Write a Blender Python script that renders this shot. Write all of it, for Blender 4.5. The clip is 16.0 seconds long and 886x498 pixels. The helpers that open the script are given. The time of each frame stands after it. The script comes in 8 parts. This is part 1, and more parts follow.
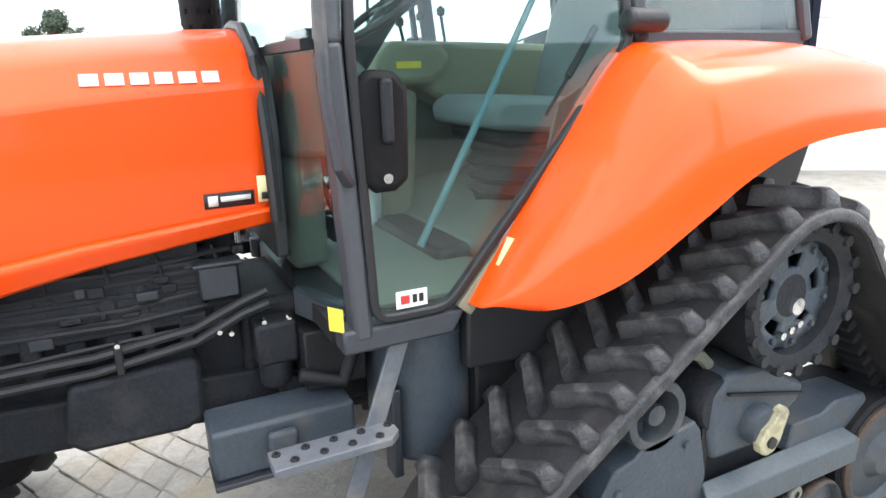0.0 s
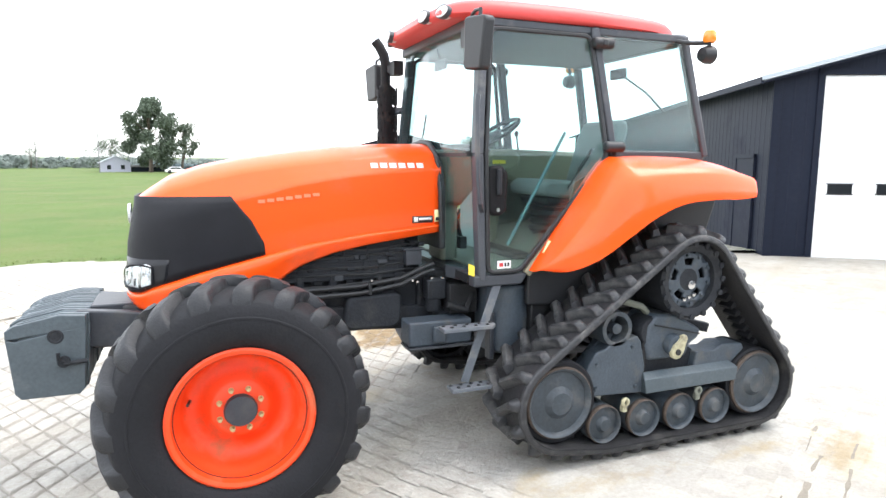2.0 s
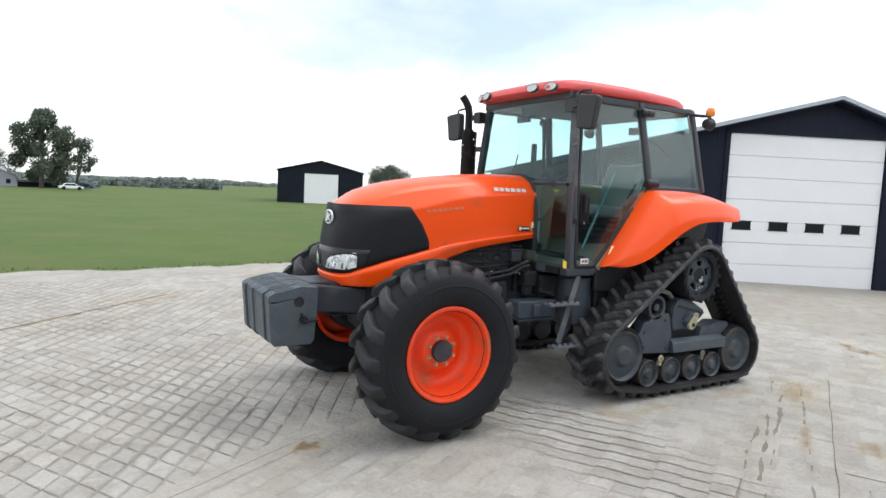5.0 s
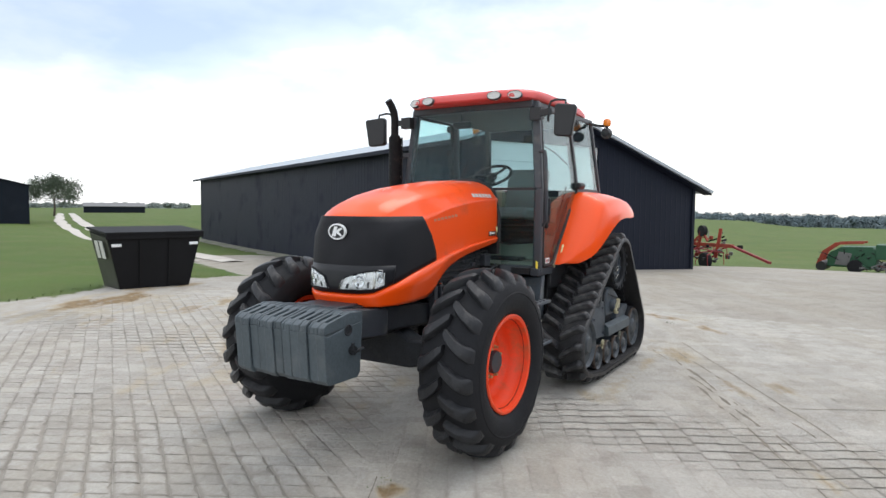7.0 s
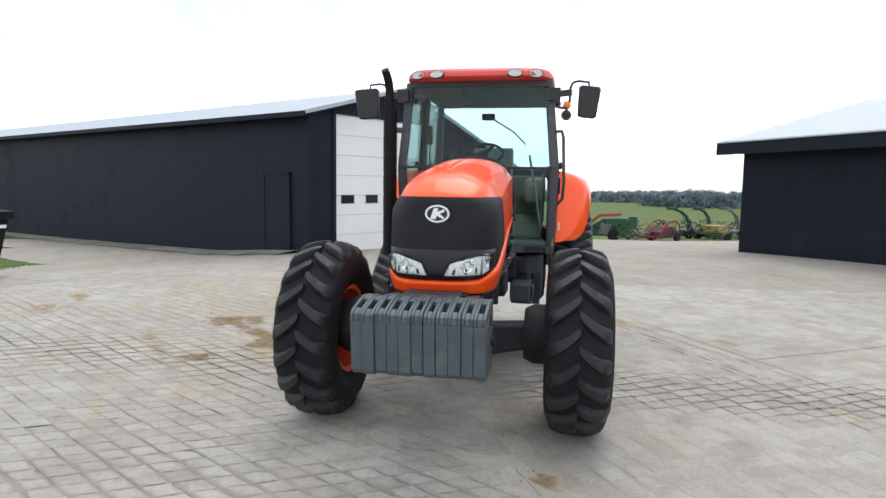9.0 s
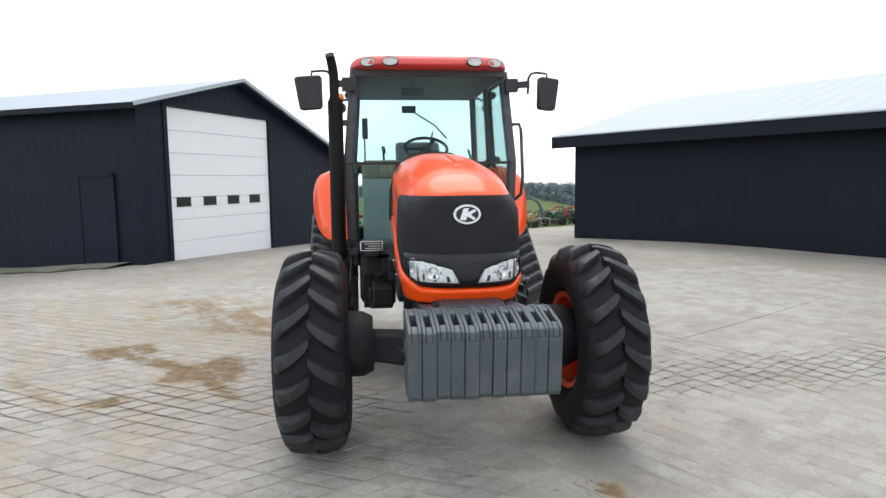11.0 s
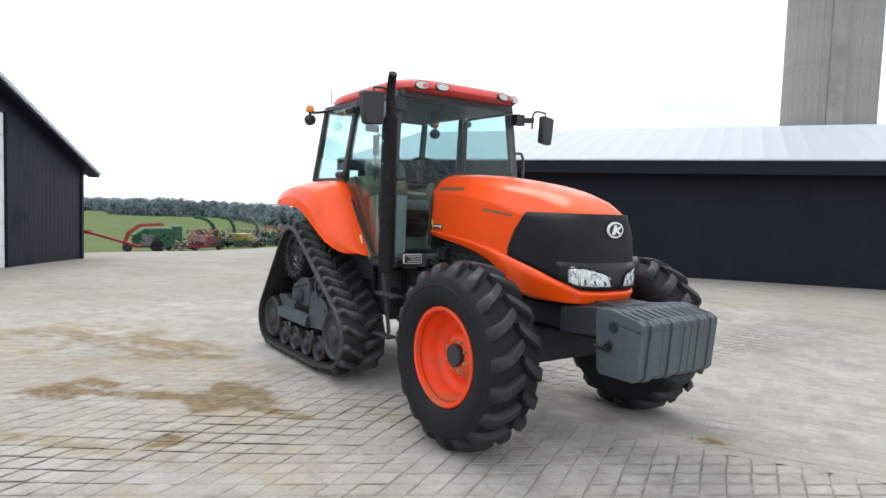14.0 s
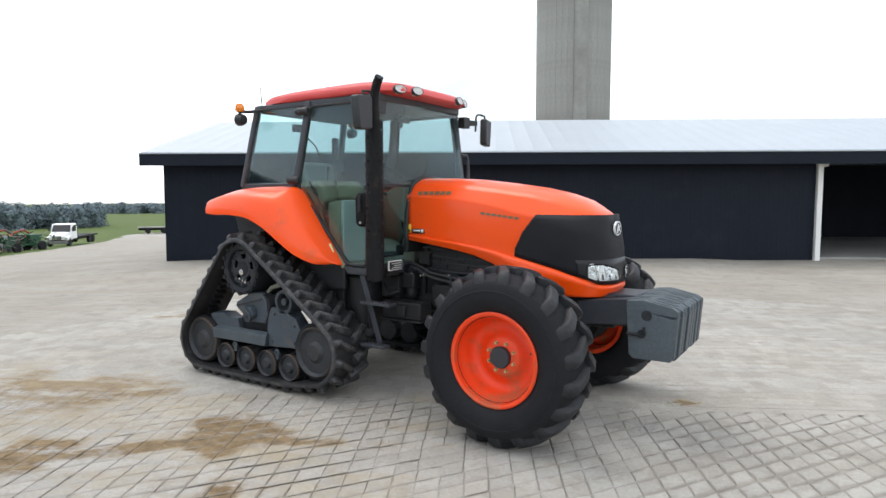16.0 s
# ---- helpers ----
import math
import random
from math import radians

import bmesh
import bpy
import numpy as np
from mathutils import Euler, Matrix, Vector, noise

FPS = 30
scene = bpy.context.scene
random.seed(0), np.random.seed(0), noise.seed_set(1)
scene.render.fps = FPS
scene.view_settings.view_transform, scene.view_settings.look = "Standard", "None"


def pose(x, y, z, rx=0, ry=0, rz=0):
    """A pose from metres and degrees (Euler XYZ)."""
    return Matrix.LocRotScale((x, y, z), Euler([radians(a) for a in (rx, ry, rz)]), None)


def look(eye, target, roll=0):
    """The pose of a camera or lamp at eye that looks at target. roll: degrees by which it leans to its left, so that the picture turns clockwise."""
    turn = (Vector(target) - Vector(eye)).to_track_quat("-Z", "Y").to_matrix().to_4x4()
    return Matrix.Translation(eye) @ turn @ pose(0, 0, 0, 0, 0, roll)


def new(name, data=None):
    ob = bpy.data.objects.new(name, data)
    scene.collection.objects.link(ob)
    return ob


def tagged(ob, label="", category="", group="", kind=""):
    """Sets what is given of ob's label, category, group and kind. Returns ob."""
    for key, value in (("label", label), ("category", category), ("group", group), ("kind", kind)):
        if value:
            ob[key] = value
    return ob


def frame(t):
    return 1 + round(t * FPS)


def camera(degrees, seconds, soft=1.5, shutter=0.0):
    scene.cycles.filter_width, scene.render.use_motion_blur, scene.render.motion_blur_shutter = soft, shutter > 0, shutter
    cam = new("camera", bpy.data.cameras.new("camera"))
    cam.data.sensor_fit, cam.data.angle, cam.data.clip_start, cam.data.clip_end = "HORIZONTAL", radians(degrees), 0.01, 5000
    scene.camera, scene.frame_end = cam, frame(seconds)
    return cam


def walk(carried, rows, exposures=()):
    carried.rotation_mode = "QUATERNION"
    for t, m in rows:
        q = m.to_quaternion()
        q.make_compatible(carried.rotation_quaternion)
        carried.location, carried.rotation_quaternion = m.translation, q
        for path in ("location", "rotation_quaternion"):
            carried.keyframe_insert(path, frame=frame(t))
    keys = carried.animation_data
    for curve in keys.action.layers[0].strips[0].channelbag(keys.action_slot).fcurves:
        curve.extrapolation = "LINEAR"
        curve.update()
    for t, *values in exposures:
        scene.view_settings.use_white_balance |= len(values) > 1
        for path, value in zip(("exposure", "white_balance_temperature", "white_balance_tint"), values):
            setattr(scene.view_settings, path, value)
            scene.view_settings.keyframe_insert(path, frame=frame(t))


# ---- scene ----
cam = camera(69.2, 16.0)
EXPOSURES = [(0.0, 1.86), (0.5, 2.05), (1.0, 2.13), (1.5, 2.05), (2.0, 1.84), (2.5, 1.62), (3.0, 1.34), (3.5, 1.15), (5.0, 0.74), (6.5, 0.57), (9.0, 0.61), (11.5, 0.68), (13.0, 0.72), (16.0, 0.70)]
PATH = [
    (0, (-0.35, -2.086, 1.662), (0.493, -0.355, 1.12), -1.6),
    (0.5, (-0.554, -2.556, 1.615), (0.273, -0.781, 1.21), -0.4),
    (1, (-0.841, -2.995, 1.603), (0.023, -1.216, 1.307), -1.3),
    (1.5, (-1.153, -3.426, 1.668), (-0.355, -1.616, 1.371), -2.0),
    (2, (-1.401, -3.881, 1.696), (-0.669, -2.04, 1.418), 0.3),
    (2.5, (-1.66, -4.228, 1.69), (-0.917, -2.385, 1.459), -0.8),
    (3, (-1.924, -4.593, 1.701), (-1.242, -2.729, 1.459), -1.7),
    (3.5, (-2.169, -4.82, 1.717), (-1.386, -2.996, 1.473), 1.8),
    (3.7, (-2.316, -4.867, 1.692), (-1.497, -3.057, 1.463), 3.5),
    (5.8, (-4.138, -4.008, 1.614), (-2.794, -2.531, 1.502), 0.2),
    (6, (-4.313, -3.824, 1.614), (-2.849, -2.465, 1.513), 0.6),
    (6.5, (-4.644, -3.305, 1.582), (-3.041, -2.113, 1.483), 1.9),
    (7, (-4.934, -2.819, 1.563), (-3.237, -1.771, 1.432), 0.5),
    (7.5, (-5.166, -2.263, 1.57), (-3.391, -1.351, 1.424), 1.3),
    (8, (-5.377, -1.728, 1.569), (-3.524, -0.993, 1.41), 0.3),
    (8.5, (-5.451, -1.209, 1.542), (-3.538, -0.654, 1.364), 0.9),
    (9, (-5.513, -0.738, 1.569), (-3.556, -0.379, 1.37), 0.8),
    (9.2, (-5.491, -0.556, 1.568), (-3.519, -0.286, 1.373), 0.6),
    (11.3, (-5.084, 0.761, 1.577), (-3.12, 0.45, 1.356), 0.8),
    (11.5, (-5.038, 0.91, 1.577), (-3.081, 0.565, 1.348), 2.3),
    (12, (-4.963, 1.385, 1.564), (-3.027, 0.923, 1.364), 1.7),
    (12.5, (-4.879, 1.881, 1.518), (-2.977, 1.29, 1.334), 0.9),
    (13, (-4.805, 2.383, 1.536), (-2.982, 1.588, 1.327), 2.0),
    (13.5, (-4.647, 2.884, 1.546), (-2.914, 1.9, 1.381), 2.7),
    (14, (-4.504, 3.402, 1.513), (-2.88, 2.242, 1.38), 2.0),
    (14.5, (-4.274, 3.796, 1.51), (-2.779, 2.476, 1.356), 1.1),
    (15, (-3.946, 4.165, 1.595), (-2.6, 2.697, 1.419), 1.8),
    (15.5, (-3.616, 4.513, 1.644), (-2.412, 2.925, 1.482), 1.4),
    (16, (-3.225, 4.685, 1.622), (-2.131, 3.018, 1.462), 0.0),
]
walk(cam, [(t, look(eye, target, roll)) for t, eye, target, roll in PATH], EXPOSURES)

# ---- world, sun ----
world = bpy.data.worlds.new("sky")
scene.world = world
world.use_nodes = True
wt = world.node_tree
SUN_AZ, SUN_EL = -8.0, 62.0
sky = wt.nodes.new("ShaderNodeTexSky")
sky.sky_type = "NISHITA"
sky.sun_disc = False
sky.sun_elevation, sky.sun_rotation = radians(SUN_EL), radians(90 - SUN_AZ)
coord = wt.nodes.new("ShaderNodeTexCoord")
stretch = wt.nodes.new("ShaderNodeMapping")
stretch.inputs["Scale"].default_value = (1.0, 1.0, 2.6)
cloud = wt.nodes.new("ShaderNodeTexNoise")
cloud.inputs["Scale"].default_value, cloud.inputs["Detail"].default_value, cloud.inputs["Roughness"].default_value = 2.3, 7.0, 0.55
cover = wt.nodes.new("ShaderNodeValToRGB")
cover.color_ramp.elements[0].position, cover.color_ramp.elements[1].position = 0.40, 0.60
cover.color_ramp.elements[0].color, cover.color_ramp.elements[1].color = (0.42, 0.42, 0.42, 1), (1, 1, 1, 1)
sky_mix = wt.nodes.new("ShaderNodeMix")
sky_mix.data_type = "RGBA"
# the cloud sheet itself: bright, with thinner blue-grey stretches
bulk = wt.nodes.new("ShaderNodeTexNoise")
bulk.inputs["Scale"].default_value, bulk.inputs["Detail"].default_value, bulk.inputs["Roughness"].default_value = 1.5, 6.0, 0.5
tone = wt.nodes.new("ShaderNodeValToRGB")
tone.color_ramp.elements[0].position, tone.color_ramp.elements[1].position = 0.36, 0.52
tone.color_ramp.elements[0].color, tone.color_ramp.elements[1].color = (0.50, 0.555, 0.62, 1), (1.0, 1.02, 1.05, 1)
bright = wt.nodes.new("ShaderNodeMix")
bright.data_type, bright.blend_type = "RGBA", "MULTIPLY"
bright.inputs["Factor"].default_value = 1.0
bright.inputs["B"].default_value = (10.4, 10.4, 10.4, 1)
drift = wt.nodes.new("ShaderNodeMapping")
drift.inputs["Rotation"].default_value = (0, 0, radians(-42))
wt.links.new(stretch.outputs["Vector"], drift.inputs["Vector"])
wt.links.new(drift.outputs["Vector"], bulk.inputs["Vector"])
wt.links.new(bulk.outputs["Fac"], tone.inputs["Fac"])
wt.links.new(tone.outputs["Color"], bright.inputs["A"])
wt.links.new(bright.outputs["Result"], sky_mix.inputs["B"])
wt.links.new(coord.outputs["Generated"], stretch.inputs["Vector"])
wt.links.new(stretch.outputs["Vector"], cloud.inputs["Vector"])
wt.links.new(cloud.outputs["Fac"], cover.inputs["Fac"])
wt.links.new(cover.outputs["Color"], sky_mix.inputs["Factor"])
wt.links.new(sky.outputs["Color"], sky_mix.inputs["A"])
wt.links.new(sky_mix.outputs["Result"], wt.nodes["Background"].inputs["Color"])
wt.nodes["Background"].inputs["Strength"].default_value = 0.115
sun = new("sun", bpy.data.lights.new("sun", "SUN"))
sun.data.energy, sun.data.angle, sun.data.color = 0.8, radians(36), (1.0, 0.96, 0.9)
sun.matrix_world = look((30 * math.cos(radians(SUN_AZ)) * math.cos(radians(SUN_EL)), 30 * math.sin(radians(SUN_AZ)) * math.cos(radians(SUN_EL)), 30 * math.sin(radians(SUN_EL))), (0, 0, 0))


# ---- materials ----
def mat(name, base, rough=0.6, metal=0.0, vary=0.15, scale=6.0, fine=60.0, bump=0.1, coat=0.0, dirt=None, dirt_amount=0.0, rand=0.0, island=0.0, spec=0.5, depth=0.01):
    """A surface with variation at two scales, fine relief and, where given, dirt in patches."""
    m = bpy.data.materials.new(name)
    m.use_nodes = True
    n, l = m.node_tree.nodes, m.node_tree.links
    b = n["Principled BSDF"]
    b.inputs["Roughness"].default_value, b.inputs["Metallic"].default_value = rough, metal
    b.inputs["Coat Weight"].default_value, b.inputs["Coat Roughness"].default_value = coat, 0.08
    b.inputs["Specular IOR Level"].default_value = spec
    tc = n.new("ShaderNodeTexCoord")
    big, small = n.new("ShaderNodeTexNoise"), n.new("ShaderNodeTexNoise")
    for node, s, d in ((big, scale, 5), (small, fine, 3)):
        node.inputs["Scale"].default_value, node.inputs["Detail"].default_value = s, d
        l.new(tc.outputs["Object"], node.inputs["Vector"])
    both = n.new("ShaderNodeMath")
    both.operation = "ADD"
    l.new(big.outputs["Fac"], both.inputs[0])
    l.new(small.outputs["Fac"], both.inputs[1])
    span = n.new("ShaderNodeMapRange")
    span.inputs["From Min"].default_value, span.inputs["From Max"].default_value = 0.6, 1.4
    span.inputs["To Min"].default_value, span.inputs["To Max"].default_value = 1 - vary, 1 + vary
    l.new(both.outputs[0], span.inputs["Value"])
    factor = span.outputs["Result"]
    for amount, source in ((rand, "ShaderNodeObjectInfo"), (island, "ShaderNodeNewGeometry")):
        if amount:
            info, r, mul = n.new(source), n.new("ShaderNodeMapRange"), n.new("ShaderNodeMath")
            r.inputs["To Min"].default_value, r.inputs["To Max"].default_value = 1 - amount, 1 + amount
            mul.operation = "MULTIPLY"
            l.new(info.outputs["Random" if amount == rand and source == "ShaderNodeObjectInfo" else "Random Per Island"], r.inputs["Value"])
            l.new(factor, mul.inputs[0])
            l.new(r.outputs["Result"], mul.inputs[1])
            factor = mul.outputs[0]
    tint = n.new("ShaderNodeVectorMath")
    tint.operation = "SCALE"
    tint.inputs[0].default_value = base
    l.new(factor, tint.inputs["Scale"])
    colour = tint.outputs["Vector"]
    if dirt:
        mask, ramp, mx = n.new("ShaderNodeTexNoise"), n.new("ShaderNodeValToRGB"), n.new("ShaderNodeMix")
        mask.inputs["Scale"].default_value, mask.inputs["Detail"].default_value, mask.inputs["Roughness"].default_value = scale * 0.8, 8, 0.65
        l.new(tc.outputs["Object"], mask.inputs["Vector"])
        ramp.color_ramp.elements[0].position, ramp.color_ramp.elements[1].position = 0.62 - 0.3 * dirt_amount, 0.78 - 0.2 * dirt_amount
        l.new(mask.outputs["Fac"], ramp.inputs["Fac"])
        mx.data_type = "RGBA"
        mx.inputs["B"].default_value = (*dirt, 1)
        l.new(ramp.outputs["Color"], mx.inputs["Factor"])
        l.new(colour, mx.inputs["A"])
        colour = mx.outputs["Result"]
        rr = n.new("ShaderNodeMapRange")
        rr.inputs["To Min"].default_value, rr.inputs["To Max"].default_value = rough, min(1, rough + 0.35)
        l.new(ramp.outputs["Color"], rr.inputs["Value"])
        l.new(rr.outputs["Result"], b.inputs["Roughness"])
    l.new(colour, b.inputs["Base Color"])
    if bump:
        bp = n.new("ShaderNodeBump")
        bp.inputs["Strength"].default_value, bp.inputs["Distance"].default_value = bump, depth
        l.new(both.outputs[0], bp.inputs["Height"])
        l.new(bp.outputs["Normal"], b.inputs["Normal"])
    return m


def glass(name, tint, low, high, rough=0.02, dust=0.0):
    """A thin pane: tinted see-through with a mirror-like sheen that grows from low to high at grazing angles."""
    m = bpy.data.materials.new(name)
    m.use_nodes = True
    n, l = m.node_tree.nodes, m.node_tree.links
    n.remove(n["Principled BSDF"])
    see, shine, mix, edge = n.new("ShaderNodeBsdfTransparent"), n.new("ShaderNodeBsdfGlossy"), n.new("ShaderNodeMixShader"), n.new("ShaderNodeLayerWeight")
    see.inputs["Color"].default_value = (*tint, 1)
    shine.inputs["Roughness"].default_value = rough
    power, span = n.new("ShaderNodeMath"), n.new("ShaderNodeMapRange")
    power.operation = "POWER"
    power.inputs[1].default_value = 2.6
    edge.inputs["Blend"].default_value = 0.5
    span.inputs["To Min"].default_value, span.inputs["To Max"].default_value = low, high
    l.new(edge.outputs["Facing"], power.inputs[0])
    l.new(power.outputs[0], span.inputs["Value"])
    l.new(span.outputs["Result"], mix.inputs[0])
    l.new(see.outputs[0], mix.inputs[1])
    l.new(shine.outputs[0], mix.inputs[2])
    film, veil, spots, amount = n.new("ShaderNodeBsdfDiffuse"), n.new("ShaderNodeMixShader"), n.new("ShaderNodeTexNoise"), n.new("ShaderNodeMapRange")
    film.inputs["Color"].default_value = (0.55, 0.57, 0.57, 1)
    place = n.new("ShaderNodeTexCoord")
    l.new(place.outputs["Object"], spots.inputs["Vector"])
    spots.inputs["Scale"].default_value, spots.inputs["Detail"].default_value = 5.0, 6.0
    amount.inputs["From Min"].default_value, amount.inputs["From Max"].default_value = 0.3, 0.7
    amount.inputs["To Min"].default_value, amount.inputs["To Max"].default_value = dust * 0.5, dust * 1.5
    l.new(spots.outputs["Fac"], amount.inputs["Value"])
    l.new(amount.outputs["Result"], veil.inputs[0])
    l.new(mix.outputs[0], veil.inputs[1])
    l.new(film.outputs[0], veil.inputs[2])
    l.new(veil.outputs[0], n["Material Output"].inputs["Surface"])
    return m


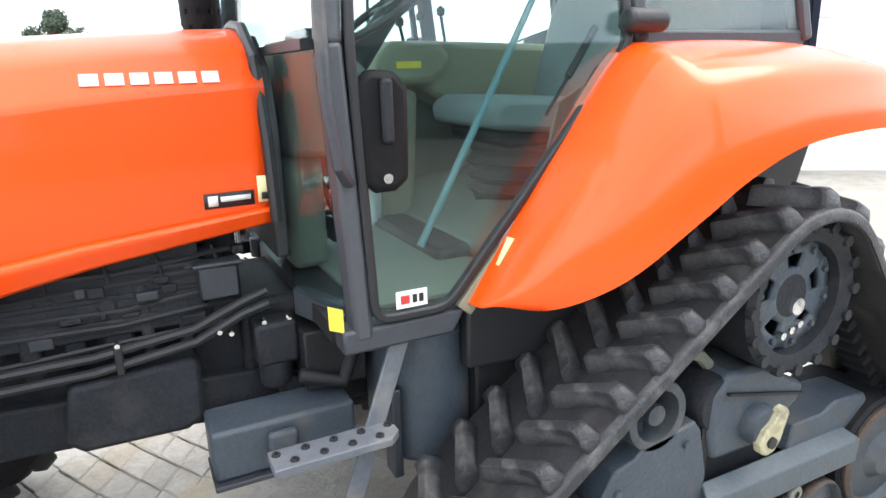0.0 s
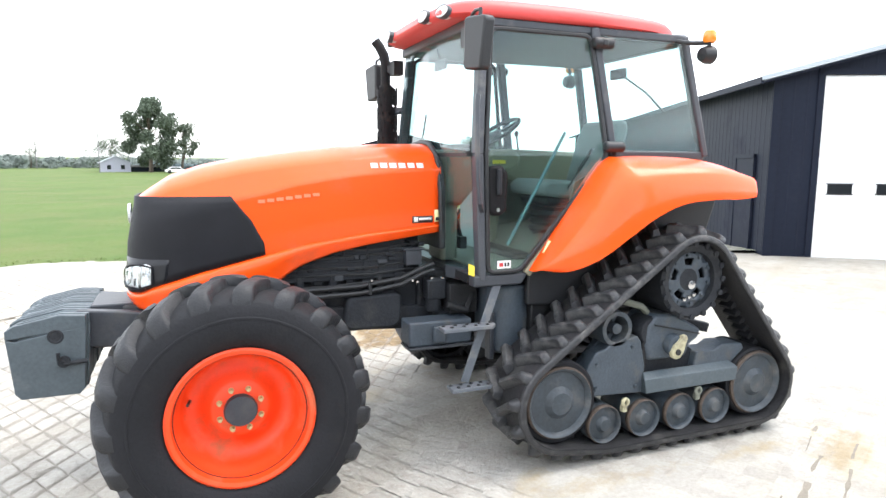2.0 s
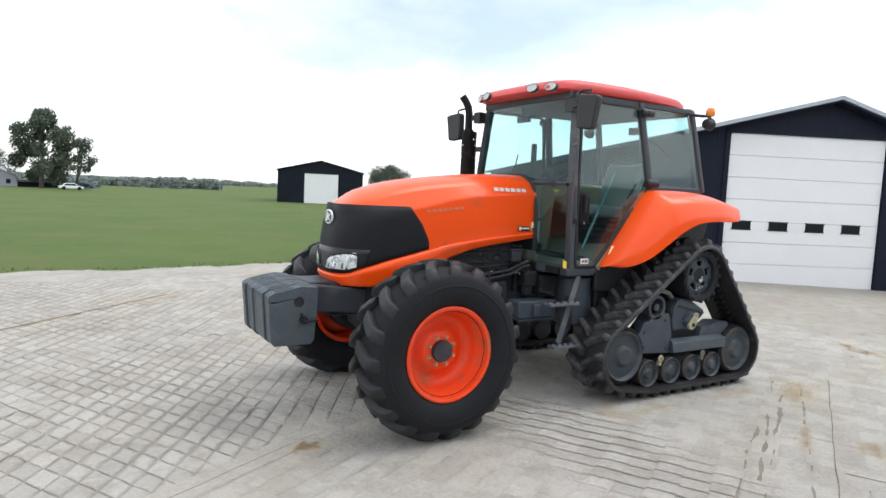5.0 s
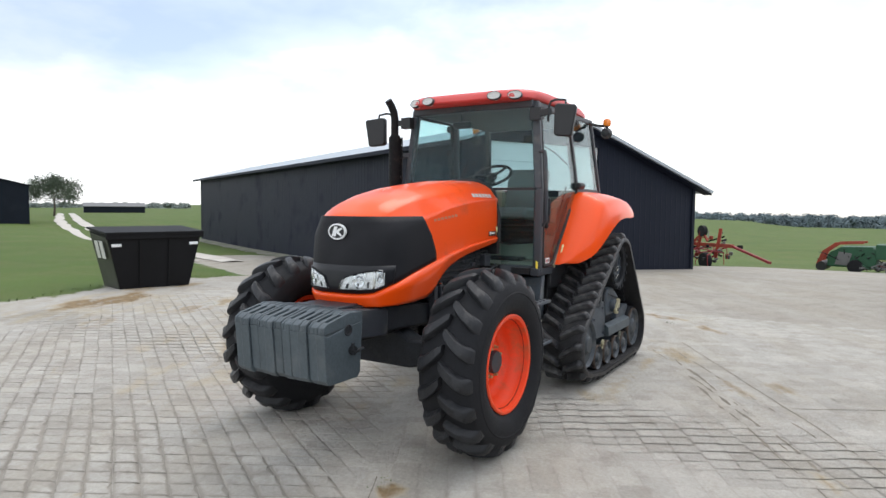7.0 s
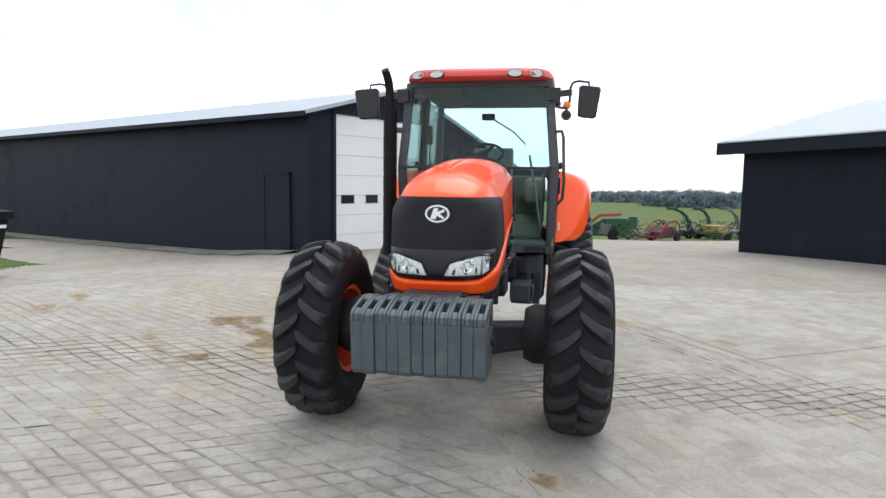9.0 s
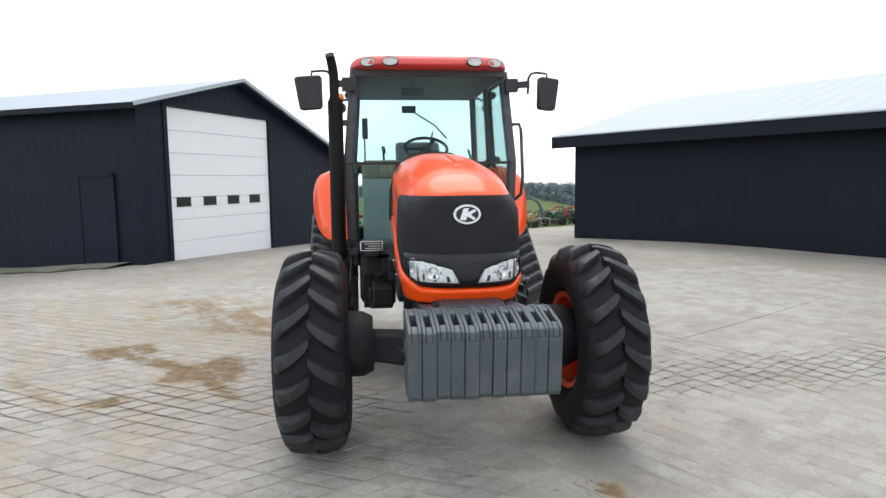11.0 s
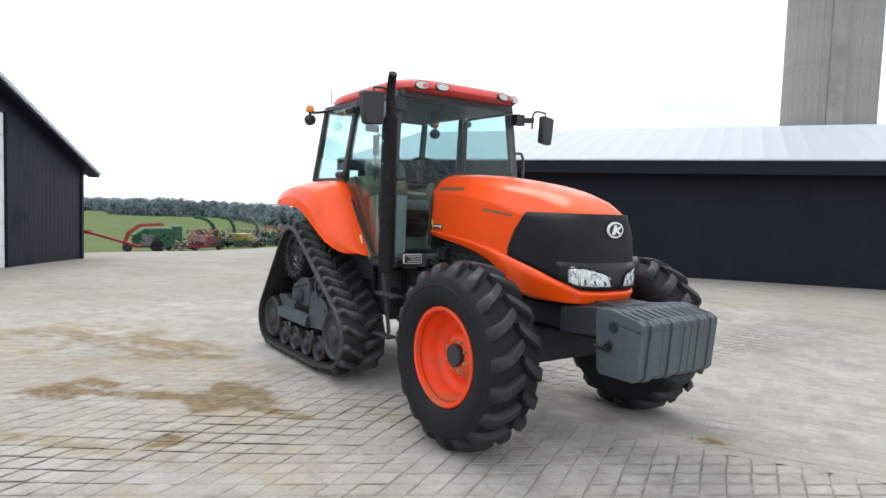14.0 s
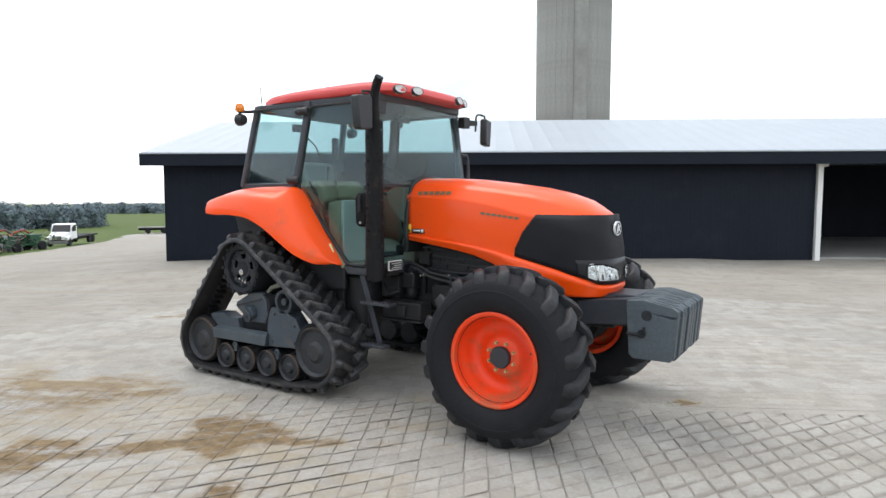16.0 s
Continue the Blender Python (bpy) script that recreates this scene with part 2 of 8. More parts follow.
M = {
    "orange": mat("orange_paint", (0.95, 0.084, 0.003), 0.40, vary=0.03, scale=3, fine=200, bump=0.0, coat=0.4, spec=0.3, dirt=(0.62, 0.10, 0.03), dirt_amount=0.08),
    "rim": mat("orange_rim_paint", (0.84, 0.058, 0.006), 0.48, vary=0.06, scale=5, fine=90, bump=0.03, dirt=(0.42, 0.12, 0.05), dirt_amount=0.35),
    "red": mat("faded_red_plastic", (0.60, 0.062, 0.056), 0.45, vary=0.06, scale=4, fine=120, bump=0.03),
    "black": mat("black_grille", (0.0135, 0.014, 0.017), 0.6, spec=0.2, vary=0.2, scale=8, fine=300, bump=0.2),
    "iron": mat("dark_cast_iron", (0.018, 0.020, 0.024), 0.6, spec=0.25, vary=0.4, scale=9, fine=90, bump=0.3, dirt=(0.05, 0.05, 0.05), dirt_amount=0.3, rand=0.2),
    "frame": mat("charcoal_frame_paint", (0.042, 0.047, 0.056), 0.45, vary=0.12, scale=6, fine=80, bump=0.08, dirt=(0.12, 0.115, 0.11), dirt_amount=0.15),
    "weight": mat("grey_cast_weight", (0.061, 0.079, 0.091), 0.5, vary=0.22, scale=7, fine=60, bump=0.2, rand=0.06, dirt=(0.11, 0.123, 0.13), dirt_amount=0.12),
    "under": mat("blue_grey_track_frame", (0.046, 0.060, 0.076), 0.5, vary=0.25, scale=8, fine=70, bump=0.25, dirt=(0.10, 0.098, 0.09), dirt_amount=0.3),
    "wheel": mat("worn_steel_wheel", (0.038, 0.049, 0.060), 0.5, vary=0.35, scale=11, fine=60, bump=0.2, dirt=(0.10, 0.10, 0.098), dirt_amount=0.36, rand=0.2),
    # darker copy of wheel: the right track's shade put into its colour
    "shaded": mat("shaded_steel_wheel", (0.019, 0.022, 0.027), 0.5, vary=0.35, scale=11, fine=60, bump=0.2, dirt=(0.045, 0.042, 0.040), dirt_amount=0.36, rand=0.2),
    "rust": mat("rusty_edge", (0.072, 0.052, 0.040), 0.8, vary=0.4, scale=20, fine=120, bump=0.4),
    "rubber": mat("black_rubber", (0.0125, 0.0130, 0.0155), 0.7, spec=0.22, vary=0.25, scale=7, fine=80, bump=0.25, dirt=(0.026, 0.026, 0.026), dirt_amount=0.18),
    "lug": mat("scuffed_rubber", (0.0165, 0.0175, 0.0205), 0.46, spec=0.34, vary=0.3, scale=14, fine=120, bump=0.3, dirt=(0.042, 0.042, 0.044), dirt_amount=0.25, rand=0.15),
    "belt": mat("worn_belt_rubber", (0.021, 0.021, 0.023), 0.6, spec=0.3, vary=0.35, scale=9, fine=70, bump=0.3, dirt=(0.06, 0.058, 0.055), dirt_amount=0.35),
    "beltlug": mat("scuffed_belt_rubber", (0.026, 0.027, 0.030), 0.42, spec=0.42, vary=0.35, scale=16, fine=120, bump=0.35, dirt=(0.10, 0.098, 0.095), dirt_amount=0.4, rand=0.2),
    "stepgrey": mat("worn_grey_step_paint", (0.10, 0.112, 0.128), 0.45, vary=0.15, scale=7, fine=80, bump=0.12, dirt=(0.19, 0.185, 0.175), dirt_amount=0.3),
    "badge": mat("bright_badge", (0.82, 0.83, 0.84), 0.3, vary=0.03, bump=0.0, coat=0.3),
    "apron": mat("smooth_black_moulding", (0.010, 0.011, 0.014), 0.38, spec=0.35, vary=0.12, scale=6, fine=120, bump=0.03),
    "plastic": mat("black_plastic", (0.014, 0.015, 0.017), 0.5, vary=0.12, scale=8, fine=150, bump=0.12),
    "trim": mat("grey_green_trim", (0.16, 0.168, 0.135), 0.7, vary=0.08, scale=5, fine=140, bump=0.1),
    "seat": mat("grey_seat_cloth", (0.22, 0.235, 0.23), 0.9, vary=0.12, scale=9, fine=260, bump=0.3),
    "palegrey": mat("pale_grey_plastic", (0.40, 0.44, 0.43), 0.7, vary=0.1, scale=5, fine=140, bump=0.1),
    "chrome": mat("bright_metal", (0.7, 0.7, 0.7), 0.25, metal=1.0, vary=0.05, bump=0.0),
    "steel": mat("dull_steel", (0.32, 0.32, 0.31), 0.45, metal=0.8, vary=0.25, scale=12, bump=0.1),
    "brass": mat("plated_bolt", (0.52, 0.42, 0.22), 0.4, metal=0.5, vary=0.2, bump=0.0),
    "white": mat("white_print", (0.78, 0.78, 0.76), 0.5, vary=0.04, bump=0.0),
    "silver": mat("silver_print", (0.60, 0.60, 0.58), 0.4, vary=0.05, bump=0.0),
    "dullprint": mat("dull_dark_print", (0.16, 0.15, 0.09), 0.35, metal=0.4, vary=0.1, bump=0.0),
    "modelmark": mat("faint_print", (0.62, 0.20, 0.10), 0.4, vary=0.05, bump=0.0),
    "yellow": mat("yellow_sticker", (0.82, 0.62, 0.06), 0.5, vary=0.06, bump=0.0),
    "dullcream": mat("dirty_cream_paint", (0.42, 0.39, 0.25), 0.6, vary=0.2, scale=20, fine=120, bump=0.1, dirt=(0.16, 0.14, 0.10), dirt_amount=0.35),
    "cream": mat("cream_sticker", (0.80, 0.72, 0.38), 0.5, vary=0.06, bump=0.0),
    "redink": mat("red_print", (0.5, 0.04, 0.04), 0.5, vary=0.05, bump=0.0),
    "amber": mat("amber_lens", (0.85, 0.24, 0.02), 0.25, vary=0.08, bump=0.0, coat=0.6),
    "redlens": mat("red_lens", (0.62, 0.035, 0.05), 0.25, vary=0.06, bump=0.0, coat=0.5),
    "lens": mat("lamp_reflector", (0.78, 0.80, 0.82), 0.18, metal=0.85, vary=0.2, scale=30, fine=90, bump=0.25),
    "pipe": mat("weathered_exhaust", (0.008, 0.008, 0.009), 0.6, metal=0.0, spec=0.2, vary=0.3, scale=12, fine=90, bump=0.2, dirt=(0.04, 0.032, 0.026), dirt_amount=0.15),
    "lampwhite": mat("lamp_facets", (0.95, 0.96, 0.97), 0.2, metal=0.0, vary=0.2, scale=40, fine=120, bump=0.5),
    "post": mat("grey_post_paint", (0.056, 0.061, 0.071), 0.45, vary=0.12, scale=6, fine=80, bump=0.06, dirt=(0.16, 0.155, 0.15), dirt_amount=0.2),
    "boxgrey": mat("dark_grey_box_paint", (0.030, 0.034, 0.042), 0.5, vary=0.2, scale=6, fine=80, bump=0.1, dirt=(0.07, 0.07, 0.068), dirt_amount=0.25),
    # near-black for dark parts, and for shade painted onto the right side
    "gloom": mat("black_paint_and_shade", (0.006, 0.0065, 0.008), 0.6, vary=0.4, scale=9, fine=90, bump=0.3),
    "beige": mat("beige_cab_plastic", (0.25, 0.23, 0.16), 0.65, vary=0.08, scale=5, fine=140, bump=0.1),
    "teal": mat("blue_green_tube", (0.10, 0.19, 0.20), 0.4, vary=0.1, bump=0.0),
    "navy": mat("charcoal_steel_siding", (0.0105, 0.0140, 0.0220), 0.55, spec=0.12, vary=0.14, scale=1.2, fine=14, bump=0.04, dirt=(0.020, 0.023, 0.031), dirt_amount=0.25),
    "barnwall": mat("weathered_charcoal_siding", (0.0108, 0.0142, 0.026), 0.55, spec=0.14, vary=0.16, scale=0.8, fine=12, bump=0.04, dirt=(0.022, 0.025, 0.038), dirt_amount=0.25),
    "roof": mat("galvanised_roofing", (0.395, 0.435, 0.47), 0.45, metal=0.1, vary=0.05, scale=0.9, fine=9, bump=0.05),
    "door": mat("white_door_panel", (0.84, 0.845, 0.85), 0.45, vary=0.03, scale=2, fine=30, bump=0.02, ),
    "winglass": mat("dark_window_glass", (0.02, 0.022, 0.025), 0.12, vary=0.1, bump=0.0),
    "silo": mat("silo_concrete", (0.30, 0.30, 0.285), 0.85, vary=0.12, scale=0.5, fine=5, bump=0.2, dirt=(0.24, 0.235, 0.225), dirt_amount=0.5),
    "bin": mat("black_bin_paint", (0.006, 0.006, 0.007), 0.65, spec=0.2, vary=0.3, scale=3, fine=40, bump=0.1),
    "binside": mat("olive_bin_paint", (0.045, 0.05, 0.035), 0.65, vary=0.25, scale=3, fine=40, bump=0.1),
    "bark": mat("bark", (0.09, 0.07, 0.055), 0.9, vary=0.3, scale=3, fine=30, bump=0.5),
    "leaf": mat("leaves", (0.075, 0.10, 0.068), 0.8, vary=0.3, scale=0.6, fine=4, bump=0.0, island=0.25),
    # pale blue-green foliage: distance haze is mixed into these two base colours
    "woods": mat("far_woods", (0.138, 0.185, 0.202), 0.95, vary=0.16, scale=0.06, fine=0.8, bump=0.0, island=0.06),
    "hedge": mat("hazed_hedgerow", (0.175, 0.21, 0.19), 0.95, vary=0.25, scale=0.08, fine=0.9, bump=0.0, island=0.06),
    "mgreen": mat("green_machine_paint", (0.014, 0.075, 0.034), 0.6, vary=0.2, scale=3, fine=30, bump=0.05),
    "mred": mat("red_machine_paint", (0.22, 0.010, 0.016), 0.6, vary=0.2, scale=3, fine=30, bump=0.05),
    "morange": mat("orange_machine_paint", (0.28, 0.034, 0.016), 0.6, vary=0.2, scale=3, fine=30, bump=0.05),
    "mmaroon": mat("dull_maroon_paint", (0.075, 0.018, 0.02), 0.65, vary=0.3, scale=3, fine=30, bump=0.05),
    "myellow": mat("yellow_machine_paint", (0.38, 0.28, 0.085), 0.6, vary=0.2, scale=3, fine=30, bump=0.05),
    "mgrey": mat("machine_grey", (0.14, 0.14, 0.14), 0.5, vary=0.2, scale=3, fine=30, bump=0.05),
    "track_dirt": mat("gravel", (0.50, 0.47, 0.43), 0.95, vary=0.15, scale=0.7, fine=9, bump=0.3),
}
GLASS = glass("cab_glass", (0.82, 0.91, 0.915), 0.012, 0.34, dust=0.0015)
SIDEGLASS = glass("dusty_side_glass", (0.79, 0.90, 0.89), 0.035, 0.40, dust=0.006)
LAMPGLASS = glass("lamp_glass", (0.96, 0.97, 0.97), 0.04, 0.4)


# ---- shapes ----
class Shape:
    """Vertices and faces gathered from simple solids, made into one mesh."""

    def __init__(self):
        self.v, self.f = [], []

    def add(self, verts, faces):
        k = len(self.v)
        self.v += [tuple(p) for p in verts]
        self.f += [tuple(i + k for i in f) for f in faces]
        return self

    def box(self, lo, hi, m=None):
        p = [Vector((x, y, z)) for x in (lo[0], hi[0]) for y in (lo[1], hi[1]) for z in (lo[2], hi[2])]
        return self.add([m @ q for q in p] if m else p, [(0, 1, 3, 2), (4, 6, 7, 5), (0, 4, 5, 1), (2, 3, 7, 6), (0, 2, 6, 4), (1, 5, 7, 3)])

    def prism(self, outline, a, b, axis="y"):
        """A flat outline, in the two other axes, drawn out from a to b along an axis."""
        put = {"y": lambda p, c: (p[0], c, p[1]), "x": lambda p, c: (c, p[0], p[1]), "z": lambda p, c: (p[0], p[1], c)}[axis]
        n = len(outline)
        verts = [put(p, a) for p in outline] + [put(p, b) for p in outline]
        return self.add(verts, [tuple(range(n)), tuple(range(2 * n - 1, n - 1, -1))] + [(i, n + i, n + (i + 1) % n, (i + 1) % n) for i in range(n)])

    def turned(self, profile, centre=(0, 0, 0), axis="y", n=32, caps=True):
        """A profile of (radius, distance along the axis) turned round it."""
        verts, faces, k = [], [], len(profile)
        for i in range(n):
            c, s = math.cos(2 * math.pi * i / n), math.sin(2 * math.pi * i / n)
            for r, h in profile:
                q = {"y": (r * c, h, r * s), "x": (h, r * c, r * s), "z": (r * c, r * s, h)}[axis]
                verts.append(tuple(q[j] + centre[j] for j in range(3)))
        for i in range(n):
            for j in range(k - 1):
                a, b = i * k + j, ((i + 1) % n) * k + j
                faces.append((a, b, b + 1, a + 1))
        if caps and profile[0][0] > 1e-6:
            faces.append(tuple(i * k for i in range(n)))
        if caps and profile[-1][0] > 1e-6:
            faces.append(tuple(i * k + k - 1 for i in reversed(range(n))))
        return self.add(verts, faces)

    def tube(self, points, r, n=10, flat=1.0):
        """A round bar along points; r may be one radius or one for each point."""
        pts = [Vector(p) for p in points]
        rs = r if isinstance(r, (list, tuple)) else [r] * len(pts)
        verts, faces, side = [], [], None
        for i, p in enumerate(pts):
            d = (pts[min(i + 1, len(pts) - 1)] - pts[max(i - 1, 0)]).normalized()
            if side is None:
                side = d.orthogonal().normalized()
            side = (side - d * side.dot(d)).normalized()
            up = d.cross(side)
            verts += [p + rs[i] * (side * math.cos(2 * math.pi * j / n) + up * flat * math.sin(2 * math.pi * j / n)) for j in range(n)]
        for i in range(len(pts) - 1):
            faces += [(i * n + j, i * n + (j + 1) % n, (i + 1) * n + (j + 1) % n, (i + 1) * n + j) for j in range(n)]
        faces += [tuple(reversed(range(n))), tuple((len(pts) - 1) * n + j for j in range(n))]
        return self.add(verts, faces)

    def bar(self, a, b, w, h, up=(0, 0, 1)):
        """A square bar from a to b, w wide and h high."""
        a, b = Vector(a), Vector(b)
        d = (b - a).normalized()
        s = d.cross(Vector(up)).normalized()
        u = s.cross(d)
        corners = [s * w / 2 * i + u * h / 2 * j for i, j in ((-1, -1), (1, -1), (1, 1), (-1, 1))]
        return self.add([a + c for c in corners] + [b + c for c in corners], [(3, 2, 1, 0), (4, 5, 6, 7)] + [(i, (i + 1) % 4, 4 + (i + 1) % 4, 4 + i) for i in range(4)])

    def sheet(self, rows, closed=False):
        """A skin over rows of points."""
        n, m = len(rows), len(rows[0])
        last = m if closed else m - 1
        return self.add([p for row in rows for p in row], [(i * m + j, i * m + (j + 1) % m, (i + 1) * m + (j + 1) % m, (i + 1) * m + j) for i in range(n - 1) for j in range(last)])

    def mesh(self, name, smooth=35, fix=True):
        me = bpy.data.meshes.new(name)
        me.from_pydata(self.v, [], self.f)
        if fix:
            bm = bmesh.new()
            bm.from_mesh(me)
            bmesh.ops.recalc_face_normals(bm, faces=bm.faces)
            bm.to_mesh(me)
            bm.free()
        if smooth:
            me.polygons.foreach_set("use_smooth", [True] * len(me.polygons))
            me.set_sharp_from_angle(angle=radians(smooth))
        me.update()
        return me


def part(name, shape, material, parent, label="", bevel=0.0, thick=0.0, smooth=35, at=None):
    me = shape if isinstance(shape, bpy.types.Mesh) else shape.mesh(name, smooth)
    if not me.materials:
        me.materials.append(M[material] if isinstance(material, str) else material)
    ob = new(name, me)
    ob.parent = parent
    if at is not None:
        ob.matrix_basis = at
    if label:
        tagged(ob, label)
    if thick:
        s = ob.modifiers.new("thickness", "SOLIDIFY")
        s.thickness, s.offset = thick, -1
    if bevel:
        b = ob.modifiers.new("worn_edge", "BEVEL")
        b.width, b.segments, b.limit_method, b.angle_limit = bevel, 2, "ANGLE", radians(40)
    return ob


def thing(name, label, category, m=None, group="", kind=""):
    e = new(name)
    e.empty_display_size = 0.2
    if m is not None:
        e.matrix_world = m
    return tagged(e, label, category, group, kind)


def curve(table, x):
    """A value between the rows (x, value) of a table."""
    xs, ys = zip(*sorted(table))
    return float(np.interp(x, xs, ys))

# ---- the lie of the land ----
def step01(a, b, x):
    t = min(max((x - a) / (b - a), 0), 1)
    return t * t * (3 - 2 * t)


def land(x, y):
    """Height of the ground: level round the tractor, falling slowly to the east, with a dip along the barn."""
    fall = -0.0016 * (min(max(x - 2, 0), 28)) ** 2 - 0.05 * min(max(0, x - 30), 30) 
    fall *= 1 - step01(6, 34, y)
    dip = -(0.22 * step01(5, 9, y) + 0.02 * min(max(y - 9, 0), 25)) * step01(2, 7, x - 0.4 * (y - 8)) * step01(60, 35, y)
    south = 0.018 * min(max(-y - 4, 0), 12) + 0.13 * step01(-1, -5, y) * step01(18, 11, x) * step01(4, 9, x)
    return fall + dip + south * step01(40, 18, x) - 0.052 * step01(0.3, -0.9, x) - 0.009 * max(0, x - 60) * step01(0.6, 0.2, y / max(x, 1))


YARD = [(-40, 8.0), (-9, 7.6), (-4.9, 7.7), (-4.1, 8.5), (-2.4, 8.2), (-0.9, 8.7), (0.4, 8.3), (2.4, 9.3), (4.6, 9.6), (6.2, 9.9), (7.0, 11.6), (9.4, 16.6), (12.4, 19.5), (14.6, 18.0), (10.0, 6.0), (18.0, 2.2), (23.5, 0.6), (29.0, -3.6), (32.5, -9.0), (44.0, -18.0), (75.0, -42.0), (70.0, -50.0), (38.0, -30.0), (20.0, -30.0), (-40.0, -40.0)]
LANE = [(9.6, 15.5), (11.6, 20.2), (18.7, 38.6), (27.0, 57.0), (38.0, 78.0), (50.0, 101.0)]


def inside(x, y, poly=YARD):
    """Distance from the edge of an outline, positive inside it."""
    hit, best = False, 1e9
    for (ax, ay), (bx, by) in zip(poly, poly[1:] + poly[:1]):
        if (ay > y) != (by > y) and x < (bx - ax) * (y - ay) / (by - ay) + ax:
            hit = not hit
        dx, dy = bx - ax, by - ay
        t = min(max(((x - ax) * dx + (y - ay) * dy) / (dx * dx + dy * dy), 0), 1)
        best = min(best, math.hypot(x - ax - t * dx, y - ay - t * dy))
    return best if hit else -best


STAINS = [  # centre, half length, half width, turn, strength: silage and clay trodden into the concrete
    (1.1, 2.92, 0.5, 0.42, 60, 1.0), (0.38, 1.9, 0.42, 0.3, 130, 1.0), (-0.28, 2.48, 0.2, 0.13, 120, 0.85), (2.6, 2.25, 1.5, 0.7, 40, 0.6), (3.6, 2.6, 0.8, 0.6, 70, 0.5),
    (1.25, 5.4, 0.6, 0.3, 40, 0.6), (1.1, 7.3, 1.1, 0.5, 20, 0.85), (-0.2, 5.5, 0.5, 0.2, 30, 0.55), (2.2, 6.2, 0.5, 0.22, 60, 0.5), (4.67, -0.65, 0.4, 0.15, 60, 0.7), (3.9, -1.5, 0.5, 0.13, 40, 0.65), (2.15, -1.2, 0.5, 0.14, 30, 0.5),
    (1.1, -2.1, 0.4, 0.1, 30, 0.6), (1.3, -2.45, 0.3, 0.07, 30, 0.6), (-2.1, 5.1, 0.28, 0.1, 40, 0.6), (-2.45, 4.6, 0.25, 0.1, 45, 0.55), (-1.7, 3.6, 0.25, 0.06, 45, 0.45),
    (-3.6, 3.9, 0.9, 0.12, 45, 0.5), (2.6, 8.2, 1.3, 0.4, 10, 0.6), (-2.45, -2.0, 0.12, 0.05, 20, 0.6), (5.5, -2.6, 0.5, 0.1, 20, 0.4), (-3.0, 0.75, 0.1, 0.05, 20, 0.5), (-2.05, -0.7, 0.12, 0.07, 27, 0.8), (-0.6, -2.85, 0.2, 0.06, 30, 0.5),
    (1.0, 6.6, 2.3, 1.2, -20, 0.34), (0.4, 6.9, 0.7, 0.2, -15, 0.6), (2.0, 5.6, 0.5, 0.16, 35, 0.55),
    (1.15, -1.2, 1.1, 0.10, 0, 0.42), (0.2, -1.15, 0.35, 0.12, 60, 0.4), (2.3, -1.3, 0.6, 0.16, 35, 0.5),
    (0.75, 2.45, 1.3, 0.13, 50, 0.75), (-0.05, 1.75, 0.7, 0.1, 35, 0.7), (1.9, 2.0, 0.9, 0.1, 60, 0.65), (0.2, 3.3, 0.9, 0.1, 40, 0.55),
    (1.8, 3.1, 4.2, 1.9, 28, 0.36), (-3.0, 4.4, 2.4, 0.7, 45, 0.28), (1.6, -2.1, 3.2, 0.4, 30, 0.16), (-2.5, 0.5, 2.5, 1.2, 28, 0.12),
]


def stain(x, y):
    best, wobble = 0.0, 0.45 * noise.noise((x * 2.1, y * 2.1, 3.3)) + 0.4 * noise.noise((0.5 * x + 5 * y, 5 * x - 3 * y, 6.3))
    for cx, cy, a, b, turn, k in STAINS:
        if abs(x - cx) > 1.7 * a + b or abs(y - cy) > 1.7 * a + b:
            continue
        c, s = math.cos(radians(turn)), math.sin(radians(turn))
        u, v = ((x - cx) * c + (y - cy) * s) / a, (-(x - cx) * s + (y - cy) * c) / b
        r = math.hypot(u, v) + wobble
        best = max(best, k * step01(1.25, 0.55, r))
    return best


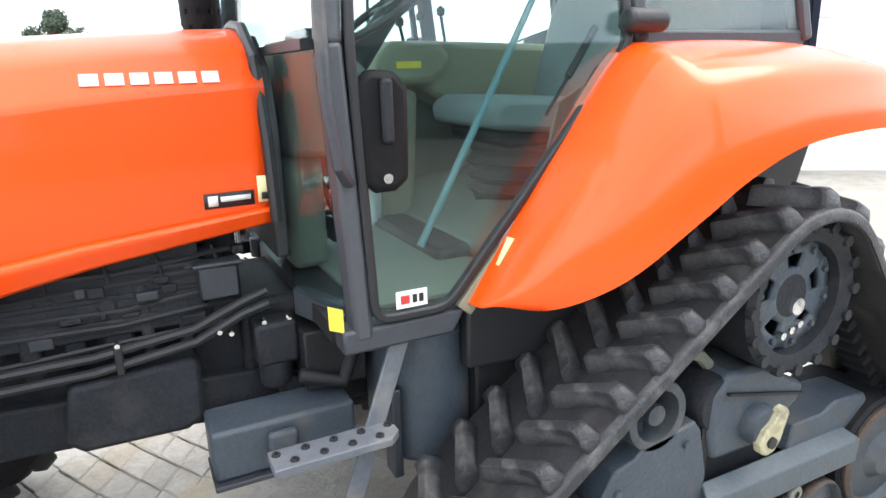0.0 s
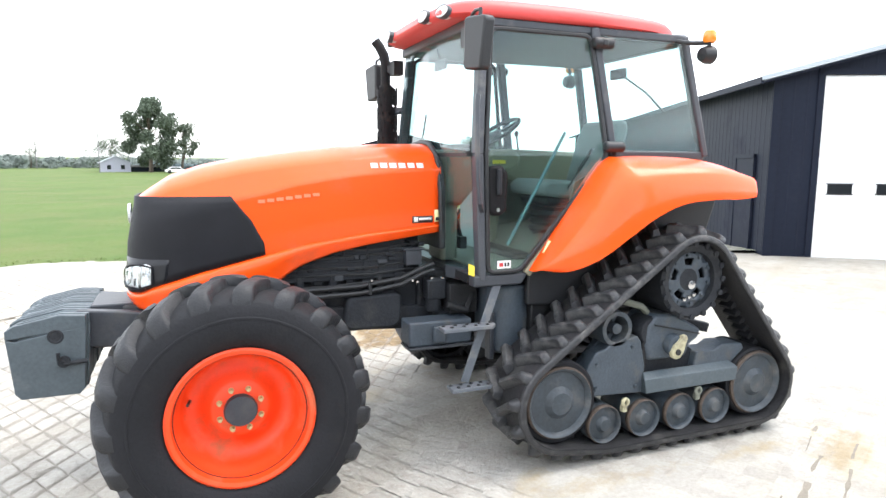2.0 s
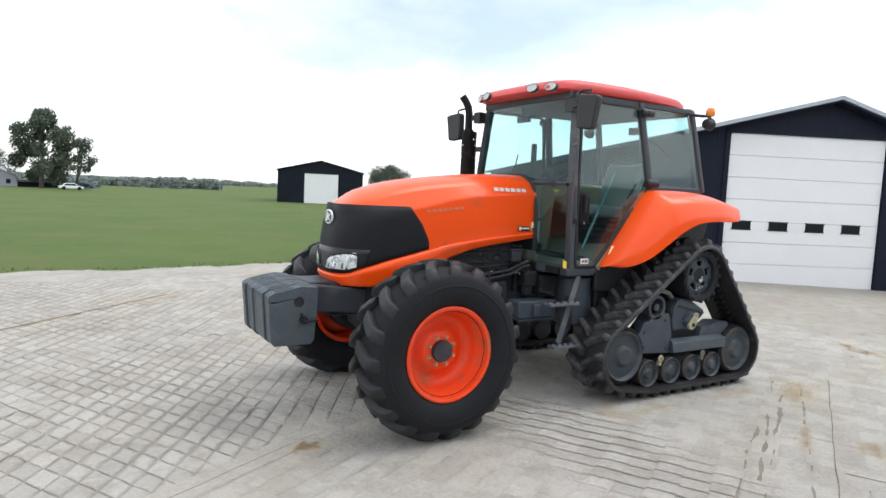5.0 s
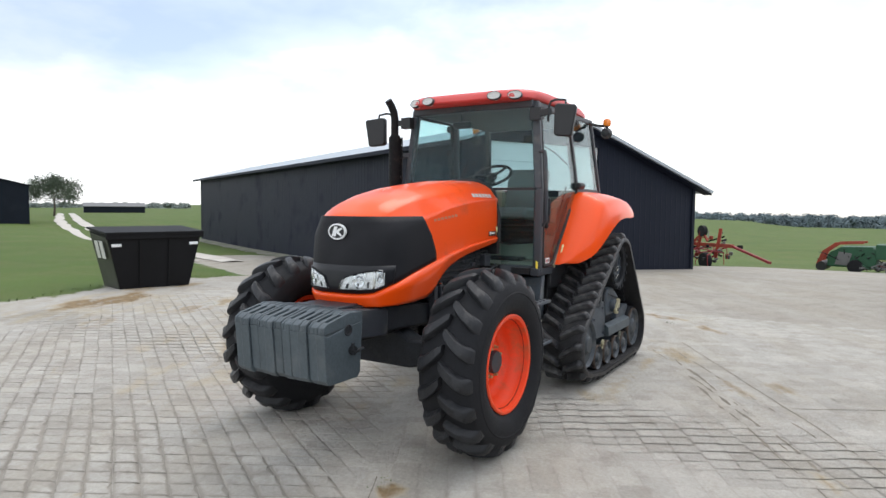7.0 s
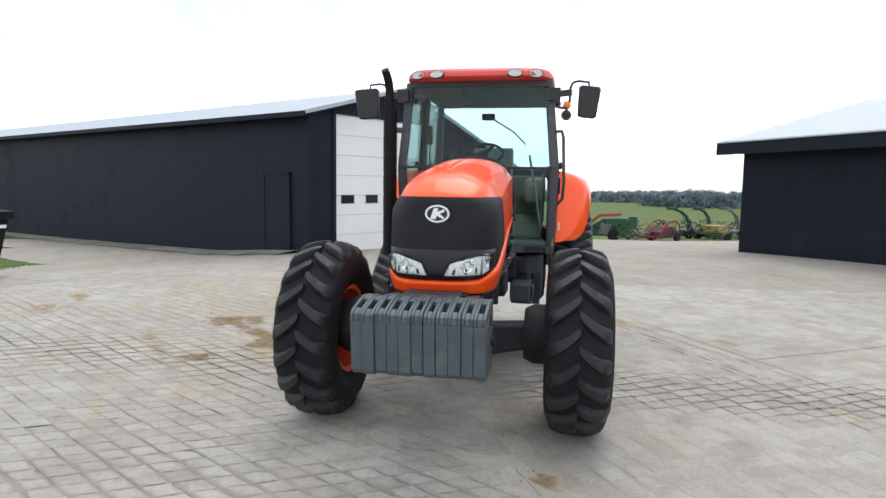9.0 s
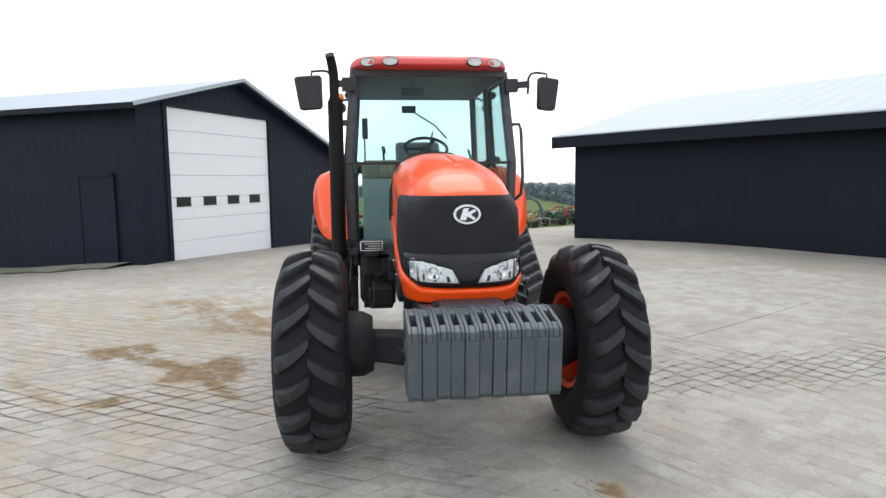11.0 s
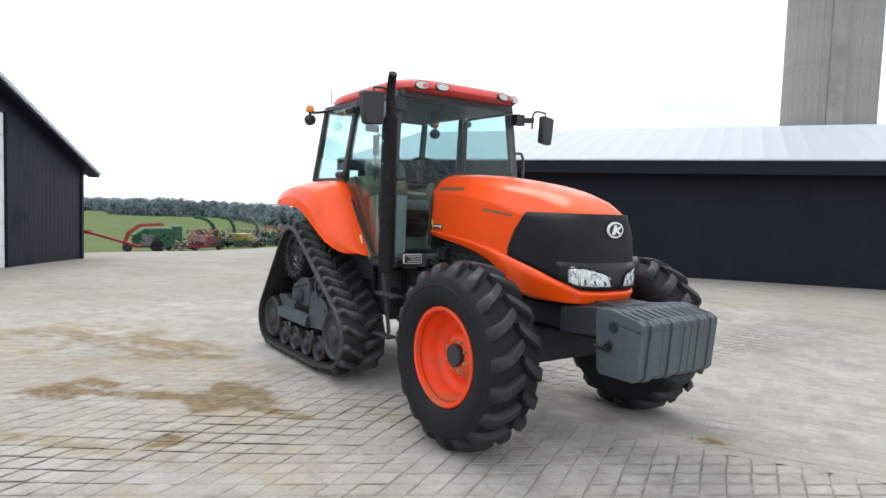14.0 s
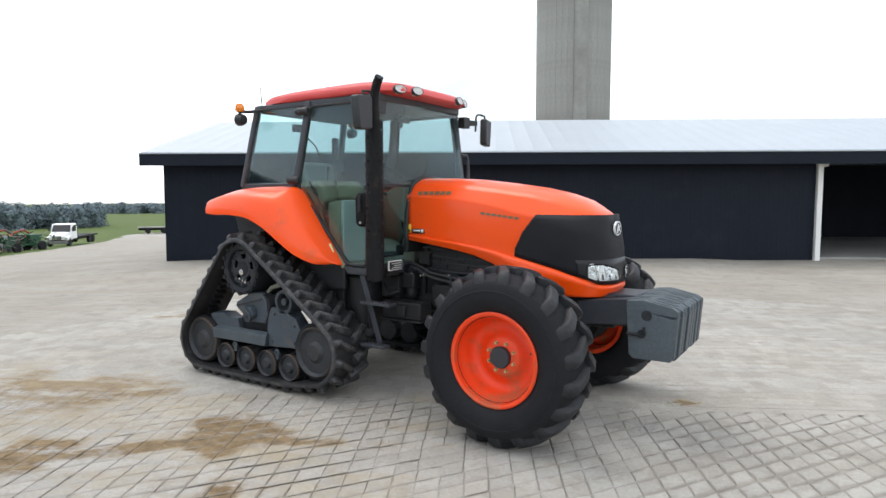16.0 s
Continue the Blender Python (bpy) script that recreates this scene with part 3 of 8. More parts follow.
def ground_material():
    m = bpy.data.materials.new("concrete_and_grass")
    m.use_nodes = True
    n, l = m.node_tree.nodes, m.node_tree.links
    b = n["Principled BSDF"]
    b.inputs["Roughness"].default_value = 0.9
    b.inputs["Specular IOR Level"].default_value = 0.3
    pos = n.new("ShaderNodeNewGeometry")

    def tex(scale, detail=5, rough=0.55):
        t = n.new("ShaderNodeTexNoise")
        t.inputs["Scale"].default_value, t.inputs["Detail"].default_value, t.inputs["Roughness"].default_value = scale, detail, rough
        l.new(pos.outputs["Position"], t.inputs["Vector"])
        return t.outputs["Fac"]

    def ramp(src, lo, hi, a, c):
        r = n.new("ShaderNodeValToRGB")
        r.color_ramp.elements[0].position, r.color_ramp.elements[1].position = lo, hi
        r.color_ramp.elements[0].color, r.color_ramp.elements[1].color = (*a, 1), (*c, 1)
        l.new(src, r.inputs["Fac"])
        return r.outputs["Color"]

    def mix(f, a, c, kind="MIX"):
        x = n.new("ShaderNodeMix")
        x.data_type, x.blend_type = "RGBA", kind
        for sock, val in (("Factor", f), ("A", a), ("B", c)):
            if isinstance(val, (int, float)):
                x.inputs[sock].default_value = val
            elif isinstance(val, tuple):
                x.inputs[sock].default_value = (*val, 1)
            else:
                l.new(val, x.inputs[sock])
        return x.outputs["Result"]

    def maths(op, a, c):
        x = n.new("ShaderNodeMath")
        x.operation = op
        for i, val in enumerate((a, c)):
            if isinstance(val, (int, float)):
                x.inputs[i].default_value = val
            else:
                l.new(val, x.inputs[i])
        return x.outputs[0]

    def attr(name):
        a = n.new("ShaderNodeAttribute")
        a.attribute_name = name
        return a.outputs["Fac"]

    turn = n.new("ShaderNodeMapping")
    turn.vector_type = "TEXTURE"
    turn.inputs["Rotation"].default_value, turn.inputs["Scale"].default_value = (0, 0, radians(28)), (4.5, 1, 1)
    l.new(pos.outputs["Position"], turn.inputs["Vector"])

    def streak(scale):
        t = n.new("ShaderNodeTexNoise")
        t.inputs["Scale"].default_value, t.inputs["Detail"].default_value, t.inputs["Roughness"].default_value = scale, 8, 0.66
        l.new(turn.outputs["Vector"], t.inputs["Vector"])
        return t.outputs["Fac"]

    concrete = ramp(tex(0.6, 8, 0.62), 0.3, 0.7, (0.385, 0.366, 0.333), (0.49, 0.473, 0.436))
    concrete = mix(ramp(streak(1.6), 0.46, 0.74, (0, 0, 0), (0.6, 0.6, 0.6)), concrete, (0.36, 0.315, 0.24))
    concrete = mix(ramp(streak(4.5), 0.5, 0.8, (0, 0, 0), (0.32, 0.32, 0.32)), concrete, (0.22, 0.195, 0.155))
    info, chance = n.new("ShaderNodeObjectInfo"), n.new("ShaderNodeMapRange")
    chance.inputs["To Min"].default_value, chance.inputs["To Max"].default_value = 0.9, 1.07
    l.new(maths("FRACT", maths("ADD", info.outputs["Random"], pos.outputs["Random Per Island"]), 0.0), chance.inputs["Value"])
    concrete = mix(1.0, concrete, chance.outputs["Result"], "MULTIPLY")
    concrete = mix(ramp(tex(3.5, 9, 0.7), 0.5, 0.72, (0, 0, 0), (1, 1, 1)), concrete, (0.31, 0.285, 0.25))
    concrete = mix(0.7, concrete, ramp(tex(38, 8, 0.75), 0.28, 0.72, (0.66, 0.65, 0.63), (1.06, 1.06, 1.06)), "MULTIPLY")
    concrete = mix(attr("far_tone"), concrete, mix(1.0, concrete, (0.9, 0.885, 0.86), "MULTIPLY"))
    clay = ramp(tex(9, 7, 0.7), 0.3, 0.75, (0.125, 0.085, 0.046), (0.31, 0.225, 0.125))
    dirty = ramp(maths("MULTIPLY", attr("stain"), maths("ADD", 1.0, maths("ADD", maths("MULTIPLY", maths("SUBTRACT", tex(7, 9, 0.75), 0.5), 2.4), maths("MULTIPLY", maths("SUBTRACT", streak(3.2), 0.5), 4.0)))), 0.22, 0.7, (0, 0, 0), (1, 1, 1))
    straw = ramp(tex(12, 7, 0.7), 0.3, 0.7, (0.33, 0.275, 0.185), (0.43, 0.375, 0.275))
    clay = mix(ramp(attr("stain"), 0.35, 0.7, (0, 0, 0), (1, 1, 1)), straw, clay)
    concrete = mix(dirty, concrete, clay)
    cracks = ramp(maths("ADD", attr("groove"), maths("MULTIPLY", maths("SUBTRACT", tex(11, 7, 0.7), 0.5), 0.9)), 0.1, 0.62, (0, 0, 0), (0.9, 0.9, 0.9))
    concrete = mix(cracks, concrete, ramp(tex(2.5, 6, 0.6), 0.3, 0.7, (0.21, 0.192, 0.165), (0.335, 0.308, 0.27)))
    grass = ramp(tex(0.12, 6, 0.6), 0.3, 0.7, (0.058, 0.110, 0.017), (0.090, 0.140, 0.024))
    grass = mix(ramp(tex(0.35, 9, 0.72), 0.44, 0.72, (0, 0, 0), (1, 1, 1)), grass, (0.122, 0.130, 0.042))
    grass = mix(0.7, grass, ramp(tex(14, 4, 0.7), 0.25, 0.75, (0.55, 0.55, 0.5), (1.1, 1.1, 1.0)), "MULTIPLY")
    edge = ramp(maths("ADD", maths("ADD", attr("yard"), maths("MULTIPLY", maths("SUBTRACT", tex(0.9, 8, 0.7), 0.5), 1.6)), 0.5), 0.45, 0.55, (0, 0, 0), (1, 1, 1))
    l.new(mix(edge, grass, concrete), b.inputs["Base Color"])
    bp = n.new("ShaderNodeBump")
    bp.inputs["Strength"].default_value, bp.inputs["Distance"].default_value = 0.75, 0.022
    l.new(maths("ADD", tex(24, 6, 0.7), maths("MULTIPLY", tex(4, 6, 0.6), 1.5)), bp.inputs["Height"])
    l.new(bp.outputs["Normal"], b.inputs["Normal"])
    return m


M["ground"] = ground_material()


def spread(lo, hi, fine, far):
    """Grid lines: even between lo and hi, then wider and wider out to far."""
    out = list(np.arange(lo, hi, fine))
    for sign, start in ((1, hi), (-1, lo)):
        d, x, line = fine, start, []
        while abs(x) < far:
            line.append(x)
            d *= 1.16
            x += sign * d
        line.append(sign * far)
        out += line
    return sorted(set(round(float(v), 3) for v in out))


def far_slabs(x, y):
    """1 on the smoother, slightly darker slabs beyond the second joint and towards the sheds."""
    return max(step01(0.3, -0.8, y + 2.93 - 0.566 * x), step01(3.5, 6.5, x))


GX, GY = spread(-9, 12, 0.3, 4000), spread(-9, 11, 0.3, 4000)
verts = [(x, y, land(x, y) - 0.012) for y in GY for x in GX]
faces = [(j * len(GX) + i, j * len(GX) + i + 1, (j + 1) * len(GX) + i + 1, (j + 1) * len(GX) + i) for j in range(len(GY) - 1) for i in range(len(GX) - 1)]
me = bpy.data.meshes.new("ground")
me.from_pydata(verts, [], faces)
for key, fn, reach in (("yard", inside, 120), ("stain", stain, 14), ("far_tone", far_slabs, 60)):
    a = me.attributes.new(key, "FLOAT", "POINT")
    a.data.foreach_set("value", [fn(x, y) if abs(x) < reach and abs(y) < reach else (-50.0 if key == "yard" else 0.0) for x, y, _ in verts])
me.polygons.foreach_set("use_smooth", [True] * len(me.polygons))
me.materials.append(M["ground"])
ground = tagged(new("ground", me), "grooved pale concrete yard with mown green fields around", "ground", kind="structure")


# two wheel tracks of a farm lane that leaves the yard along the barn
for off in (-0.8, 0.8):
    rows = []
    for (ax, ay), (bx, by) in zip(LANE, LANE[1:]):
        way = Vector((bx - ax, by - ay)).normalized()
        side = Vector((way.y, -way.x))
        steps = max(2, int(math.hypot(bx - ax, by - ay) / 0.7))
        for k in range(steps):
            c = Vector((ax, ay)).lerp(Vector((bx, by)), k / steps) + side * (off + 0.12 * noise.noise((ax + k * 0.21, off, 0.5)))
            w = 0.42 + 0.16 * noise.noise((ay + k * 0.4, off, 2.5))
            rows.append([(c.x + side.x * q, c.y + side.y * q, land(c.x, c.y) + 0.045 - 0.03 * abs(q) / w) for q in (-w, 0.0, w)])
    part("wheel_track", Shape().sheet(rows), "track_dirt", ground, "pale gravel wheel track")
# a strip of gravel and weeds at the foot of the barn
foot = pose(8.23, 4.95, 0, 0, 0, -26.5)
strip = []
for k in range(100):
    v, w = 0.6 + 0.31 * k, 0.75 + 0.25 * noise.noise((k * 0.35, 0, 9.0))
    pts = [foot @ Vector((u, v, 0)) for u in (0.36, 0.36 - 0.5 * w, 0.36 - w)]
    strip.append([(q.x, q.y, land(q.x, q.y) + h) for q, h in zip(pts, (0.05, 0.045, 0.008))])
M["verge"] = mat("gravel_and_weeds", (0.20, 0.195, 0.16), 0.95, vary=0.35, scale=2.0, fine=18, bump=0.4, dirt=(0.075, 0.10, 0.04), dirt_amount=0.55)
part("gravel_verge", Shape().sheet(strip), "verge", ground, "strip of gravel and weeds along the barn")

# ---- buildings ----
def ribbed_wall(length, height_of, thick=0.12, pitch=0.23, holes=()):
    """A wall of ribbed steel from u=0 to length, standing on z=0 down to -0.8, outside towards -v. holes: (u0, u1, z0, z1)."""
    s = Shape()
    line, u = [(0.0, 0.0)], pitch / 2
    while u < length - 0.05:
        line += [(u - 0.022, 0.0), (u - 0.01, -0.0035), (u + 0.01, -0.0035), (u + 0.022, 0.0)]
        u += pitch
    line.append((length, 0.0))
    for h in holes:
        line = [p for p in line if not any(abs(p[0] - c) < 0.04 for c in h[:2])] + [(h[0], 0.0), (h[1], 0.0)]
    line.sort()

    def piece(pts, low, high):
        n = len(pts)
        verts = [(u, v, low(u)) for u, v in pts] + [(u, v, high(u)) for u, v in pts] + [(u, thick, low(u)) for u, _ in pts] + [(u, thick, high(u)) for u, _ in pts]
        faces = []
        for i in range(n - 1):
            faces += [(i, i + 1, n + i + 1, n + i), (2 * n + i + 1, 2 * n + i, 3 * n + i, 3 * n + i + 1), (n + i, n + i + 1, 3 * n + i + 1, 3 * n + i), (i + 1, i, 2 * n + i, 2 * n + i + 1)]
        faces += [(0, n, 3 * n, 2 * n), (n - 1, 3 * n - 1, 4 * n - 1, 2 * n - 1)]
        s.add(verts, faces)

    edges = sorted({0.0, length, *[c for h in holes for c in h[:2]]})
    for a, b in zip(edges, edges[1:]):
        pts = [p for p in line if a - 1e-6 <= p[0] <= b + 1e-6]
        over = [h for h in holes if h[0] <= a + 1e-6 and h[1] >= b - 1e-6]
        if over:
            piece(pts, lambda u: over[0][3], height_of)
            if over[0][2] > -0.7:
                piece(pts, lambda u: -0.8, lambda u: over[0][2])
        else:
            piece(pts, lambda u: -0.8, height_of)
    return s


def roof_plane(u0, z0, u1, z1, v0, v1, pitch=0.45):
    """A sheet roof folded into ribs, between two lines that run along v."""
    line, v = [(v0, 0.0)], v0 + 0.1
    while v < v1 - 0.04:
        line += [(v - 0.03, 0.0), (v, 0.007), (v + 0.03, 0.0)]
        v += pitch
    line.append((v1, 0.0))
    n = len(line)
    t = 0.07
    verts = [(u0, v, z0 + h) for v, h in line] + [(u1, v, z1 + h) for v, h in line] + [(u0, v, z0 - t) for v, _ in line] + [(u1, v, z1 - t) for v, _ in line]
    faces = []
    for i in range(n - 1):
        faces += [(i, i + 1, n + i + 1, n + i), (2 * n + i + 1, 2 * n + i, 3 * n + i, 3 * n + i + 1), (i + 1, i, 2 * n + i, 2 * n + i + 1), (n + i, n + i + 1, 3 * n + i + 1, 3 * n + i)]
    faces += [(0, n, 3 * n, 2 * n), (n - 1, 3 * n - 1, 4 * n - 1, 2 * n - 1)]
    return Shape().add(verts, faces)


# the workshop with the big white door; local u runs along its gable, v along its length
work = thing("workshop_barn", "long charcoal ribbed-steel barn with white overhead door", "barn", pose(8.23, 4.95, 0, 0, 0, -26.5))
W_APEX, W_L, W_R, W_LEN = 3.52, 0.35, 9.12, 31.3
gable_top = lambda u: min(3.18 + 0.264 * (u + W_L), 4.11 - 0.327 * (u + W_L - W_APEX)) - 0.08
DOOR = (1.21 - W_L, 4.92 - W_L, -0.8, 3.24)
front = part("gable_wall", ribbed_wall(W_R - W_L, gable_top, holes=[DOOR]), "barnwall", work, at=pose(W_L, 0.3, 0), smooth=0)
part("back_wall", ribbed_wall(W_R - W_L, gable_top), "barnwall", work, at=pose(W_L, W_LEN - 0.3, 0), smooth=0)
part("side_wall", ribbed_wall(W_LEN - 0.72, lambda u: 3.18 + 0.264 * W_L - 0.08), "barnwall", work, at=pose(W_L - 0.002, W_LEN - 0.42, 0, 0, 0, -90), smooth=0)
part("side_wall", ribbed_wall(W_LEN - 0.72, lambda u: 2.12 + 0.327 * 0.4), "barnwall", work, at=pose(W_R + 0.002, 0.42, 0, 0, 0, 90), smooth=0)
part("roof", roof_plane(0.0, 3.18, W_APEX, 4.11, 0.0, W_LEN + 0.3), "roof", work, "pale galvanised roof")
part("roof", roof_plane(W_APEX, 4.11, 9.6, 2.12, 0.0, W_LEN + 0.3), "roof", work, "pale galvanised roof")
part("eave_trim", Shape().box((-0.03, -0.02, 3.06), (0.03, W_LEN + 0.32, 3.175)), "barnwall", work)
for a, b in (((-0.02, 3.15), (W_APEX, 4.085)), ((W_APEX, 4.085), (9.62, 2.09))):
    part("rake_trim", Shape().bar((a[0], -0.03, a[1]), (b[0], -0.03, b[1]), 0.03, 0.085, up=(0, 0, 1)), "roof", work)
    part("soffit", Shape().add([(a[0], 0, a[1] - 0.06), (b[0], 0, b[1] - 0.06), (b[0], 0.3, b[1] - 0.06), (a[0], 0.3, a[1] - 0.06), (a[0], 0, a[1] - 0.09), (b[0], 0, b[1] - 0.09), (b[0], 0.3, b[1] - 0.09), (a[0], 0.3, a[1] - 0.09)], [(0, 1, 2, 3), (7, 6, 5, 4), (0, 4, 5, 1), (3, 2, 6, 7)]), "barnwall", work)
big_door = part("overhead_door", Shape().box((1.17, 0.36, -0.85), (4.96, 0.40, 3.28)), "door", work, "white sectional overhead door, closed")
for k in range(7):
    z0 = -0.2 + 0.49 * k
    part("door_panel", Shape().box((1.22, 0.335, z0 + 0.008), (4.91, 0.365, min(z0 + 0.482, 3.23))), "door", big_door, bevel=0.008)
for k in range(4):
    u = 1.64 + 0.872 * k
    part("door_window", Shape().box((u - 0.22, 0.318, 1.09), (u + 0.22, 0.337, 1.265)), "winglass", big_door, bevel=0.006)
    part("window_frame", Shape().box((u - 0.24, 0.322, 1.07), (u + 0.24, 0.336, 1.09)).box((u - 0.24, 0.322, 1.265), (u + 0.24, 0.336, 1.285)), "plastic", big_door)
part("door_trim", Shape().box((1.09, 0.275, -0.8), (1.205, 0.30, 3.33)).box((4.925, 0.275, -0.8), (5.04, 0.30, 3.33)).box((1.09, 0.275, 3.245), (5.04, 0.30, 3.35)), "barnwall", work)
part("corner_trim", Shape().box((W_L - 0.04, 0.255, -0.8), (W_L + 0.1, 0.285, 3.16)), "barnwall", work)
part("corner_trim", Shape().box((W_R - 0.1, 0.255, -0.8), (W_R + 0.03, 0.285, 2.2)), "barnwall", work)
walk_door = part("walk_door", Shape().box((W_L - 0.045, 1.0, -0.3), (W_L - 0.02, 1.86, 1.74)), "barnwall", work, "charcoal walk-in door", bevel=0.006)
part("door_frame", Shape().box((W_L - 0.06, 0.92, -0.3), (W_L - 0.015, 1.0, 1.82)).box((W_L - 0.06, 1.86, -0.3), (W_L - 0.015, 1.94, 1.82)).box((W_L - 0.06, 0.92, 1.74), (W_L - 0.015, 1.94, 1.82)), "barnwall", walk_door)

# the long open-fronted shed; local u runs along its front away from the yard's east end, v to the back
shed = thing("machine_shed", "long charcoal steel shed with pale metal roof and an open bay", "shed", pose(11.75, -4.55, 0, 0, 0, 210))
S_LEN, S_EAVE, S_RIDGE = 30.0, 2.73, 4.02
turned_roof = pose(0, 0, 0, 0, 0, 90)
part("roof", roof_plane(0.0, S_EAVE, 4.9, S_RIDGE, -S_LEN, 0.0), "roof", shed, "pale metal roof", at=turned_roof)
part("roof", roof_plane(4.9, S_RIDGE, 9.8, S_EAVE, -S_LEN, 0.0), "roof", shed, "pale metal roof", at=turned_roof)
part("fascia", Shape().box((-0.02, -0.03, S_EAVE - 0.33), (S_LEN, 0.0, S_EAVE - 0.02)), "navy", shed, bevel=0.004)
part("gutter", Shape().tube([(-0.02, -0.045, S_EAVE - 0.03), (S_LEN, -0.045, S_EAVE - 0.03)], 0.018, 8), "roof", shed)
part("front_wall", ribbed_wall(16.12, lambda u: 2.56), "navy", shed, at=pose(0.30, 0.55, 0), smooth=0)
part("end_wall", ribbed_wall(8.6, lambda u: min(2.5 + 0.28 * u, 2.5 + 0.28 * (8.6 - u))), "navy", shed, at=pose(0.28, 9.2, 0, 0, 0, -90), smooth=0)
part("back_wall", ribbed_wall(S_LEN - 0.8, lambda u: 2.83), "navy", shed, at=pose(0.42, 9.2, 0), smooth=0)
part("end_wall", ribbed_wall(8.6, lambda u: min(2.5 + 0.28 * u, 2.5 + 0.28 * (8.6 - u))), "navy", shed, at=pose(S_LEN - 0.4, 0.6, 0, 0, 0, 90), smooth=0)
part("bay_post", Shape().box((16.44, 0.46, -0.2), (16.56, 0.58, 2.42)), "white", shed, "white painted bay post", bevel=0.006)
part("post_cap", Shape().box((16.42, 0.44, 2.36), (16.66, 0.58, 2.44)), "white", shed, bevel=0.004)
part("bay_post", Shape().box((21.5, 0.5, -0.2), (21.66, 0.66, 2.42)), "navy", shed)
part("bay_floor", Shape().box((16.6, 0.7, -0.5), (S_LEN - 0.4, 9.2, 0.16)), "silo", shed)
part("partition", Shape().box((16.3, 0.67, -0.5), (16.42, 9.2, 2.45)), "navy", shed)
part("soffit", Shape().box((0.0, 0.0, S_EAVE - 0.28), (S_LEN, 0.55, S_EAVE - 0.25)), "navy", shed)

# the far shed across the field
far = thing("field_shed", "small charcoal gabled shed with white door, standing in the field", "shed", pose(17.1, 52.2, land(17.1, 52.2) - 0.02, 0, 0, -20.9))
FH = 7.7
part("gable_wall", ribbed_wall(FH, lambda u: min(2.95 + 0.24 * u, 2.95 + 0.24 * (FH - u)), pitch=0.5, holes=[(2.4, 5.45, -0.8, 2.72)]), "navy", far, at=pose(-FH / 2, 0, 0), smooth=0)
part("back_wall", ribbed_wall(FH, lambda u: min(2.95 + 0.24 * u, 2.95 + 0.24 * (FH - u)), pitch=0.5), "navy", far, at=pose(-FH / 2, 11.8, 0), smooth=0)
for u in (-FH / 2, FH / 2 - 0.12):
    part("side_wall", Shape().box((u, 0.12, -0.8), (u + 0.12, 11.8, 2.95)), "navy", far)
part("shed_door", Shape().box((-FH / 2 + 2.4, 0.03, -0.3), (-FH / 2 + 5.45, 0.09, 2.72)), "door", far, "white door")
for a, b in ((-FH / 2 - 0.15, 0), (FH / 2 + 0.15, 0)):
    part("roof", roof_plane(a, 2.98, 0.0, 3.95, -0.15, 12.1, 0.9), "navy", far)

# tower silo behind the machine shed
silo = thing("tower_silo", "tall grey concrete tower silo with a side chute", "silo", pose(13.4, -36.4, land(13.4, -36.4)))
N = 40
half = math.pi / N - 0.0018
stave = Shape().prism([(2.3 * math.cos(half), -2.3 * math.sin(half)), (2.43 * math.cos(half), -2.43 * math.sin(half)), (2.43 * math.cos(half), 2.43 * math.sin(half)), (2.3 * math.cos(half), 2.3 * math.sin(half))], -0.5, 26.0, "z").mesh("stave", 0)
for i in range(N):
    part("stave", stave, "silo", silo, at=pose(0, 0, 0, 0, 0, 360 * i / N) @ Matrix.Translation((0.006 * (i % 2), 0, 0)))
part("chute", Shape().turned([(0.42, -0.5), (0.42, 26.0)], (2.42 * math.cos(radians(123)), 2.42 * math.sin(radians(123)), 0), "z", 20), "silo", silo, "half-round concrete chute")
part("dome", Shape().turned([(2.45, 26.0), (2.2, 27.0), (1.3, 27.9), (0.0, 28.2)], axis="z", n=40), "roof", silo)

# ---- the tractor: nose towards -x, its left side towards -y ----
tractor = thing("tractor", "orange farm tractor with black grille and rear rubber tracks", "tractor")

RIDGE = [(-1.72, 1.43), (-1.63, 1.505), (-1.49, 1.60), (-1.33, 1.655), (-1.12, 1.70), (-0.83, 1.74), (-0.56, 1.77), (-0.28, 1.785), (0.0, 1.79)]
LIP_LOW = [(-1.76, 0.905), (-1.58, 0.905), (-1.3, 0.905), (-1.12, 0.92), (-1.03, 0.96), (-0.93, 1.05), (-0.83, 1.11), (-0.65, 1.17), (-0.46, 1.205), (0.0, 1.265)]
LIP_TOP = [(-1.76, 0.985), (-1.65, 0.995), (-1.58, 1.03), (-1.37, 1.095), (-1.03, 1.175), (-0.81, 1.225), (-0.5, 1.27), (0.0, 1.315)]


def crown(x, y):
    return curve(RIDGE, x) - 0.080 * (abs(y) / 0.273) ** 2.6


def plan(u):
    """Half the bonnet's outline from the rear (0) to the tip of the nose (1), at its widest."""
    if u < 0.7:
        x = -1.35 * u / 0.7
        return x, curve([(-1.35, 0.345), (-0.6, 0.345), (0, 0.325)], x)
    a = (u - 0.7) / 0.3 * math.pi / 2
    return -1.35 - 0.375 * math.sin(a) ** 0.8, 0.345 * max(math.cos(a), 0) ** 0.72


def shoulder(u):
    x, y = plan(u)
    nose = max(0, (u - 0.7) / 0.3)
    return x + 0.075 * nose ** 1.5, y * 0.79


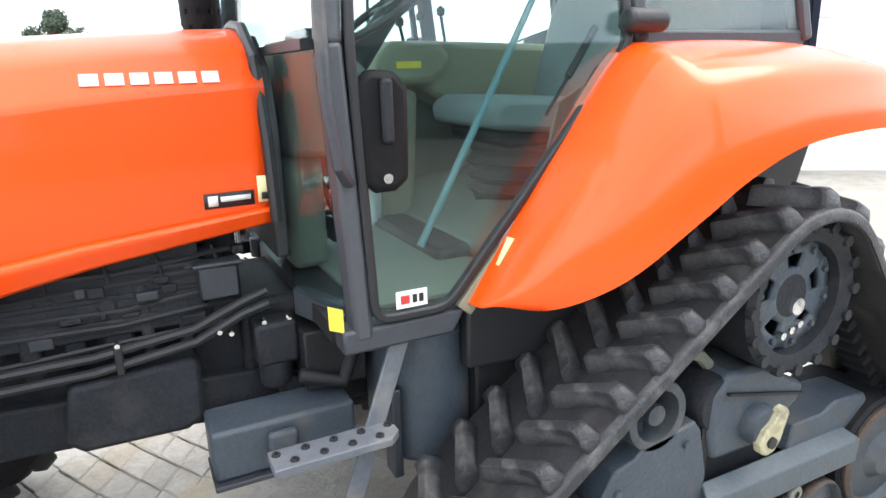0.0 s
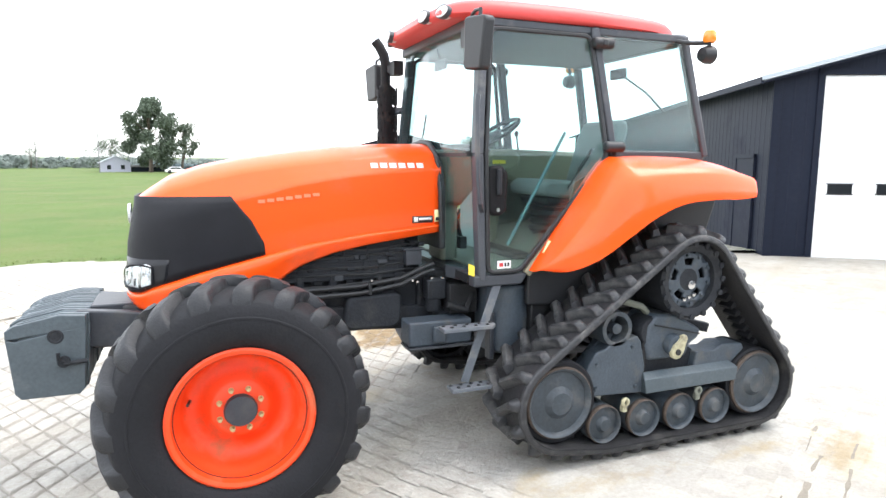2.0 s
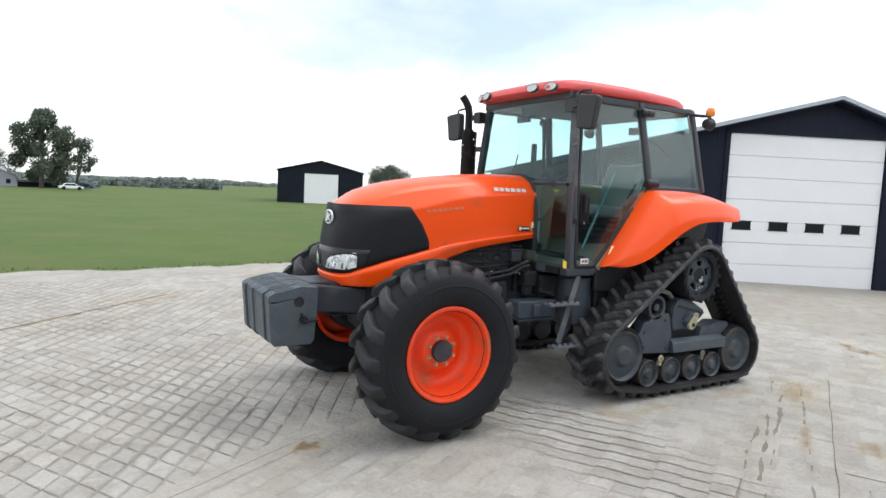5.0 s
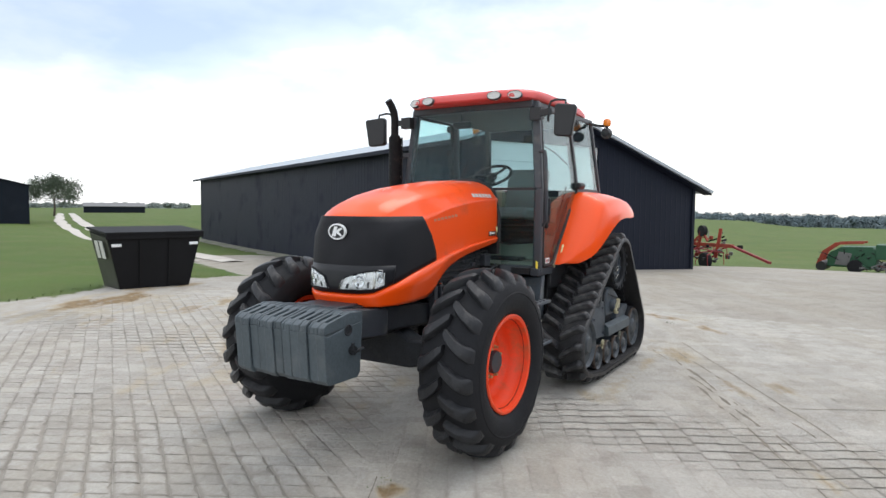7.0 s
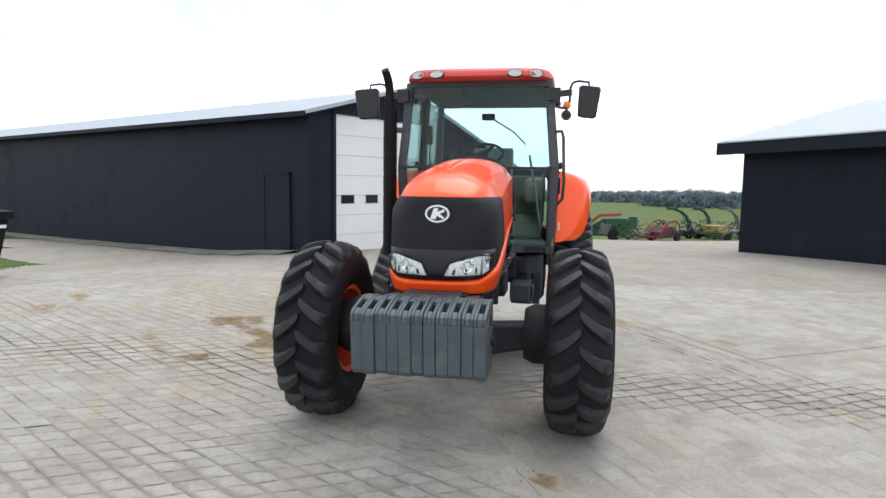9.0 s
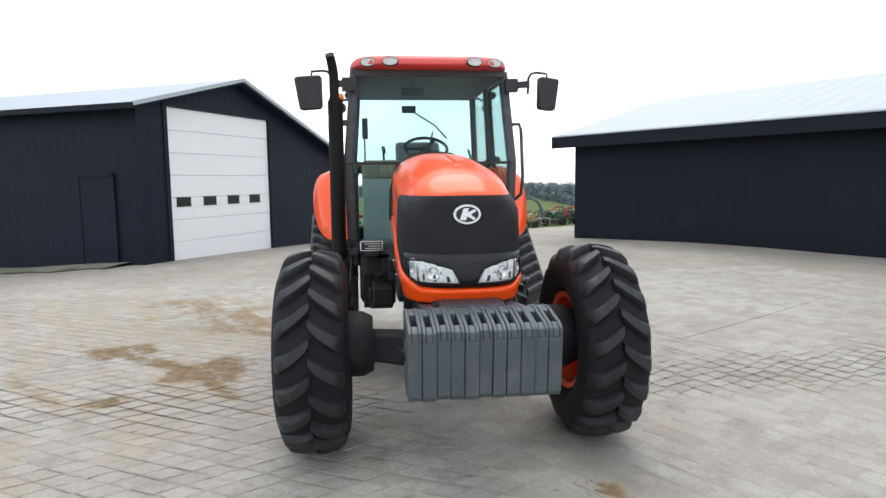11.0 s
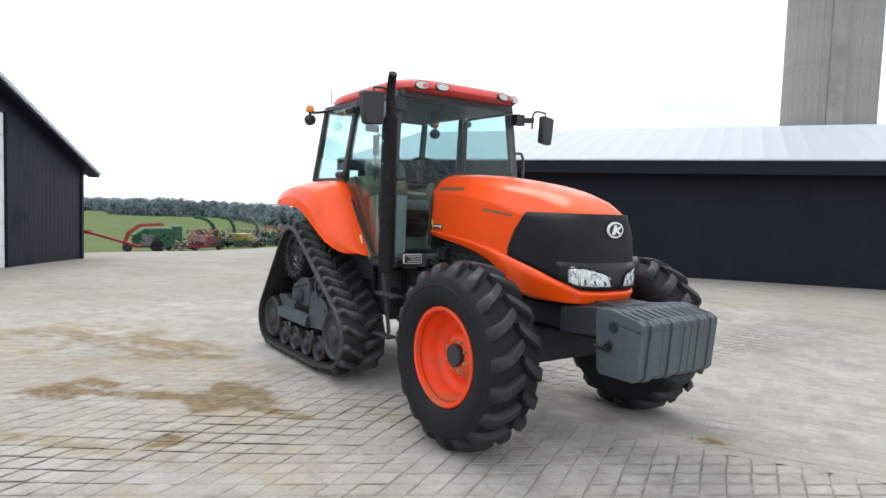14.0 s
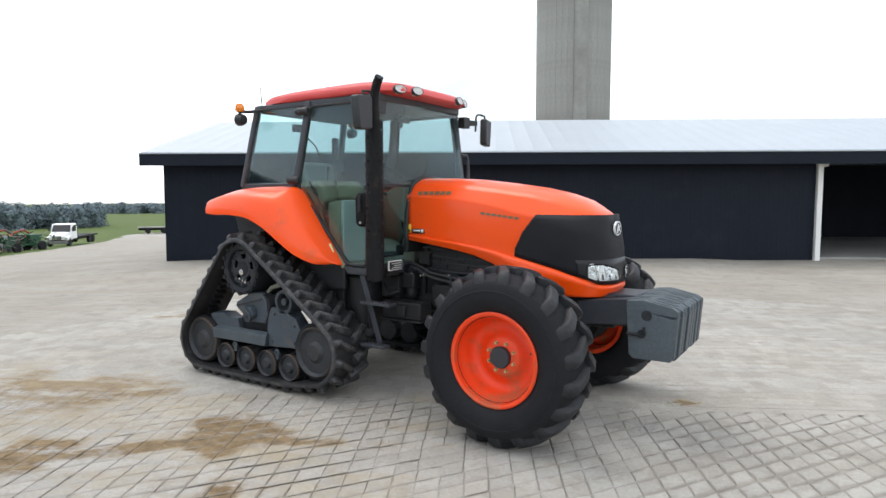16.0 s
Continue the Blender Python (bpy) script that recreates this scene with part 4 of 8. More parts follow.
def flank(u, z, side, out=0.0):
    """A point of the bonnet's side or nose at a height, pushed outwards by out."""
    x, y = plan(u)
    sx, sy = shoulder(u)
    lo, hi = curve(LIP_LOW, x), crown(sx, sy)
    q = min(max((z - lo) / (hi - lo), 0), 1)
    g = curve([(0, 0.95), (0.2, 1.0), (0.55, 1.0), (0.80, 0.985), (0.825, 0.972), (1, 0.79)], q)
    nose = max(0, (u - 0.7) / 0.3)
    x += nose ** 1.5 * curve([(0, 0.035), (0.2, 0.0), (0.6, 0.02), (1, 0.075)], q)
    p = Vector((x, y * g * side, z))
    if out:
        a, b = plan(max(u - 0.01, 0)), plan(min(u + 0.01, 1))
        t = Vector((b[0] - a[0], b[1] - a[1]))
        w = Vector((t.y, -t.x)).normalized()
        w = w if w.y >= 0 else -w
        p += Vector((w.x, w.y * side, 0)) * out
    return p


US = [i / 24 * 0.7 for i in range(24)] + [0.7 + 0.3 * i / 16 for i in range(17)]


def bonnet_rows():
    rows = []
    for side, us in ((-1, US), (1, US[-2::-1])):
        for u in us:
            x, y = plan(u)
            sx, sy = shoulder(u)
            lo, hi = curve(LIP_LOW, x), crown(sx, sy)
            row = [flank(u, lo + (hi - lo) * q, side) for q in (0, 0.08, 0.2, 0.4, 0.55, 0.7, 0.79, 0.80, 0.825, 0.835, 0.91, 0.98, 1.0)]
            rx = max(sx, -1.2)
            for k in range(1, 9):
                w = k / 8
                px, py = sx + (rx - sx) * w, sy * (1 - w)
                row.append(Vector((px, py * side, crown(px, py))))
            rows.append(row)
    return rows


part("bonnet", Shape().sheet(bonnet_rows()), "orange", tractor, "glossy orange bonnet", thick=0.012, smooth=50)


def band(u_of, z_of, rows, cols, out, both=True, side=-1):
    """A skin over the nose between two heights: from u_of(row) on one side round to the other."""
    grid = []
    for j in range(rows + 1):
        f, line = j / rows, []
        u0 = u_of(f)
        us = [u0 + (1 - u0) * i / cols for i in range(cols + 1)]
        for s, seq in (((-1, us), (1, us[-2::-1])) if both else ((side, us),)):
            line += [flank(u, z_of(u, f), s, out(f) if callable(out) else out) for u in seq]
        grid.append(line)
    return Shape().sheet(grid)


U_OF_X = lambda x: -x / 1.35 * 0.7 if x > -1.35 else 0.7
GRILLE_EDGE = [(0, -1.025), (0.2, -1.03), (0.6, -1.09), (1, -1.19)]
part("lower_lip", band(lambda f: 0.0, lambda u, f: curve(LIP_LOW, plan(u)[0]) + (curve(LIP_TOP, plan(u)[0]) - curve(LIP_LOW, plan(u)[0])) * f, 8, 44, lambda f: curve([(0, 0.006), (0.25, 0.011), (0.62, 0.019), (0.75, 0.021), (0.86, 0.017), (1, 0.005)], f)), "orange", tractor, thick=0.014, smooth=50)
grille = part("grille", band(lambda f: U_OF_X(curve(GRILLE_EDGE, f)), lambda u, f: curve(LIP_TOP, plan(u)[0]) + 0.004 + (1.492 - curve(LIP_TOP, plan(u)[0])) * f, 10, 40, 0.007), "black", tractor, "black perforated nose grille", thick=0.012, smooth=50)
part("grille_apron", band(lambda f: 0.775 - 0.012 * f, lambda u, f: curve(LIP_TOP, plan(u)[0]) + 0.006 + (1.172 - 0.02 * max(0.0, (0.9 - u)) - curve(LIP_TOP, plan(u)[0])) * f, 4, 30, lambda f: 0.0098 if f < 0.99 else 0.0075), "apron", grille, "smooth black panel round the headlights", thick=0.003, smooth=50)
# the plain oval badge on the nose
OVAL = [(math.cos(2 * math.pi * i / 40), math.sin(2 * math.pi * i / 40)) for i in range(40)]
badge = Shape()
badge.add([(-1.703, 0.075 * y, 1.394 + 0.0535 * z) for y, z in OVAL] + [(-1.69, 0.075 * y, 1.394 + 0.0535 * z) for y, z in OVAL], [tuple(range(40))] + [(i, (i + 1) % 40, 40 + (i + 1) % 40, 40 + i) for i in range(40)])
part("badge", badge, "badge", grille, "bright white oval badge")
mark = Shape().add([(-1.7048, 0.063 * y, 1.394 + 0.0425 * z) for y, z in OVAL], [tuple(range(40))])
part("badge_field", mark, "plastic", grille)
bars = Shape().add([(-1.7066, 0.93 * y, 1.394 + 0.93 * z) for y, z in ((0.046, -0.034), (0.022, 0.036), (-0.010, 0.036), (0.0, 0.012), (-0.044, 0.030), (-0.052, 0.018), (-0.020, -0.002), (-0.050, -0.024), (-0.040, -0.034), (0.002, -0.012), (0.008, -0.034))], [tuple(range(11))])
part("badge_bar", bars, "badge", grille)


def headlight(side):
    """A large clear headlight set in the foot of the grille, with two facetted reflectors."""
    def spot(w, f, out):
        u = curve([(0, 0.812), (1, 0.988)], w) - 0.014 * f * w
        low = curve([(0, 1.045), (0.12, 1.026), (0.3, 1.02), (1, 1.018)], w)
        high = curve([(0, 1.135), (0.1, 1.152), (0.5, 1.142), (0.85, 1.118), (1, 1.098)], w)
        return flank(u, low + (high - low) * f, side, out)

    def skin(out, bulge, w0=0.0, w1=1.0, f0=0.0, f1=1.0):
        return Shape().sheet([[spot(w0 + (w1 - w0) * i / 14, f0 + (f1 - f0) * j / 6, out + bulge * math.sin(math.pi * j / 6) ** 0.5) for i in range(15)] for j in range(7)])

    h = part("headlight", skin(0.011, 0.0), "lampwhite", tractor, "large clear headlight in the grille's foot", thick=0.006, smooth=50)
    part("lens", skin(0.016, 0.012), LAMPGLASS, h, thick=0.002, smooth=50)
    part("bezel", Shape().tube([spot(w, 0, 0.016) for w in (0, 0.25, 0.5, 0.75, 1)] + [spot(1, 1, 0.016)] + [spot(w, 1, 0.016) for w in (0.75, 0.5, 0.25, 0)] + [spot(0, 0.5, 0.016), spot(0, 0, 0.016)], 0.006, 6), "black", h)
    part("divider", skin(0.013, 0.004, 0.24, 0.30, 0.03, 0.97), "chrome", h, thick=0.003)
    for w, r in ((0.13, 0.022), (0.62, 0.036)):
        c = spot(w, 0.5, 0.014)
        nrm = (spot(w, 0.5, 0.05) - spot(w, 0.5, 0.02)).normalized()
        bowl = Shape().turned([(0.006, -0.004), (r * 0.35, 0.002), (r * 0.4, -0.004), (r, 0.004), (r * 1.08, 0.002)], axis="z", n=20, caps=False)
        part("reflector", bowl, "lens", h, at=Matrix.Translation(c) @ nrm.to_track_quat("Z", "Y").to_matrix().to_4x4())
    for k in range(5):
        w = 0.36 + 0.115 * k
        part("facet", skin(0.0125, 0.003, w, w + 0.085, 0.5, 0.95), "lens" if k % 2 else "lampwhite", h, thick=0.002)
        part("facet", skin(0.0125, 0.003, w + 0.02, w + 0.07, 0.1, 0.42), "lampwhite" if k % 2 else "boxgrey", h, thick=0.002)
    part("facet", skin(0.0125, 0.003, 0.05, 0.2, 0.62, 0.94), "lens", h, thick=0.002)


for s in (-1, 1):
    headlight(s)


def decal(name, x0, x1, z0, z1, side, material, out, label="", parent=tractor):
    rows = []
    for j in range(3):
        z = z0 + (z1 - z0) * j / 2
        rows.append([flank(U_OF_X(x0 + (x1 - x0) * i / 4), z, side, out) for i in range(5)])
    return part(name, Shape().sheet(rows), material, parent, label, thick=0.0015, smooth=50)


def print_bars(name, x0, x1, z, h, n, side, material, slope=0.0, out=0.004):
    """Raised lettering turned into plain bars."""
    step = (x1 - x0) / n
    for k in range(n):
        a, b = x0 + step * (k + 0.1), x0 + step * (k + 0.86)
        zz = z + slope * (a - x0)
        bar = Shape().sheet([[flank(U_OF_X(a), zz, side, out), flank(U_OF_X(b), zz, side, out)], [flank(U_OF_X(a), zz + h, side, out), flank(U_OF_X(b), zz + h, side, out)]])
        part(name, bar, material, tractor, thick=0.001, smooth=0)


for s in (-1, 1):
    print_bars("maker_mark", -0.43, -0.10, 1.643, 0.028, 6, s, "silver" if s < 0 else "dullprint")
    print_bars("model_mark", -1.06, -0.72, 1.457, 0.018, 7, s, "modelmark" if s < 0 else "dullprint", slope=0.11)
    plate = decal("dealer_sticker", -0.185, -0.055, 1.322, 1.362, s, "plastic", 0.004, "black sticker with white print")
    decal("print", -0.175, -0.15, 1.328, 1.356, s, "white", 0.0065, parent=plate)
    decal("print", -0.143, -0.065, 1.338, 1.352, s, "white", 0.0065, parent=plate)
    warn = decal("warning_sticker", -0.045, -0.008, 1.325, 1.398, s, "cream" if s < 0 else "yellow", 0.004, "pale yellow warning sticker")
    decal("print", -0.036, -0.018, 1.333, 1.352, s, "plastic", 0.0065, parent=warn)

# firewall and engine bay
part("firewall", Shape().prism([(-0.33, 1.16), (0.33, 1.16), (0.325, 1.5), (0.27, 1.68), (0.14, 1.765), (-0.14, 1.765), (-0.27, 1.68), (-0.325, 1.5)], -0.012, 0.03, "x"), "plastic", tractor, bevel=0.01)
part("bonnet_seal", Shape().tube([(-0.004, -0.34, 1.27), (-0.008, -0.335, 1.5), (-0.012, -0.285, 1.70), (-0.012, -0.15, 1.785), (-0.012, 0, 1.80), (-0.012, 0.15, 1.785), (-0.012, 0.285, 1.70), (-0.008, 0.335, 1.5), (-0.004, 0.34, 1.27)], 0.016, 8), "plastic", tractor)
engine = part("engine_block", Shape().box((-1.0, -0.2, 0.78), (-0.1, 0.2, 1.3)), "iron", tractor, "dark cast-iron engine block", bevel=0.012)
part("cylinder_bank", Shape().box((-0.96, -0.235, 0.98), (-0.16, 0.235, 1.2)), "iron", engine, bevel=0.012)
part("sump", Shape().box((-0.92, -0.17, 0.66), (-0.3, 0.17, 0.8)), "iron", engine, bevel=0.012)
pick = random.Random(17)
for s in (-1, 1):
    # the right flank's shade is in its colour: near-black instead of iron
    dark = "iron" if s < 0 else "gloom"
    for i in range(9):
        x, z = -0.95 + 0.095 * i, 1.0 + 0.035 * (i % 3)
        part("block_rib", Shape().box((x, s * 0.23, z - 0.1), (x + pick.uniform(0.03, 0.08), s * pick.uniform(0.25, 0.275), z + pick.uniform(0.04, 0.14))), dark, engine, bevel=0.01)
    for i in range(6):
        x = -0.9 + 0.14 * i + pick.uniform(-0.03, 0.03)
        part("side_cover", Shape().turned([(0.0, s * 0.2), (0.026, s * 0.2), (0.026, s * 0.265), (0.018, s * 0.272), (0.0, s * 0.272)], (x, 0, pick.uniform(1.06, 1.2)), "y", 12), dark, engine, bevel=0.004)
        part("injector_pipe", Shape().tube([(x, s * 0.262, 1.21), (x + 0.01, s * 0.275, 1.17), (x + 0.015, s * 0.268, 1.12), (x + 0.04, s * 0.262, 1.10)], 0.006, 6), dark, engine)
    for i in range(22):
        x, z = pick.uniform(-0.95, -0.12), pick.uniform(0.98, 1.24)
        a, b, c = pick.uniform(0.015, 0.07), pick.uniform(0.012, 0.03), pick.uniform(0.01, 0.035)
        part("engine_fitting", Shape().box((x, s * 0.24, z), (x + a, s * (0.258 + b), z + c)), "iron" if i % 4 or s > 0 else "boxgrey", engine, bevel=0.004)
    for i in range(5):
        z = 0.965 + 0.055 * i + pick.uniform(-0.01, 0.01)
        part("wiring_loom", Shape().tube([(-0.95, s * 0.265, z), (-0.7, s * pick.uniform(0.262, 0.278), z + pick.uniform(-0.008, 0.008)), (-0.42, s * 0.27, z + pick.uniform(-0.008, 0.012)), (-0.13, s * 0.27, z + 0.02)], 0.008, 6), "plastic", engine)
    part("frame_rail", Shape().prism([(-1.62, 0.73), (-0.75, 0.70), (0.0, 0.66), (0.0, 0.80), (-0.75, 0.84), (-1.62, 0.90)], s * 0.2, s * 0.255), dark, tractor, bevel=0.008)
    part("oil_line", Shape().tube([(-0.86, s * 0.30, 0.955), (-0.5, s * 0.315, 0.965), (-0.25, s * 0.33, 1.0), (-0.12, s * 0.335, 1.055), (-0.05, s * 0.33, 1.075)], 0.013, 8), "plastic", tractor)
    part("oil_line", Shape().tube([(-0.86, s * 0.305, 0.915), (-0.5, s * 0.32, 0.925), (-0.25, s * 0.338, 0.965), (-0.12, s * 0.345, 1.025), (-0.05, s * 0.34, 1.04)], 0.013, 8), "plastic", tractor)
    part("hose_clip", Shape().box((-0.452, s * 0.30, 0.91), (-0.432, s * 0.338, 0.985)), "plastic", tractor, bevel=0.004)
    part("oil_pan", Shape().prism([(-0.60, 0.74), (-0.57, 0.90), (-0.27, 0.915), (-0.245, 0.89), (-0.25, 0.73), (-0.3, 0.70), (-0.56, 0.705)], s * 0.2, s * 0.325), dark, tractor, bevel=0.02)
    part("filter_housing", Shape().box((-0.10, s * 0.27, 0.86), (0.02, s * 0.37, 0.985)).turned([(0.0, 0.78), (0.042, 0.78), (0.048, 0.80), (0.048, 0.87), (0.0, 0.87)], (-0.045, s * 0.32, 0), "z", 18), dark, tractor, bevel=0.012)
    part("filter_pipe", Shape().tube([(-0.05, s * 0.33, 0.84), (-0.02, s * 0.32, 0.78), (0.05, s * 0.30, 0.76), (0.1, s * 0.28, 0.8)], 0.034, 10), dark, tractor)
    # grey on the left, near-black on the right, where shade is painted in
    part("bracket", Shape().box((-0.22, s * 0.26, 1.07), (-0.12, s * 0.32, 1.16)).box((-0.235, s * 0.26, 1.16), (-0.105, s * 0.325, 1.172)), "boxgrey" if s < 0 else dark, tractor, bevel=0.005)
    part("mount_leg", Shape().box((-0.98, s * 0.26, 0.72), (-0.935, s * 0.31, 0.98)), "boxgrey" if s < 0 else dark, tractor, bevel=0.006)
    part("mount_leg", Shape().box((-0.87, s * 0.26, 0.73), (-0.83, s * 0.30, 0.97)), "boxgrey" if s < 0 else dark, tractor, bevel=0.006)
    for x, z in ((-0.955, 1.0), (-0.895, 0.955), (-0.44, 1.0), (-0.19, 0.985), (-0.16, 0.975), (-0.07, 0.99), (0.0, 0.985)):
        part("fitting", Shape().turned([(0.0, -0.012), (0.007, -0.012), (0.007, 0.012), (0.0, 0.012)], (x, s * 0.345, z), "y", 8), "chrome", tractor)
    part("block_cover", Shape().box((-0.9, s * 0.24, 0.995), (-0.21, s * 0.266, 1.235)), dark, engine, bevel=0.006)
    for z, d0 in ((1.03, 0.271), (1.095, 0.27), (1.16, 0.274), (1.222, 0.27)):
        part("block_ledge", Shape().box((-0.93, s * 0.22, z), (-0.2, s * d0, z + 0.016)), dark, engine, bevel=0.004)
    part("engine_shroud", Shape().box((-1.32, s * 0.2, 0.9), (-0.98, s * 0.3, 1.12)), dark, tractor, bevel=0.02)
part("transmission", Shape().box((-0.12, -0.24, 0.62), (1.55, 0.24, 1.02)).box((0.5, -0.3, 0.68), (1.5, 0.3, 1.1)), "iron", tractor, "dark transmission housing", bevel=0.02)
part("rear_axle", Shape().turned([(0.0, -0.66), (0.13, -0.66), (0.16, -0.3), (0.16, 0.3), (0.13, 0.66), (0.0, 0.66)], (1.32, 0, 1.0), "y", 24), "iron", tractor)
part("drive_shaft", Shape().turned([(0.0, -1.2), (0.04, -1.2), (0.04, -0.1), (0.0, -0.1)], (0, 0, 0.70), "x", 14), "iron", tractor)
part("radiator_support", Shape().box((-1.58, -0.26, 0.88), (-1.1, 0.26, 1.3)), "iron", tractor, bevel=0.02)

# front axle
part("front_axle", Shape().prism([(-0.62, 0.50), (-0.3, 0.44), (0.3, 0.44), (0.62, 0.50), (0.62, 0.66), (0.3, 0.64), (0.14, 0.72), (-0.14, 0.72), (-0.3, 0.64), (-0.62, 0.66)], -1.31, -1.13, "x"), "iron", tractor, "dark front axle beam", bevel=0.02)
part("axle_cradle", Shape().box((-1.75, -0.2, 0.68), (-0.9, 0.2, 0.92)), "gloom", tractor, bevel=0.015)
for s in (-1, 1):
    part("axle_hub", Shape().turned([(0.0, s * 0.52), (0.17, s * 0.52), (0.2, s * 0.58), (0.2, s * 0.7), (0.15, s * 0.8), (0.15, s * 0.86), (0.0, s * 0.86)], (-1.22, 0, 0.58), "y", 24), "iron", tractor)
    part("tie_rod", Shape().tube([(-1.05, s * 0.1, 0.56), (-1.03, s * 0.56, 0.56)], 0.02, 10), "steel", tractor)

# front wheels
WHEEL_X, WHEEL_Z, TYRE_R = -1.22, 0.552, 0.566
LUGS = 19


def tyre_radius(v):
    """Outer radius of the casing at v, from -1 at one edge of the tread to 1 at the other."""
    return TYRE_R - 0.035 * abs(v) ** 2.4


def lug_mesh(hand):
    """One tread bar, bent from steep at the middle of the tread to nearly straight across at its shoulder."""
    s, rows = Shape(), []
    for i in range(10):
        f = i / 9
        v = -0.02 + f * 1.07
        a = radians(-3 + 11.5 * (1 - (1 - f) ** 1.6))
        half = radians(curve([(0, 2.4), (0.12, 3.5), (0.7, 4.0), (0.9, 4.6), (1, 4.4)], f))
        end = 0.055 if i == 9 else (0.012 if i == 8 else (0.008 if i == 0 else 0.0))
        base = tyre_radius(min(v, 1.0)) - 0.02 - (0.06 if i == 9 else 0.0)
        top = tyre_radius(min(v, 1.0)) + 0.047 - end
        y = hand * v * 0.178
        rows.append([(r * math.cos(a + da), y, r * math.sin(a + da)) for da, r in ((-half * 1.3, base), (-half * 1.0, top - 0.012), (-half * 0.72, top), (half * 0.72, top), (half * 1.0, top - 0.012), (half * 1.3, base))])
    s.sheet(rows)
    n = len(s.v)
    s.f += [tuple(range(6)), tuple(range(n - 1, n - 7, -1))]
    return s.mesh("tread_lug", 50)


LUG_MESH = {h: lug_mesh(h) for h in (-1, 1)}
for me in LUG_MESH.values():
    me.materials.append(M["lug"])


def front_wheel(side):
    yc = side * 0.868
    m = Matrix.Translation((WHEEL_X, yc, WHEEL_Z))
    w = 0.2
    half = []
    for v in (1.0, 0.85, 0.6, 0.3, 0.0):
        half.append((tyre_radius(v), v * 0.176))
    casing = [(0.318, 0.148), (0.335, 0.174), (0.375, 0.198), (0.43, 0.208), (0.48, 0.201), (0.508, 0.191), (0.523, 0.183)]
    profile = [(r, -y) for r, y in casing] + [(r, -y) for r, y in half] + [(r, y) for r, y in half[-2::-1]] + [(r, y) for r, y in casing[::-1]]
    t = part("front_tyre", Shape().turned([(0.285, -0.14)] + profile + [(0.285, 0.14)], axis="y", n=72, caps=False), "rubber", tractor, "black ribbed farm tyre with deep chevron lugs", at=m, smooth=60)
    for k in range(LUGS):
        for h in (-1, 1):
            a = 360 / LUGS * (k + (0.5 if h > 0 else 0)) + 4
            part("tread_lug", LUG_MESH[h], "lug", t, at=pose(0, 0, 0, 0, -a, 0))
    part("sidewall_ring", Shape().turned([(0.47, side * 0.2025), (0.467, side * 0.2065), (0.458, side * 0.2075), (0.455, side * 0.2035)], axis="y", n=64, caps=False), "rubber", t)
    d = side
    rim = part("front_rim", Shape().turned([(0.276, -d * 0.15), (0.308, -d * 0.165), (0.308, -d * 0.15), (0.290, -d * 0.12), (0.267, -d * 0.02), (0.271, d * 0.03), (0.293, d * 0.125), (0.296, d * 0.15), (0.322, d * 0.158), (0.324, d * 0.172), (0.313, d * 0.178), (0.296, d * 0.172), (0.289, d * 0.14), (0.284, d * 0.10), (0.272, d * 0.085), (0.262, d * 0.04), (0.245, d * 0.002), (0.212, -d * 0.016), (0.182, -d * 0.010), (0.156, d * 0.010), (0.136, d * 0.030), (0.118, d * 0.042), (0.000, d * 0.046)], axis="y", n=64, caps=False), "rim", tractor, "orange dished steel wheel rim", at=m, smooth=40)
    part("hub_cap", Shape().turned([(0.072, d * 0.06), (0.076, d * 0.085), (0.07, d * 0.1), (0.0, d * 0.102)], axis="y", n=28), "boxgrey", rim, "grey hub cap", at=pose(0, -d * 0.02, 0))
    for k in range(8):
        a = 2 * math.pi * (k + 0.5) / 8
        part("wheel_bolt", Shape().turned([(0.0, d * 0.058), (0.014, d * 0.058), (0.014, d * 0.066), (0.010, d * 0.066), (0.009, d * 0.086), (0.0, d * 0.087)], (0.099 * math.cos(a), 0, 0.099 * math.sin(a)), "y", 8), "brass", rim, at=pose(0, -d * 0.02, 0))
    part("tyre_valve", Shape().tube([(-0.215, d * 0.0, 0.05), (-0.225, d * 0.06, 0.052)], 0.007, 6), "plastic", rim)


for s in (-1, 1):
    front_wheel(s)

# front weights on their carrier


def front_weight(y0, y1, parent, k):
    """A slab weight with a slot as a grip in its sloping top."""
    d = 0.004 * math.sin(k * 2.7)
    s = Shape()
    body = [(-2.228, 0.862), (-2.205, 0.588), (-2.18, 0.560), (-1.93, 0.560), (-1.905, 0.59), (-1.885, 0.90), (-2.06, 0.875), (-2.19, 0.848)]
    s.prism([(x + d, z) for x, z in body], y0, y1)
    rail = [(-2.2285, 0.86), (-1.885, 0.895), (-1.885, 0.955), (-2.0, 0.965), (-2.19, 0.925), (-2.228, 0.902)]
    for a, b in ((y0, y0 + 0.0175), (y1 - 0.0175, y1)):
        s.prism([(x + d, z) for x, z in rail], a, b)
    s.prism([(-2.228 + d, 0.861), (-2.178 + d, 0.852), (-2.178 + d, 0.926), (-2.19 + d, 0.922), (-2.225 + d, 0.900)], y0 + 0.018, y1 - 0.018)
    s.prism([(-2.045 + d, 0.877), (-1.887 + d, 0.895), (-1.887 + d, 0.952), (-2.0 + d, 0.961), (-2.045 + d, 0.952)], y0 + 0.018, y1 - 0.018)
    return part("suitcase_weight", s, "weight", parent, bevel=0.004, at=pose(-0.012 + 0.006 * math.sin(k * 1.9), 0, -0.03 + 0.003 * math.sin(k * 4.1)))


